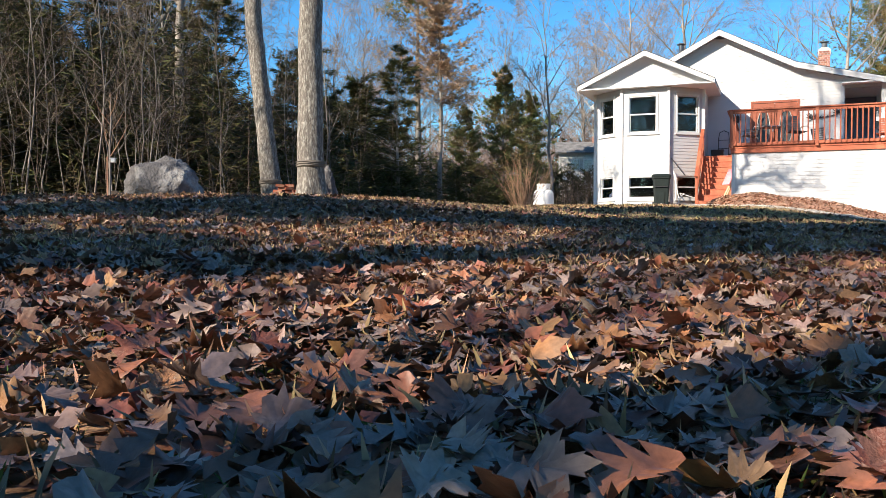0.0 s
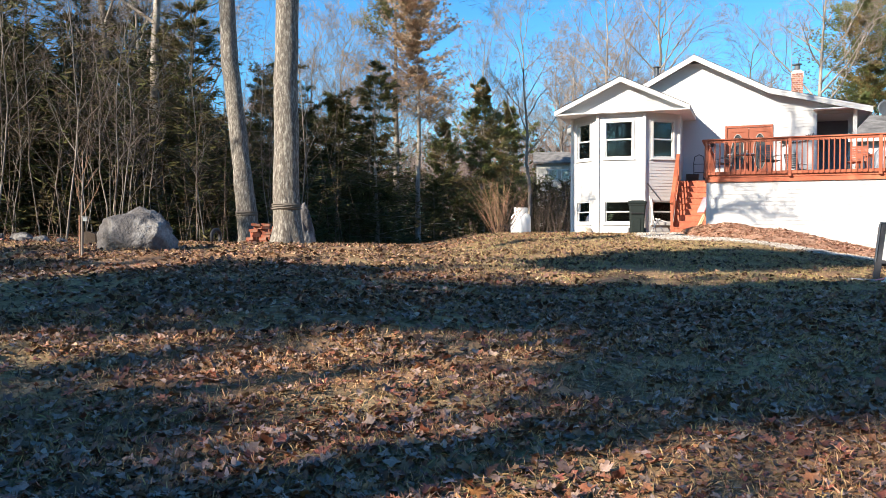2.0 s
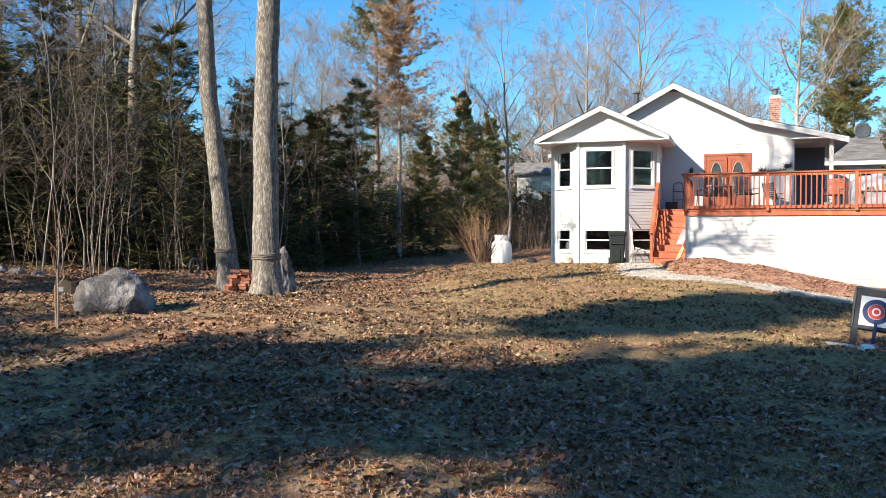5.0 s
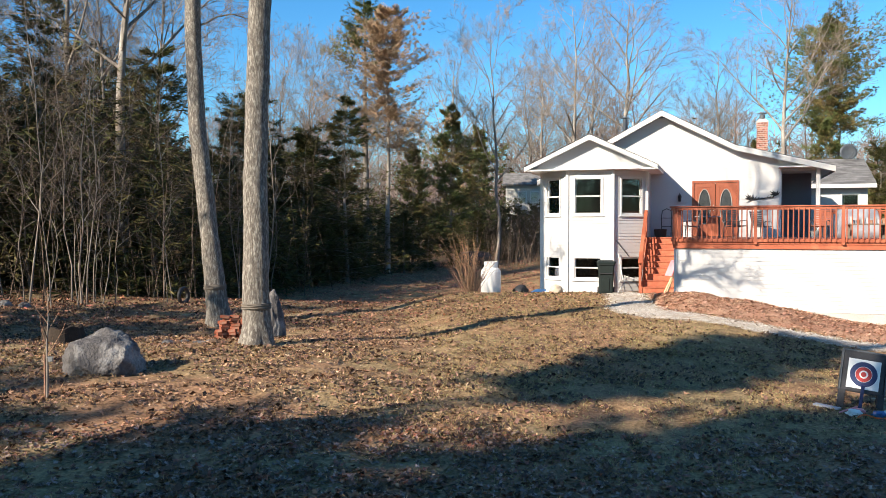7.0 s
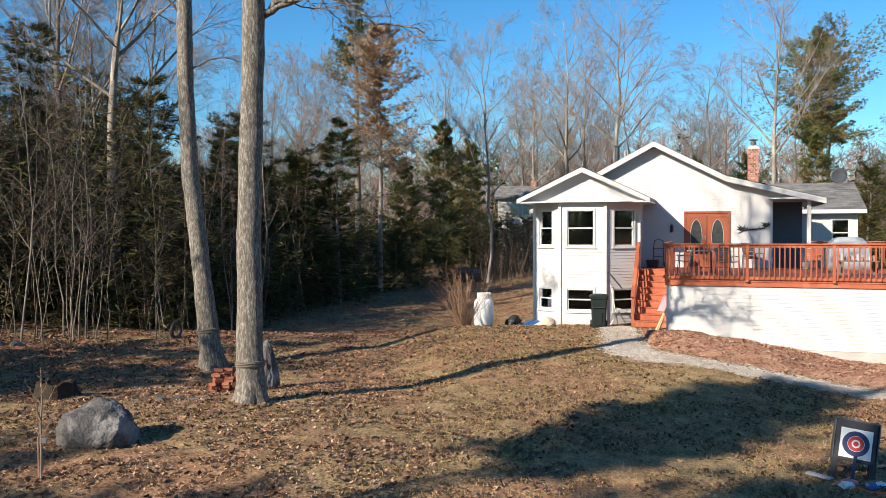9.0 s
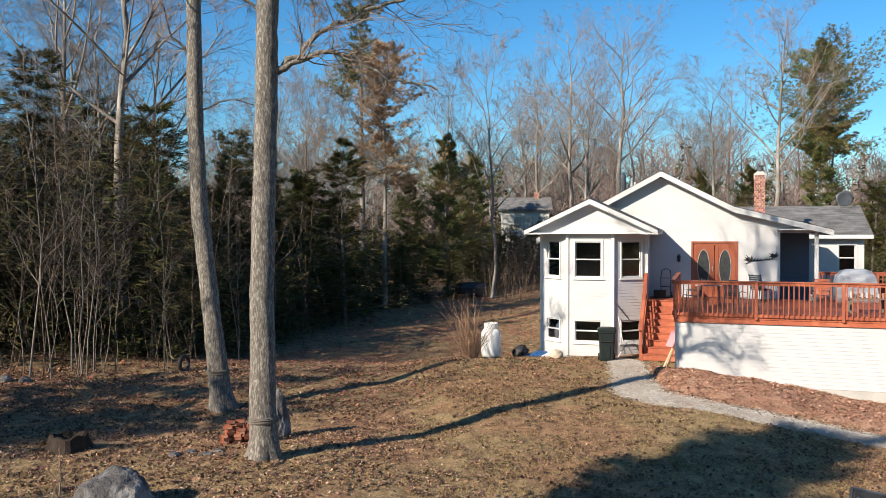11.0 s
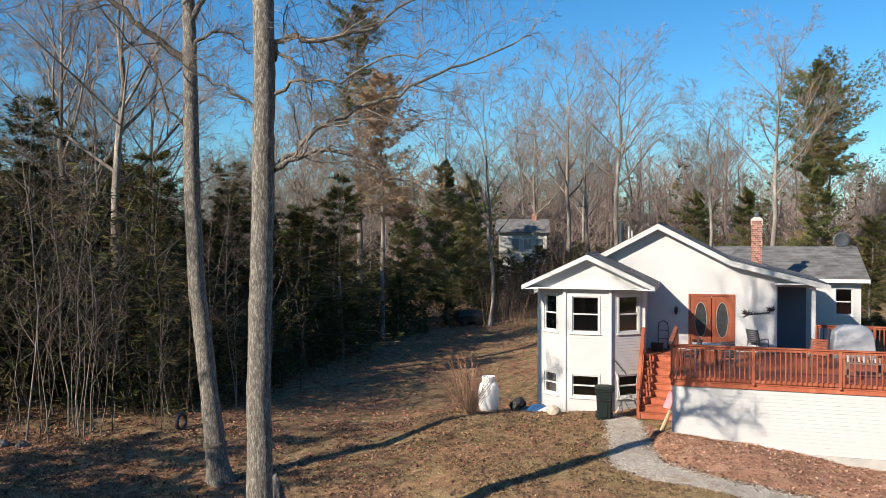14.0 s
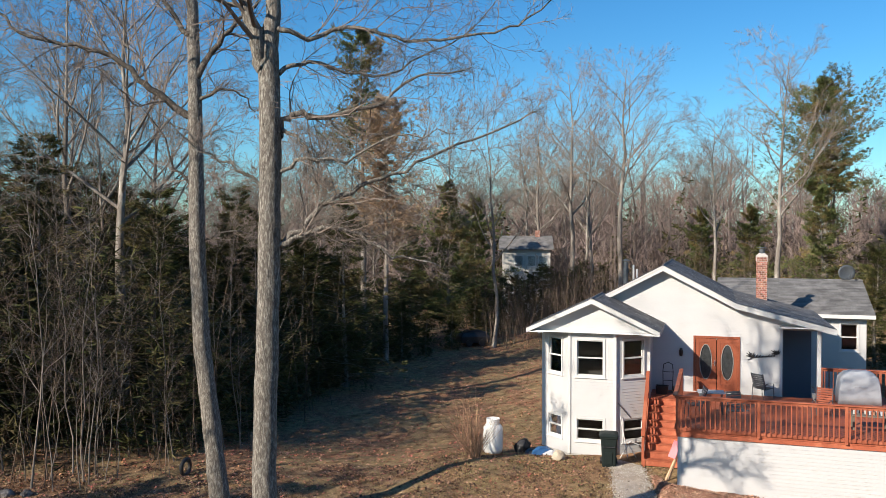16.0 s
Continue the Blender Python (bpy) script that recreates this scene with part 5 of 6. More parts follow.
def scatter(templates, rng, xy, size, lift, tilt, drop=0.0):
    """Vertices and triangles of many small pieces strewn on the ground."""
    V, F, base = [], [], 0
    pick = rng.integers(0, len(templates), len(xy))
    zs = height(xy[:, 0], xy[:, 1]) - drop
    for t, (tv, tf) in enumerate(templates):
        idx = np.nonzero(pick == t)[0]
        n = len(idx)
        if not n:
            continue
        s = size[0] + (size[1] - size[0]) * rng.random(n)
        yaw, pit, rol = rng.random(n) * 6.283, rng.normal(0, tilt, n), rng.normal(0, tilt, n)
        p = tv[None] * s[:, None, None]
        cy, sy = np.cos(pit)[:, None], np.sin(pit)[:, None]
        x, y, z = p[..., 0], p[..., 1] * cy - p[..., 2] * sy, p[..., 1] * sy + p[..., 2] * cy
        cy, sy = np.cos(rol)[:, None], np.sin(rol)[:, None]
        x, z = x * cy + z * sy, -x * sy + z * cy
        z = z - np.minimum(z.min(1), 0)[:, None] * 0.8
        cy, sy = np.cos(yaw)[:, None], np.sin(yaw)[:, None]
        x, y = x * cy - y * sy, x * sy + y * cy
        q = np.stack([x + xy[idx, 0][:, None], y + xy[idx, 1][:, None], z + (zs[idx] + rng.random(n) * lift)[:, None]], -1)
        V.append(q.reshape(-1, 3))
        F.append((tf[None] + (np.arange(n) * len(tv))[:, None, None]).reshape(-1, 3) + base)
        base += n * len(tv)
    return np.concatenate(V), np.concatenate(F)


def tri_mesh(name, V, F):
    me = bpy.data.meshes.new(name)
    me.from_pydata(V.tolist(), [], F.tolist())
    me.polygons.foreach_set("use_smooth", [True] * len(me.polygons))
    return me


rl = random.Random(5)
rg = np.random.default_rng(5)
FINE = [maple_leaf(rl, True, rl.uniform(0.4, 1.2)) for _ in range(9)] + [oak_leaf(rl, 13, rl.uniform(0.5, 1.3)) for _ in range(9)]
LEAVES = [maple_leaf(rl, False, rl.uniform(0.7, 1.5)) for _ in range(8)] + [oak_leaf(rl, 9, rl.uniform(0.7, 1.4)) for _ in range(5)]
LEAVES_S = [maple_leaf(rl, None, 1.1) for _ in range(3)] + [oak_leaf(rl, 5, 1.1) for _ in range(3)]
FLAKE = [(np.array([(-0.45, -0.3, 0), (0.4, -0.35, 0.12), (0.5, 0.3, 0.02), (-0.35, 0.4, 0.15)]), np.array([(0, 1, 2), (0, 2, 3)])),
         (np.array([(-0.5, -0.1, 0.1), (0.1, -0.45, 0.0), (0.5, 0.1, 0.14), (0.0, 0.4, 0.0)]), np.array([(0, 1, 2), (0, 2, 3)]))]
BLADE = [(np.array([(-0.022, 0, 0), (0.022, 0, 0), (0.10, 0.25, 0.55), (0.16, 0.62, 0.85)]), np.array([(0, 1, 2), (0, 2, 3)])),
         (np.array([(-0.022, 0, 0), (0.022, 0, 0), (-0.06, 0.12, 0.6), (-0.2, 0.35, 1.0)]), np.array([(0, 1, 2), (0, 2, 3)])),
         (np.array([(-0.022, 0, 0), (0.022, 0, 0), (0.0, 0.5, 0.25), (0.05, 1.0, 0.2)]), np.array([(0, 1, 2), (0, 2, 3)]))]


def wedge(n, y0, y1, clump=0.0, left=-0.60, right=0.70):
    """Places ahead of the take-off spot, evenly over the area, thinned into drifts."""
    out = []
    while sum(len(o) for o in out) < n:
        y = np.sqrt(rg.random(n) * (y1 * y1 - y0 * y0) + y0 * y0)
        x = (left + (right - left) * rg.random(n)) * y + rg.normal(0, 0.3, n)
        keep = rg.random(n) < 1 - clump + clump * np.clip(2.6 * (0.45 * patchy(x * 0.9 + 3, y * 0.9) + 0.55 * patchy(x * 3.1, y * 3.1 + 5)) - 0.75, 0, 1)
        out.append(np.stack([x, y], 1)[keep])
    return np.concatenate(out)[:n]


def off_house(xy):
    """Leaves out what would lie under the house, the deck or the gravel."""
    c, s = math.cos(radians(-22.3)), math.sin(radians(-22.3))
    dx, dy = xy[:, 0] - 8.82, xy[:, 1] - 25.12
    u, v = dx * c + dy * s, -dx * s + dy * c
    return xy[~(((u > -0.3) & (v > -0.3)) | ((u > -5.2) & (v > 3.2)))]


def thin_right(xy):
    """Fewer leaves on the mown grass before the house."""
    return xy[rg.random(len(xy)) < 1 - 0.75 * smoothstep(-0.5, 3.0, xy[:, 0] - 0.02 * xy[:, 1])]


for nm, tmpl, xy, size, lift, tilt, skin, lab in (
        ("fallen_leaves", FINE, wedge(3200, 0.3, 3.0, 0.45), (0.045, 0.11), 0.03, 0.17, "leaf", "deep litter of curled brown maple and oak leaves"),
        ("fallen_leaves", FINE, wedge(2700, 0.3, 3.0, 0.45), (0.045, 0.105), 0.03, 0.17, "leaf_pale", "grey-pink undersides of fallen leaves in the litter"),
        ("fallen_leaves", LEAVES, wedge(11000, 2.9, 11.0, 0.8), (0.045, 0.11), 0.02, 0.25, "leaf", "drifts of curled brown leaves on the lawn"),
        ("fallen_leaves", LEAVES, wedge(7000, 2.9, 11.0, 0.8), (0.045, 0.11), 0.02, 0.25, "leaf_pale", "grey-pink leaves in drifts on the lawn"),
        ("fallen_leaves", LEAVES_S, thin_right(off_house(wedge(26000, 10.5, 29.0, 0.9))), (0.04, 0.105), 0.015, 0.3, "lawn_leaf", "scattered tan leaves over the dry lawn"),
        ("leaf_crumbs", FLAKE, thin_right(off_house(wedge(54000, 5.0, 30.0, 0.75))), (0.02, 0.055), 0.01, 0.35, "lawn_leaf", "small brown leaf litter between the grass"),
        ("fallen_leaves", FLAKE, off_house(wedge(60000, 23.0, 66.0, 0.35, -0.62, 0.24)), (0.04, 0.11), 0.02, 0.3, "wood_leaf", "red-brown leaf carpet along the wood"),
        ("leaf_crumbs", FLAKE, off_house(wedge(34000, 6.0, 30.0, 1.0)), (0.04, 0.10), 0.02, 0.4, "dark_leaf", "dark brown leaf litter in patches on the lawn"),
        ("leaf_crumbs", FLAKE, wedge(12000, 0.3, 4.5, 0.2), (0.012, 0.045), 0.012, 0.35, "leaf", "crumbled bits of brown leaf between the whole leaves")):
    V, F = scatter(tmpl, rg, xy, size, lift, tilt)
    solid(nm, tri_mesh(nm, V, F), skin, lab, "leaves", kind="stuff")
for xy, size, skin, lab in ((wedge(42000, 0.32, 7.0, 0.6), (0.025, 0.065), "grass", "short dry grass among the leaves"), (off_house(wedge(90000, 6.0, 28.0, 0.95)), (0.04, 0.085), "grass", "short tan lawn grass"),
                            (off_house(wedge(95000, 9.0, 31.0, 0.7, 0.03, 0.60)), (0.035, 0.075), "green_grass", "short olive lawn grass before the house")):
    V, F = scatter(BLADE, rg, xy, size, 0.0, 0.35)
    solid("grass", tri_mesh("grass", V, F), skin, lab, "grass", kind="stuff")

V, F = scatter(BLADE, rg, wedge(9000, 0.3, 2.6, 0.9), (0.012, 0.035), 0.0, 0.3)
solid("moss", tri_mesh("moss", V, F), "moss", "low green moss in patches between the leaves", "moss", kind="stuff")

# the same litter goes on to the sides and behind the take-off spot
def around(n, reach):
    """Places all round the take-off spot, outside the wedge ahead."""
    xy = rg.uniform(-reach, reach, (n, 2))
    xy = xy[np.hypot(xy[:, 0], xy[:, 1]) > 0.9]
    return off_house(xy[(xy[:, 1] < 0.34) | (xy[:, 0] < -0.6 * xy[:, 1]) | (xy[:, 0] > 0.7 * xy[:, 1])])


for tmpl, xy, size, skin, lab in ((LEAVES_S, around(8000, 9.0), (0.045, 0.105), "leaf", "brown leaves strewn round the take-off spot"),
                                  (FLAKE, around(30000, 26.0), (0.04, 0.10), "lawn_leaf", "brown leaf litter on the lawn beside and behind")):
    V, F = scatter(tmpl, rg, xy, size, 0.015, 0.3)
    solid("fallen_leaves", tri_mesh("fallen_leaves", V, F), skin, lab, "leaves", kind="stuff")

# single leaves lying proud in front of the take-off spot
one = []
for k, (tv, tf) in enumerate(FINE):
    me = tri_mesh("fallen_leaf", tv, tf)
    me.materials.append(M["one_leaf"])
    one.append(me)
for k, (x, y) in enumerate(wedge(130, 0.42, 3.0).tolist()):
    ob = new("fallen_leaf", one[k % len(one)])
    s = rl.uniform(0.055, 0.105)
    ob.matrix_world = pose(x, y, zat(x, y) + rl.uniform(0.025, 0.05), rl.gauss(0, 20), rl.gauss(0, 20), rl.uniform(0, 360)) @ Matrix.Scale(s, 4)
    tagged(ob, "curled brown lobed leaf lying on the lawn", "leaf", "single fallen leaves")


# ---- gravel path and mulch bed ----
def smooth_line(pts, n):
    """A rounded line through the points."""
    P = [pts[0]] + list(pts) + [pts[-1]]
    out = []
    for i in range(1, len(P) - 2):
        a, b, c, d = (np.array(q, float) for q in P[i - 1:i + 3])
        for k in range(n):
            t = k / n
            out.append(0.5 * ((2 * b) + (-a + c) * t + (2 * a - 5 * b + 4 * c - d) * t * t + (-a + 3 * b - 3 * c + d) * t ** 3))
    out.append(np.array(pts[-1], float))
    return out


def strip(left, right, across, lift, name, mat, label, category):
    L, R = smooth_line(left, 8), smooth_line(right, 8)
    rows = [[(l + (r - l) * k / across) for k in range(across + 1)] for l, r in zip(L, R)]
    v = [(p[0], p[1], zat(*p) + lift(p, k / across, i / (len(rows) - 1))) for i, row in enumerate(rows) for k, p in enumerate(row)]
    w = across + 1
    f = [(i * w + k, i * w + k + 1, (i + 1) * w + k + 1, (i + 1) * w + k) for i in range(len(rows) - 1) for k in range(across)]
    me = bpy.data.meshes.new(name)
    me.from_pydata(v, [], f)
    me.polygons.foreach_set("use_smooth", [True] * len(f))
    return solid(name, me, mat, label, category, kind="structure"), rows


PATH_L = [(7.6, 28.6), (7.1, 26.6), (6.5, 24.2), (6.15, 22.4), (6.8, 21.3), (7.9, 20.5), (9.2, 19.8), (10.5, 19.3), (11.7, 18.5), (14.3, 16.9), (18.0, 14.2)]
PATH_R = [(8.3, 27.4), (8.25, 26.4), (7.9, 24.4), (7.62, 22.8), (7.95, 21.9), (8.6, 21.2), (9.8, 20.75), (11.05, 20.3), (12.3, 19.4), (14.8, 17.6), (18.8, 14.9)]
_, rows = strip(PATH_L, PATH_R, 8, lambda p, k, i: 0.03 + 0.02 * math.sin(math.pi * k) - (0.03 if k in (0.0, 1.0) else 0), "gravel_path", "gravel_bed", "pale crushed gravel path curving to the stair", "path")
stone_t = []
for k in range(5):
    a = [(math.cos(q) * rl.uniform(0.35, 0.55), math.sin(q) * rl.uniform(0.35, 0.55), rl.uniform(0.0, 0.1)) for q in (0, 1.3, 2.5, 3.8, 5.0)]
    stone_t.append((np.array(a + [(rl.uniform(-0.1, 0.1), rl.uniform(-0.1, 0.1), 0.45)]), np.array([(i, (i + 1) % 5, 5) for i in range(5)])))
seg = rg.integers(0, len(rows) - 9, 17000)
kk, ff = rg.random(17000), rg.random(17000)
L_, R_ = np.array([r[0] for r in rows]), np.array([r[-1] for r in rows])
edge_k = (kk + rg.normal(0, 0.10, 17000))[:, None]
pa = (L_[seg] + (R_[seg] - L_[seg]) * edge_k) * (1 - ff[:, None]) + (L_[seg + 1] + (R_[seg + 1] - L_[seg + 1]) * edge_k) * ff[:, None]
V, F = scatter(stone_t, rg, pa, (0.018, 0.042), 0.02, 0.2, -0.03)
solid("gravel", tri_mesh("gravel", V, F), "gravel", "loose white gravel stones on the path", "gravel", kind="stuff")

BED_R = [(8.55, 25.5), (8.72, 25.1), (9.3, 24.86), (10.2, 24.50), (11.2, 24.08), (12.6, 23.50), (14.2, 22.85), (15.8, 22.2), (17.2, 21.6)]
BED_L = [(8.3, 26.2), (7.95, 24.5), (7.70, 22.9), (8.0, 22.0), (8.65, 21.3), (9.85, 20.85), (11.1, 20.4), (12.4, 19.5), (16.0, 16.9)]


def heap(p, k, i):
    d = math.hypot(p[0] - 8.9, 0.8 * (p[1] - 24.0))
    e = math.hypot(p[0] - 10.5, 0.8 * (p[1] - 23.2))
    return min(1, k * 6) * 0.02 + min(1, k * 5) * math.sin(math.pi * min(1, 0.15 + k * 0.85)) * (0.10 + 0.30 * math.exp(-d * d / 0.8) + 0.16 * math.exp(-e * e / 1.2)) + 0.03 * float(wobble(np.array(p[0] * 3), np.array(p[1] * 3)))


_, rows = strip(BED_L, BED_R, 14, heap, "mulch_bed", "mulch", "mound of brown mulch and leaves against the deck base", "mulch bed")
CHIP = [(np.array([(-0.5, -0.07, 0), (0.5, -0.06, 0.1), (0.48, 0.07, 0.05), (-0.46, 0.06, 0.12)]), np.array([(0, 1, 2), (0, 2, 3)])), FLAKE[0]]
pick_r = rg.integers(0, len(rows) - 1, 14000)
pick_k = rg.random(14000)
pts3 = []
for i, k in zip(pick_r.tolist(), pick_k.tolist()):
    l, r = rows[i][0], rows[i][-1]
    p = l + (r - l) * k + (rows[i + 1][0] - l) * rl.random()
    pts3.append((p[0], p[1], heap(p, k, 0)))
pts3 = np.array(pts3)
# chips follow the heaped surface
rg2 = np.random.default_rng(9)
V2, F2, base = [], [], 0
for (tv, tf), sel in ((CHIP[0], slice(0, 11000)), (CHIP[1], slice(11000, 14000))):
    q = pts3[sel]
    n = len(q)
    s, yaw, pit = rg2.uniform(0.04, 0.11, n), rg2.random(n) * 6.283, rg2.normal(0, 0.5, n)
    p = tv[None] * s[:, None, None]
    y, z = p[..., 1] * np.cos(pit)[:, None] - p[..., 2] * np.sin(pit)[:, None], p[..., 0] * np.sin(pit)[:, None] + p[..., 2]
    x = p[..., 0]
    x, y = x * np.cos(yaw)[:, None] - y * np.sin(yaw)[:, None], x * np.sin(yaw)[:, None] + y * np.cos(yaw)[:, None]
    zz = height(q[:, 0], q[:, 1]) + q[:, 2] + 0.008
    V2.append(np.stack([x + q[:, :1], y + q[:, 1:2], z + zz[:, None]], -1).reshape(-1, 3))
    F2.append((tf[None] + (np.arange(n) * len(tv))[:, None, None]).reshape(-1, 3) + base)
    base += n * len(tv)
solid("mulch_chips", tri_mesh("mulch_chips", np.concatenate(V2), np.concatenate(F2)), "chip", "brown bark chips and leaves on the mulch bed", "mulch", kind="stuff")


# ---- things on the lawn ----
def boulder(seed, sx, sy, sz, rough=0.16, n=3):
    bm = bmesh.new()
    bmesh.ops.create_icosphere(bm, subdivisions=n + 2, radius=1.0)
    off = Vector((seed * 3.7, seed * 1.3, seed * 0.7))
    rf = random.Random(seed)
    facets = [Vector((rf.gauss(0, 1), rf.gauss(0, 1), rf.gauss(0.3, 0.7))).normalized() for _ in range(8)]
    for v in bm.verts:
        d = v.co.normalized()
        k = 1 + rough * 1.6 * noise.noise(d * 1.1 + off) + rough * 0.5 * noise.noise(d * 3.1 + off)
        c = d * k
        for f in facets:
            c = c - f * max(0.0, c.dot(f) - 0.87)
        c = c * (1 + 0.045 * noise.noise(d * 5.0 + off) + 0.028 * noise.noise(d * 11.0 + off) + 0.016 * noise.noise(d * 24.0 + off) - 0.05 * max(0.0, 0.12 - abs(noise.noise(d * 2.3 + off * 2))) / 0.12)
        v.co = Vector((c.x * sx, c.y * sy, max(c.z, -0.35) * sz))
    me = bpy.data.meshes.new("boulder")
    bm.to_mesh(me)
    bm.free()
    me.polygons.foreach_set("use_smooth", [True] * len(me.polygons))
    return me


def on(x, y, dz=0.0, rz=0.0):
    return pose(x, y, zat(x, y) + dz, 0, 0, rz)


solid("boulder", boulder(2, 0.68, 0.54, 0.57, 0.13), "stone", "large rounded grey granite boulder on the lawn", "boulder", m=on(-4.80, 14.05, 0.13, 8))
solid("boulder", boulder(5, 0.30, 0.30, 0.86, 0.14), "stone", "upright grey boulder standing behind a tree", "boulder", m=on(-2.80, 19.5, 0.2, 20))
solid("boulder", boulder(7, 0.26, 0.2, 0.24, 0.12, 2), "tan_stone", "small tan boulder beside the bay's foundation", "boulder", m=on(5.80, 28.75, 0.1, 10))
for k, (x, y, s) in enumerate(((-12.9, 26.8, 0.35), (-12.2, 26.6, 0.28), (-11.6, 26.7, 0.22), (-13.5, 26.4, 0.3), (-12.6, 26.2, 0.2))):
    solid("field_stone", boulder(11 + k, s, s * 0.8, s * 0.6, 0.15, 2), "stone", "grey field stone in a low heap at the wood", "stone", "field stones", m=on(x, y, s * 0.12, 40 * k))
for k, (x, y) in enumerate(((-3.8, 17.6), (-4.0, 17.4), (-4.4, 17.7), (-4.65, 17.4))):
    solid("flat_stone", boulder(21 + k, 0.16, 0.12, 0.06, 0.15, 2), "stone", "flat grey stone lying in the leaves", "stone", "flat stones", m=on(x, y, 0.01, 35 * k))

# stump
sm = MB()
ring = lambda r, z, w: [(r * (1 + w * math.sin(3 * a + 1) + w * math.sin(7 * a)) * math.cos(a), r * (1 + w * math.sin(3 * a + 1) + w * math.sin(7 * a)) * math.sin(a), z + 0.03 * math.sin(5 * a) * (z > 0.2)) for a in (2 * math.pi * k / 26 for k in range(26))]
sm.loft([ring(0.50, -0.1, 0.1), ring(0.43, 0.06, 0.08), ring(0.39, 0.22, 0.06), ring(0.37, 0.33, 0.06), ring(0.30, 0.34, 0.06), ring(0.26, 0.2, 0.08), ring(0.1, 0.16, 0.1)])
solid("tree_stump", sm, "dark_wood", "dark rotten hollow tree stump on the lawn", "stump", smooth=False, m=on(-7.1, 18.2, 0, 20))

# loose stack of bricks by the front maple
heap_ob = thing("brick_heap", -3.62, 18.6, zat(-3.62, 18.6), 12, "small heap of red salvaged bricks by the tree", "bricks")
brick_m = MB().box((-0.1, -0.05, 0), (0.1, 0.05, 0.06), 0.005).mesh("brick")
rb = random.Random(3)
for lay, n in enumerate((9, 8, 8, 6, 6, 5, 4, 3, 2)):
    for k in range(n):
        b = part("brick", brick_m, "red_brick", heap_ob)
        b.location = ((k % 3 - 1) * 0.22 + rb.uniform(-0.05, 0.05) + lay * 0.02, (k // 3 - 1) * 0.13 + rb.uniform(-0.03, 0.03), lay * 0.062)
        b.rotation_euler = (rb.gauss(0, 0.05), rb.gauss(0, 0.05), rb.gauss(0, 0.3))

# sapling tied to a stake, with a small feeder tag
st_ob = thing("young_tree", -5.0, 12.25, zat(-5.0, 12.25), 0, "young bare tree on a stake with a small tag", "tree")
rs = random.Random(12)
tr, tw = MB(), MB()
line = [Vector((0, 0, -0.1)), Vector((0.01, 0, 0.4)), Vector((0.0, 0.01, 0.8)), Vector((0.03, 0, 1.15)), Vector((0.02, 0, 1.5))]
tr.tube(line, [0.022, 0.018, 0.014, 0.01, 0.004], 7, False)
for k in range(7):
    z = 0.62 + k * 0.12
    a = k * 2.4
    q = bend(rs, (0.01, 0, z), (math.cos(a), math.sin(a), 1.1), 0.55 - 0.04 * k, 4, 0.08, 0.12)
    tw.tube(q, [0.008, 0.007, 0.005, 0.004, 0.002], 4, False)
    sprout(rs, tw, q, 0.008, 0, ((3, 0.4, 0.6, 3, 2),))
part("trunk", tr, "wood_bark", st_ob, smooth=True)
part("crown", tw, "shrub", st_ob)
part("stake", MB().tube([(-0.03, 0.0, -0.2), (-0.03, 0.0, 0.62)], 0.014, 6), "mulch", st_ob, "rust-brown stake")
part("tag", MB().box((0.02, -0.02, 0.53), (0.09, 0.02, 0.59), 0.006).box((0.012, -0.028, 0.59), (0.098, 0.028, 0.60)), "steel", st_ob, "pale hanging tag")

# archery target on a stand with clutter round it
tg = thing("archery_target", 7.48, 12.66, zat(7.48, 12.66), -26, "square dark foam archery target with blue and red rings", "archery target")
tg.matrix_world = tg.matrix_world @ Matrix.Rotation(radians(7), 4, "Y")
face = Matrix.Translation((0, 0, 0.14)) @ Matrix.Rotation(radians(-12), 4, "X")
tx = lambda mb: [setattr(mb, "v", [tuple(face @ Vector(p)) for p in mb.v]), mb][1]
part("block", tx(MB().box((-0.315, 0.0, 0.14), (0.315, 0.2, 0.80), 0.02)), "foam", tg)
part("paper", tx(MB().box((-0.235, -0.006, 0.20), (0.235, -0.001, 0.67))), "paper", tg, "white target paper")
for nm, r0, r1, mt, off in (("ring", 0.16, 0.20, "ring_blue", 0.010), ("ring", 0.125, 0.16, "ring_blue", 0.010), ("ring", 0.065, 0.118, "ring_red", 0.011), ("bullseye", 0.0, 0.04, "ring_red", 0.0115)):
    c = MB()
    outer = [(r1 * math.cos(a), -off, 0.435 + r1 * math.sin(a)) for a in (2 * math.pi * k / 40 for k in range(40))]
    if r0 > 0:
        inner = [(r0 * math.cos(a), -off, 0.435 + r0 * math.sin(a)) for a in (2 * math.pi * k / 40 for k in range(40))]
        c.loft([[(x, y + 0.003, z) for x, y, z in outer], outer, inner, [(x, y + 0.003, z) for x, y, z in inner]], False)
    else:
        c.loft([[(x, y + 0.003, z) for x, y, z in outer], outer])
    part(nm, tx(c), mt, tg)
part("rim", tx(MB().box((-0.33, -0.01, 0.79), (0.33, 0.21, 0.815)).box((-0.335, -0.01, 0.14), (-0.316, 0.21, 0.789)).box((0.316, -0.01, 0.14), (0.335, 0.21, 0.789))), "grey_metal", tg, "weathered grey edge band")
for x in (-0.28, 0.28):
    part("leg", MB().box((x - 0.05, 0.0, -0.03), (x + 0.05, 0.09, 0.30), 0.006).tube([(x, 0.55, -0.02), (x * 0.95, 0.2, 0.55)], 0.016, 6), "foam", tg)
part("front_bar", MB().box((-0.025, -0.10, 0.0), (0.025, -0.06, 0.42), 0.005), "ring_blue", tg, "blue upright bar")


def crumple(seed, sx, sy, sz):
    return boulder(seed, sx, sy, sz, 0.4, 2)


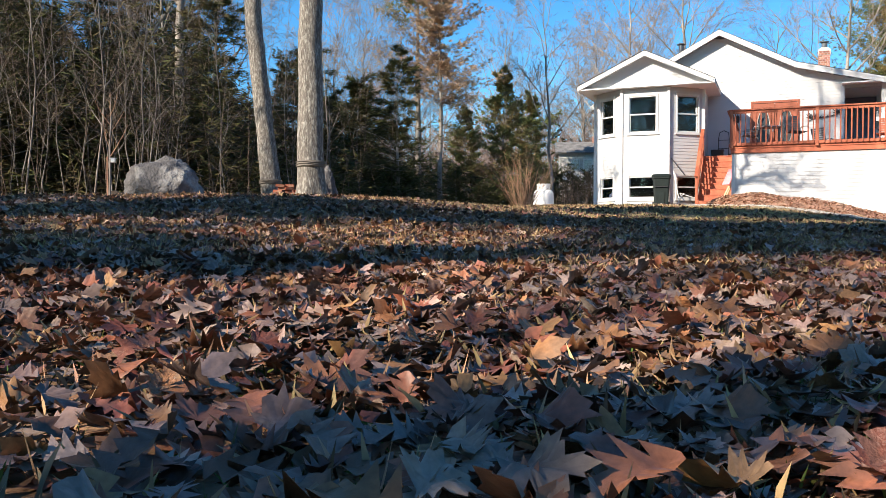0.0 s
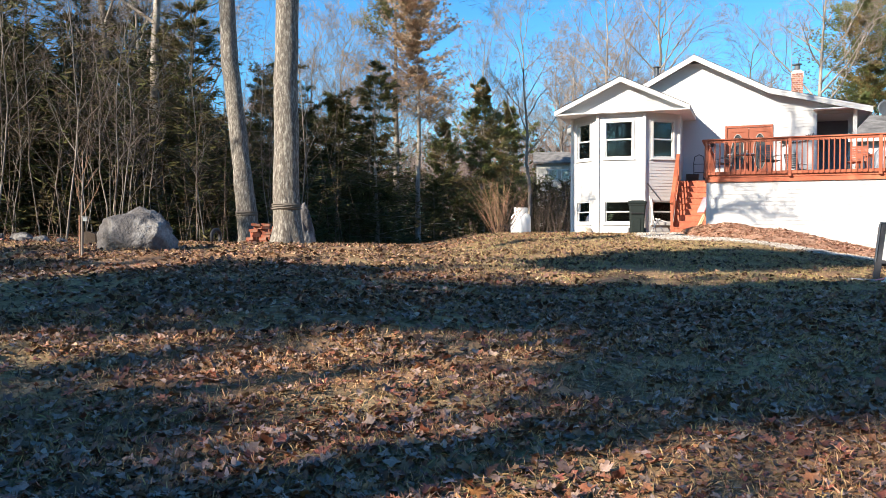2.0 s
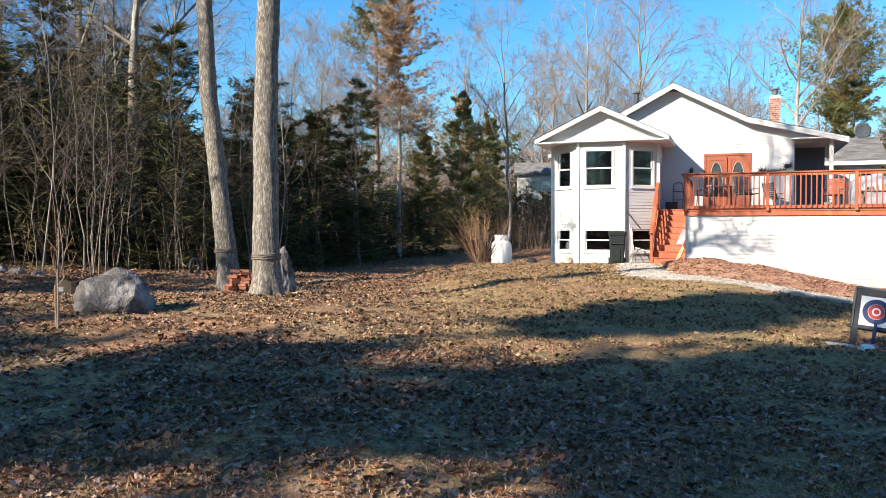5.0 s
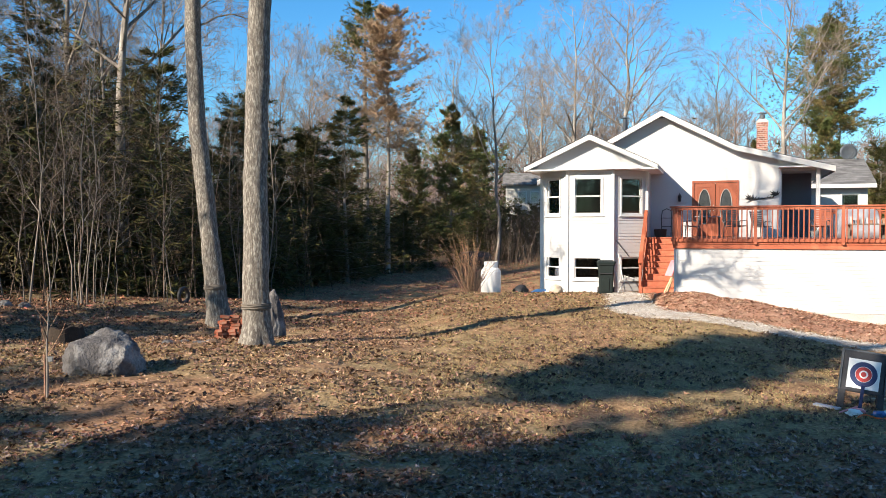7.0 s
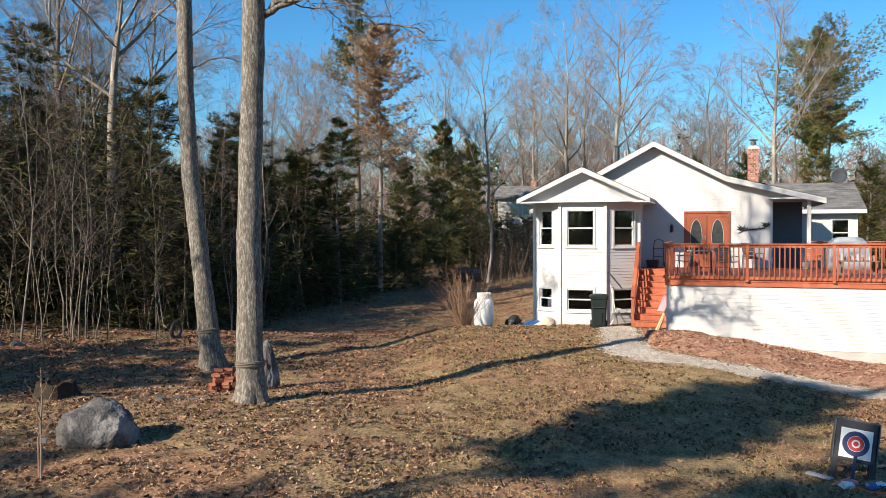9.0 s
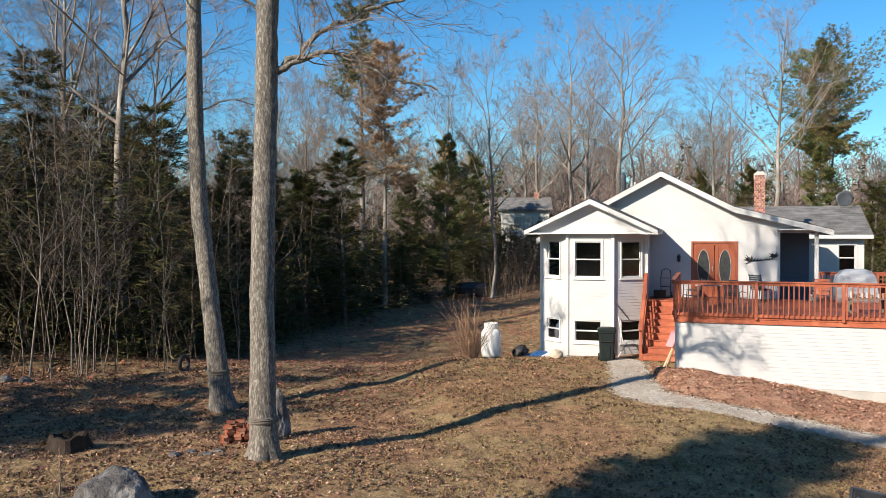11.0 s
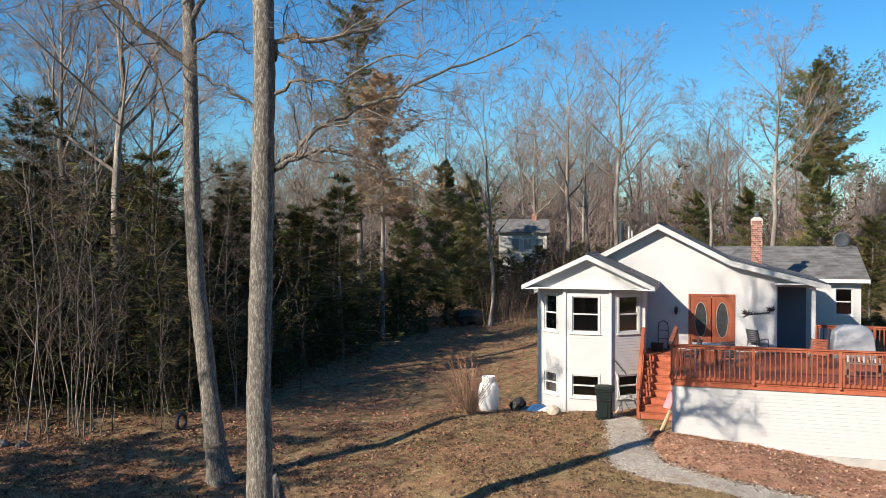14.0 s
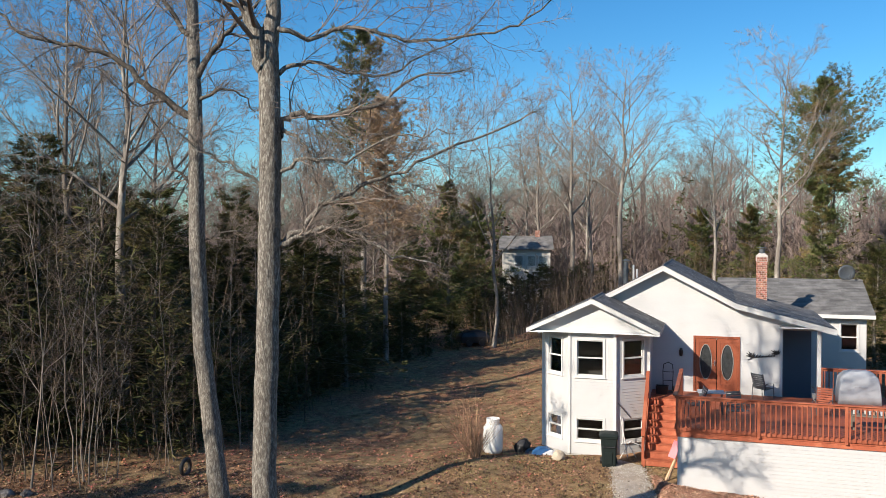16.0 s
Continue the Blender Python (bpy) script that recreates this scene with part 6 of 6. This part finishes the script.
for k, (x, y, s, mt, nm, lab) in enumerate(((7.15, 12.2, 0.13, "white_cloth", "plastic_bag", "crumpled white plastic bag on the lawn"), (7.5, 12.15, 0.14, "blue", "blue_bag", "crumpled blue bag by the archery target"), (8.1, 12.3, 0.17, "blue", "blue_bag", "crumpled blue bag by the archery target"), (8.4, 12.05, 0.12, "white_cloth", "plastic_bag", "crumpled white plastic bag on the lawn"),
                                            (7.75, 12.3, 0.10, "white_cloth", "plastic_bag", "crumpled white plastic bag on the lawn"), (8.25, 12.5, 0.15, "blue", "blue_bag", "crumpled blue bag by the archery target"), (7.3, 12.35, 0.09, "pink", "pink_bag", "crumpled pink plastic bag by the archery target"))):
    solid(nm, crumple(31 + k, s, s * 0.7, s * 0.55), mt, lab, "bag", "bags by the target", m=on(x, y, s * 0.15, 50 * k))
solid("lumber_board", MB().box((-0.22, -0.05, 0), (0.22, 0.05, 0.035), 0.004), "grey_cover", "weathered grey board lying on the lawn", "board", m=on(7.0, 12.75, 0.02, 118))
solid("lumber_board", MB().box((-0.6, -0.04, 0), (0.6, 0.04, 0.03), 0.004), "pine_board", "pale board lying behind the archery target", "board", m=on(8.6, 13.1, 0.02, -6))
cord = [(7.05 + 0.14 * k, 11.95 + 0.08 * math.sin(k * 1.3) - 0.02 * k, zat(7.05 + 0.14 * k, 11.95) + 0.035 + 0.02 * math.sin(k * 2.1)) for k in range(10)]
solid("orange_cord", MB().tube([tuple(p) for p in smooth_line(cord, 5)], 0.014, 6), "orange", "orange extension cord lying on the grass", "cord")

for k, (x, y, a, ln) in enumerate(((7.1, 12.3, 30, 0.5), (7.7, 12.05, -12, 0.7), (8.2, 12.2, 18, 0.45))):
    solid("thin_rod", MB().tube([(-ln / 2, 0, 0.02), (ln / 2, 0, 0.05)], 0.012, 6), ("pink", "blue", "grey_cover")[k], "thin coloured rod lying in the grass by the target", "rod", "rods by the target", m=on(x, y, 0.02, a))
# ---- round the house ----
def rounded(w, d, r, z, n=5):
    pts = []
    for cx, cy, a0 in ((w - r, d - r, 0), (-w + r, d - r, 90), (-w + r, -d + r, 180), (w - r, -d + r, 270)):
        pts += [(cx + r * math.cos(radians(a0 + 90 * k / n)), cy + r * math.sin(radians(a0 + 90 * k / n)), z) for k in range(n + 1)]
    return pts


hz_bin = zat(*(in_house(-2.35, 1.74, 0).translation.xy)) - HOUSE[2]
wb = thing("wheelie_bin", 0, 0, 0, 0, "dark green plastic wheelie bin with a closed lid", "bin")
wb.matrix_world = in_house(-2.35, 1.74, hz_bin, 8)
body = MB().loft([rounded(0.23, 0.25, 0.06, 0.02), rounded(0.235, 0.26, 0.06, 0.1), rounded(0.25, 0.28, 0.06, 0.5), rounded(0.275, 0.31, 0.06, 0.98), rounded(0.30, 0.335, 0.06, 1.0), rounded(0.30, 0.335, 0.06, 1.05)])
part("body", body, "bin", wb, smooth=False)
part("front_panel", MB().loft([[(-0.11, -0.268, 0.12), (0.11, -0.268, 0.12), (0.12, -0.29, 0.55), (-0.12, -0.29, 0.55)], [(-0.1, -0.285, 0.13), (0.1, -0.285, 0.13), (0.11, -0.305, 0.54), (-0.11, -0.305, 0.54)]]), "bin", wb)
part("lift_bar", MB().tube([(-0.2, -0.33, 0.72), (0.2, -0.33, 0.72)], 0.016, 8).box((-0.21, -0.34, 0.70), (-0.18, -0.285, 0.75)).box((0.18, -0.34, 0.70), (0.21, -0.285, 0.75)), "black", wb)
part("lid", MB().loft([rounded(0.315, 0.35, 0.06, 1.05), rounded(0.32, 0.355, 0.07, 1.09), rounded(0.29, 0.32, 0.08, 1.13), rounded(0.2, 0.22, 0.08, 1.16), rounded(0.05, 0.06, 0.03, 1.165)]), "bin", wb, smooth=False)
part("handle", MB().tube([(-0.22, 0.36, 1.03), (-0.22, 0.42, 1.06), (0.22, 0.42, 1.06), (0.22, 0.36, 1.03)], 0.016, 8), "bin", wb)
for x in (-0.26, 0.26):
    part("wheel", MB().tube([(x - 0.03, 0.24, 0.12), (x + 0.03, 0.24, 0.12)], 0.12, 16), "black", wb)

tk = thing("propane_tank", 3.72, 30.7, zat(3.72, 30.7), 0, "white upright propane tank with a collar on top", "propane tank")
tank_r = [(0.30, 0.0), (0.30, 0.06), (0.34, 0.08), (0.375, 0.2), (0.38, 0.35), (0.38, 0.85), (0.36, 1.0), (0.28, 1.1), (0.16, 1.15), (0.03, 1.16)]
part("body", MB().tube([(0, 0, z) for r, z in tank_r], [r for r, z in tank_r], 28), "tank", tk, smooth=True)
collar = MB()
c_ring = lambda r, z: [(r * math.cos(a), r * math.sin(a), z) for a in (2 * math.pi * k / 24 for k in range(24))]
collar.loft([c_ring(0.25, 1.04), c_ring(0.26, 1.33), c_ring(0.245, 1.33), c_ring(0.235, 1.04)], False)
part("collar", collar, "tank", tk)
part("valve", MB().tube([(0, 0, 1.14), (0, 0, 1.26)], 0.03, 8).tube([(-0.06, 0, 1.24), (0.06, 0, 1.24)], 0.015, 6), "steel", tk)


def shrub(name, x, y, h, n, spread, seed, label, mat="shrub"):
    rng = random.Random(seed)
    mb = MB()
    for k in range(n):
        a, t = rng.uniform(0, 6.283), rng.uniform(0.03, spread)
        q = bend(rng, (rng.gauss(0, 0.12), rng.gauss(0, 0.12), -0.05), (math.cos(a) * t, math.sin(a) * t, 1), h * rng.uniform(0.5, 1.1), 5, 0.12, -0.02)
        mb.tube(q, [0.011, 0.010, 0.008, 0.006, 0.004, 0.002], 3, False)
        sprout(rng, mb, q, 0.008, 0, ((4, 0.3, 0.5, 3, 2),), 0.35)
    return solid(name, mb, mat, label, "shrub", m=on(x, y))


shrub("shrub", 2.85, 29.4, 2.4, 85, 0.8, 5, "leafless tan shrub of thin upright stems beside the tank")
# heap of tarp, bag and sheet by the bay
solid("black_bag", crumple(41, 0.32, 0.26, 0.40), "black", "black plastic bag slumped on the grass", "bag", m=on(4.9, 31.0, 0.12, 10))
solid("blue_tarp", crumple(42, 0.42, 0.3, 0.22), "blue", "crumpled blue tarpaulin on the ground", "tarp", m=on(5.52, 30.2, 0.06, 15))
solid("white_sheet", crumple(43, 0.3, 0.2, 0.14), "white_cloth", "crumpled white plastic sheet on the ground", "sheet", m=on(5.75, 29.75, 0.03, 0))
solid("grey_tarp", crumple(44, 0.4, 0.26, 0.16), "grey_metal", "crumpled grey tarpaulin on the ground", "tarp", m=on(5.2, 30.5, 0.04, 30))
# white pole frame leaning by the bay window
fr = thing("pole_frame", 0, 0, 0, 0, "folded white metal pole frame leaning at the bay", "frame")
fr.matrix_world = in_house(0, 0, 0)
zf = zat(*(in_house(-1.7, 2.8, 0).translation.xy)) - HOUSE[2]
for a, b in (((-1.85, 3.1, zf), (-2.15, 3.42, 1.75)), ((-1.55, 3.1, zf), (-1.9, 3.15, 0.95)), ((-2.1, 3.0, zf), (-1.75, 3.1, 0.95)), ((-1.9, 3.1, 0.95), (-1.3, 3.3, 0.75))):
    part("pole", MB().tube([a, b], 0.016, 6), "trim", fr)
solid("grey_rod", MB().tube([(-2.22, 3.40, 2.2), (-1.80, 3.76, 1.62)], 0.018, 6), "grey_metal", "grey rod hung on the bay siding", "rod", m=in_house(0, 0, 0))
zs = zat(*(in_house(-0.4, 0.6, 0).translation.xy)) - HOUSE[2]
for k, (du, dv) in enumerate(((0.0, 0.0), (0.10, 0.16))):
    solid("lumber_board", MB().beam((-0.42 + du, 0.55 + dv, zs + 0.02), (-0.05, 0.85 + dv, zs + 0.86), 0.07, 0.03), "pine_board", "pale board leaning on the deck base", "board", "leaning boards", m=in_house(0, 0, 0))
solid("pink_board", MB().beam((-0.24, 0.78, zs + 0.72), (-0.05, 0.95, zs + 1.22), 0.34, 0.03), "pink", "pink plastic board leaning by the stair", "board", m=in_house(0, 0, 0))

# ---- on the deck ----
TOP = DZ + 0.028


def deck_thing(name, u, v, rz, label, category, group=""):
    ob = thing(name, 0, 0, 0, 0, label, category, group)
    ob.matrix_world = in_house(u, v, TOP, rz)
    return ob


ht = deck_thing("hand_truck", -0.62, 5.72, 0, "black hand truck standing by the house wall", "hand truck")
part("frame", MB().tube([(-0.17, 0, 0.05), (-0.19, 0.12, 0.75), (-0.16, 0.17, 1.0), (0, 0.19, 1.08), (0.16, 0.17, 1.0), (0.19, 0.12, 0.75), (0.17, 0, 0.05)], 0.016, 6).tube([(-0.18, 0.06, 0.4), (0.18, 0.06, 0.4)], 0.012, 6).tube([(-0.18, 0.12, 0.72), (0.18, 0.12, 0.72)], 0.012, 6), "black", ht)
part("toe_plate", MB().box((-0.2, -0.24, 0.0), (0.2, 0.0, 0.012)), "black", ht)
for x in (-0.22, 0.22):
    part("wheel", MB().tube([(x - 0.02, 0.06, 0.1), (x + 0.02, 0.06, 0.1)], 0.1, 14), "black", ht)
solid("black_crate", MB().loft([rounded(0.2, 0.15, 0.03, 0.0), rounded(0.23, 0.17, 0.03, 0.3), rounded(0.21, 0.15, 0.03, 0.3), rounded(0.19, 0.14, 0.03, 0.06)]), "black", "open black plastic crate on the landing", "crate", m=in_house(-0.8, 5.2, TOP))

gr = deck_thing("covered_grill", 5.9, 5.55, 4, "barbecue grill under a slack grey cover", "grill")
cov = [(0.70, 0.32, 0.0, 0.04), (0.69, 0.33, 0.3, 0.05), (0.66, 0.33, 0.7, 0.06), (0.62, 0.32, 0.92, 0.08), (0.46, 0.28, 1.10, 0.1), (0.30, 0.18, 1.16, 0.1)]
part("cover", MB().loft([[(x * (1 + 0.025 * math.sin(9 * math.atan2(y, x) + 2 * z)), y * (1 + 0.05 * math.sin(7 * math.atan2(y, x) + z)), z) for x, y, z in rounded(w, d, r, z)] for w, d, z, r in cov]), "grey_cover", gr, smooth=True)
part("vent_flap", MB().box((-0.2, -0.35, 0.6), (0.2, -0.335, 0.64)), "grey_cover", gr)


def chair(u, v, rz, mat, label, wood="cedar"):
    c = deck_thing("patio_chair", u, v, rz, label, "chair", "patio chairs")
    for x in (-0.25, 0.25):
        part("side_frame", MB().tube([(x, -0.28, 0.0), (x, -0.24, 0.55), (x, 0.1, 0.58), (x, 0.26, 0.5), (x, 0.3, 0.0)], 0.016, 6).tube([(x, -0.22, 0.40), (x, 0.18, 0.36), (x, 0.36, 0.95)], 0.016, 6), "grey_metal", c)
    for k in range(5):
        part("seat_slat", MB().box((-0.24, -0.22 + 0.085 * k, 0.392 - 0.008 * k), (0.24, -0.15 + 0.085 * k, 0.408 - 0.008 * k)), mat, c)
    for k in range(7):
        z = 0.42 + 0.075 * k
        y = 0.19 + (z - 0.38) * 0.3
        part("back_slat", MB().box((-0.24, y, z), (0.24, y + 0.015, z + 0.062)), mat, c)
    return c


chair(2.75, 5.35, 140, "grey_metal", "dark grey metal patio chair by the house wall")
chair(0.45, 1.7, -75, "grey_metal", "dark grey metal patio chair near the rail")
chair(1.8, 1.1, 30, "grey_metal", "grey patio chair with its back to the rail")
chair(4.4, 2.6, -20, "cedar", "red-brown wooden patio chair on the deck")
tb = deck_thing("patio_table", 0.95, 2.3, 4, "grey rectangular patio table with thin legs", "table")
part("tabletop", MB().loft([rounded(0.42, 0.3, 0.05, 0.69), rounded(0.43, 0.31, 0.05, 0.70), rounded(0.43, 0.31, 0.05, 0.72), rounded(0.42, 0.3, 0.05, 0.725)]), "grey_cover", tb)
for x in (-0.36, 0.36):
    for y in (-0.24, 0.24):
        part("leg", MB().tube([(x, y, 0), (x * 0.95, y * 0.95, 0.69)], 0.016, 6), "grey_metal", tb)
bt2 = deck_thing("low_table", 5.6, 1.4, 0, "low wooden table cluttered with small pots", "table")
part("tabletop", MB().box((-0.55, -0.3, 0.42), (0.55, 0.3, 0.46), 0.006), "strap", bt2)
for x in (-0.48, 0.48):
    for y in (-0.24, 0.24):
        part("leg", MB().box((x - 0.03, y - 0.03, 0), (x + 0.03, y + 0.03, 0.42)), "strap", bt2)
rp = random.Random(8)
for k in range(9):
    u, v = 5.15 + 0.11 * k, 1.25 + 0.3 * rp.random()
    h, r = rp.uniform(0.1, 0.2), rp.uniform(0.04, 0.06)
    solid("small_pot", MB().tube([(0, 0, 0), (0, 0, h * 0.8), (0, 0, h)], [r * 0.75, r, r * 1.1], 12), ("concrete", "grey_cover", "mulch")[k % 3], "small pot standing on the low table", "pot", "small pots", m=in_house(u, v, TOP + 0.46))
wl = deck_thing("wall_lamp", -0.15, 6.03, 0, "black lantern wall lamp by the door", "lamp")
part("bracket", MB().box((-0.05, -0.02, 1.45), (0.05, 0.0, 1.62), 0.006).tube([(0, -0.02, 1.6), (0, -0.12, 1.66), (0, -0.14, 1.6)], 0.01, 6), "black", wl)
part("lantern", MB().tube([(0, -0.14, 1.34), (0, -0.14, 1.38), (0, -0.14, 1.56), (0, -0.14, 1.62)], [0.04, 0.06, 0.075, 0.01], 6), "black", wl)
orn = MB()
ro = random.Random(6)
orn.tube([(2.24, 6.005, 3.60), (2.44, 6.00, 3.71), (2.79, 6.00, 3.74), (3.14, 6.00, 3.80), (3.30, 6.005, 4.00)], [0.012, 0.018, 0.016, 0.014, 0.008], 7)
for k in range(8):
    u, up = 2.42 + 0.1 * k, ro.uniform(0.05, 0.12)
    orn.tube([(u, 6.00, 3.71 + 0.01 * k), (u + 0.03, 5.99, 3.71 + up * 0.6), (u + 0.08, 5.99, 3.71 + up + 0.01 * k)], [0.006, 0.022, 0.005], 6)
for u, z in ((2.36, 3.70), (3.22, 3.84)):
    for k in range(6):
        a, ln = 0.5 + k * 0.42, ro.uniform(0.14, 0.28)
        orn.tube([(u, 6.00, z), (u + 0.5 * ln * math.cos(a), 5.985, z + 0.5 * ln * math.sin(a)), (u + ln * math.cos(a + 0.2), 5.99, z + ln * math.sin(a + 0.2))], [0.008, 0.03, 0.005], 6)
solid("wall_ornament", orn, "black", "dark metal branch-shaped ornament on the white wall", "ornament", m=in_house(0, 0, 0))
pp = deck_thing("plant_pot", 4.55, 5.6, 0, "grey pot with a wiry dry plant", "plant")
part("pot", MB().tube([(0, 0, 0), (0, 0, 0.2), (0, 0, 0.24)], [0.11, 0.15, 0.16], 14), "concrete", pp)
dry = MB()
for k in range(14):
    a = k * 2.4
    dry.tube(bend(rp, (0, 0, 0.22), (math.cos(a) * 0.6, math.sin(a) * 0.6, 1), 0.4, 4, 0.1, 0.0), [0.006, 0.005, 0.004, 0.003, 0.002], 3, False)
part("stems", dry, "shrub", pp)

# ---- far things ----
shed = thing("neighbour_house", 13.0, 77.5, zat(13.0, 77.5) + 3.4, -8, "pale distant house with a grey gable roof", "house")
shed.scale = (0.76, 0.76, 0.76)
part("wall", MB().box((-2.9, -3, -5.4), (2.9, 3, 3.9)).prism([(-3, 3.9), (3, 3.9), (0, 5.2)], -2.9, 2.9, "vz"), "cream", shed)
part("roof", MB().prism([(-3.5, 3.75), (-3.5, 3.9), (0, 5.45), (3.5, 3.9), (3.5, 3.75), (0, 5.25)], -3.3, 3.3, "vz"), "shingle", shed)
for x in (-0.9, 0.6, 2.0):
    w = part("window", MB().box((x - 0.55, -3.05, 1.7), (x + 0.55, -3.0, 3.1)), "trim", shed)
    part("pane", MB().box((x - 0.45, -3.07, 1.8), (x + 0.45, -3.052, 3.0)), "glass", w)
part("chimney", MB().box((1.2, -0.4, 4.6), (1.8, 0.2, 6.1)), "brick", shed)
solid("covered_trailer", MB().loft([rounded(1.1, 0.7, 0.1, 0.25), rounded(1.15, 0.75, 0.12, 0.7), rounded(0.95, 0.6, 0.15, 1.0), rounded(0.4, 0.3, 0.1, 1.1)]).tube([(-0.5, -0.8, 0.25), (-0.5, -0.72, 0.25)], 0.25, 14).tube([(0.5, -0.8, 0.25), (0.5, -0.72, 0.25)], 0.25, 14),
      "black", "low dark covered trailer at the back of the lawn", "trailer", m=on(6.2, 61.0, 0.0, 10))
for k, (x, y) in enumerate(((-5.6, 33.0), (-5.2, 33.6))):
    solid("marker_post", MB().box((-0.04, -0.04, -0.2), (0.04, 0.04, 0.75), 0.008), "strap", "short grey wooden marker post in the leaves", "post", "marker posts", m=on(x, y))
ty = MB()
ty.loft([[((0.26 + 0.07 * math.cos(b)) * math.cos(a), 0.07 * math.sin(b), (0.26 + 0.07 * math.cos(b)) * math.sin(a)) for b in (2 * math.pi * j / 10 for j in range(10))] for a in (2 * math.pi * k / 24 for k in range(25))], False)
solid("old_tyre", ty, "black", "old black tyre standing at the wood's edge", "tyre", m=on(-7.2, 28.9, 0.24, 70))

# undergrowth at the foot of the wood and behind the lawn
def undergrowth():
    rng = random.Random(31)
    mb = MB()
    n, low = 0, False
    while n < 1700:
        if n < 190:
            x, y = rng.uniform(-26, -2), rng.uniform(24, 50)
            if not in_wood(x, y) or in_wood(x, y - 6):
                continue
        else:
            x, y = (rng.uniform(-3, 46), rng.uniform(62, 80)) if n % 3 else (rng.uniform(7, 18), rng.uniform(58, 73))
            low = not clear_view(x, y)
        n += 1
        h = (rng.uniform(1.2, 3.5) if n % 3 == 0 else rng.uniform(3.5, 9.0)) if n < 190 else rng.uniform(2.6, 5.6) if low else rng.uniform(1.5, 7.0)
        z = zat(x, y)
        ln = (rng.gauss(0, 0.15), rng.gauss(0, 0.15))
        q = bend(rng, (x, y, z - 0.1), (ln[0], ln[1], 1), h, 4, 0.06, 0.0)
        r = 0.004 + h * 0.002
        mb.tube(q, [r, r * 0.85, r * 0.65, r * 0.45, r * 0.2], 3, False)
        sprout(rng, mb, q, r, 0, ((5, 0.22, 0.95, 3, 2), (3, 0.5, 0.6, 3, 1)), 0.2) if n > 190 else sprout(rng, mb, q, r, 0, ((5, 0.2, 1.0, 3, 2), (2, 0.5, 0.6, 3, 1)), 0.3)
    solid("undergrowth", mb, "stem", "tangle of thin bare stems at the wood's foot", "undergrowth", kind="stuff")


undergrowth()
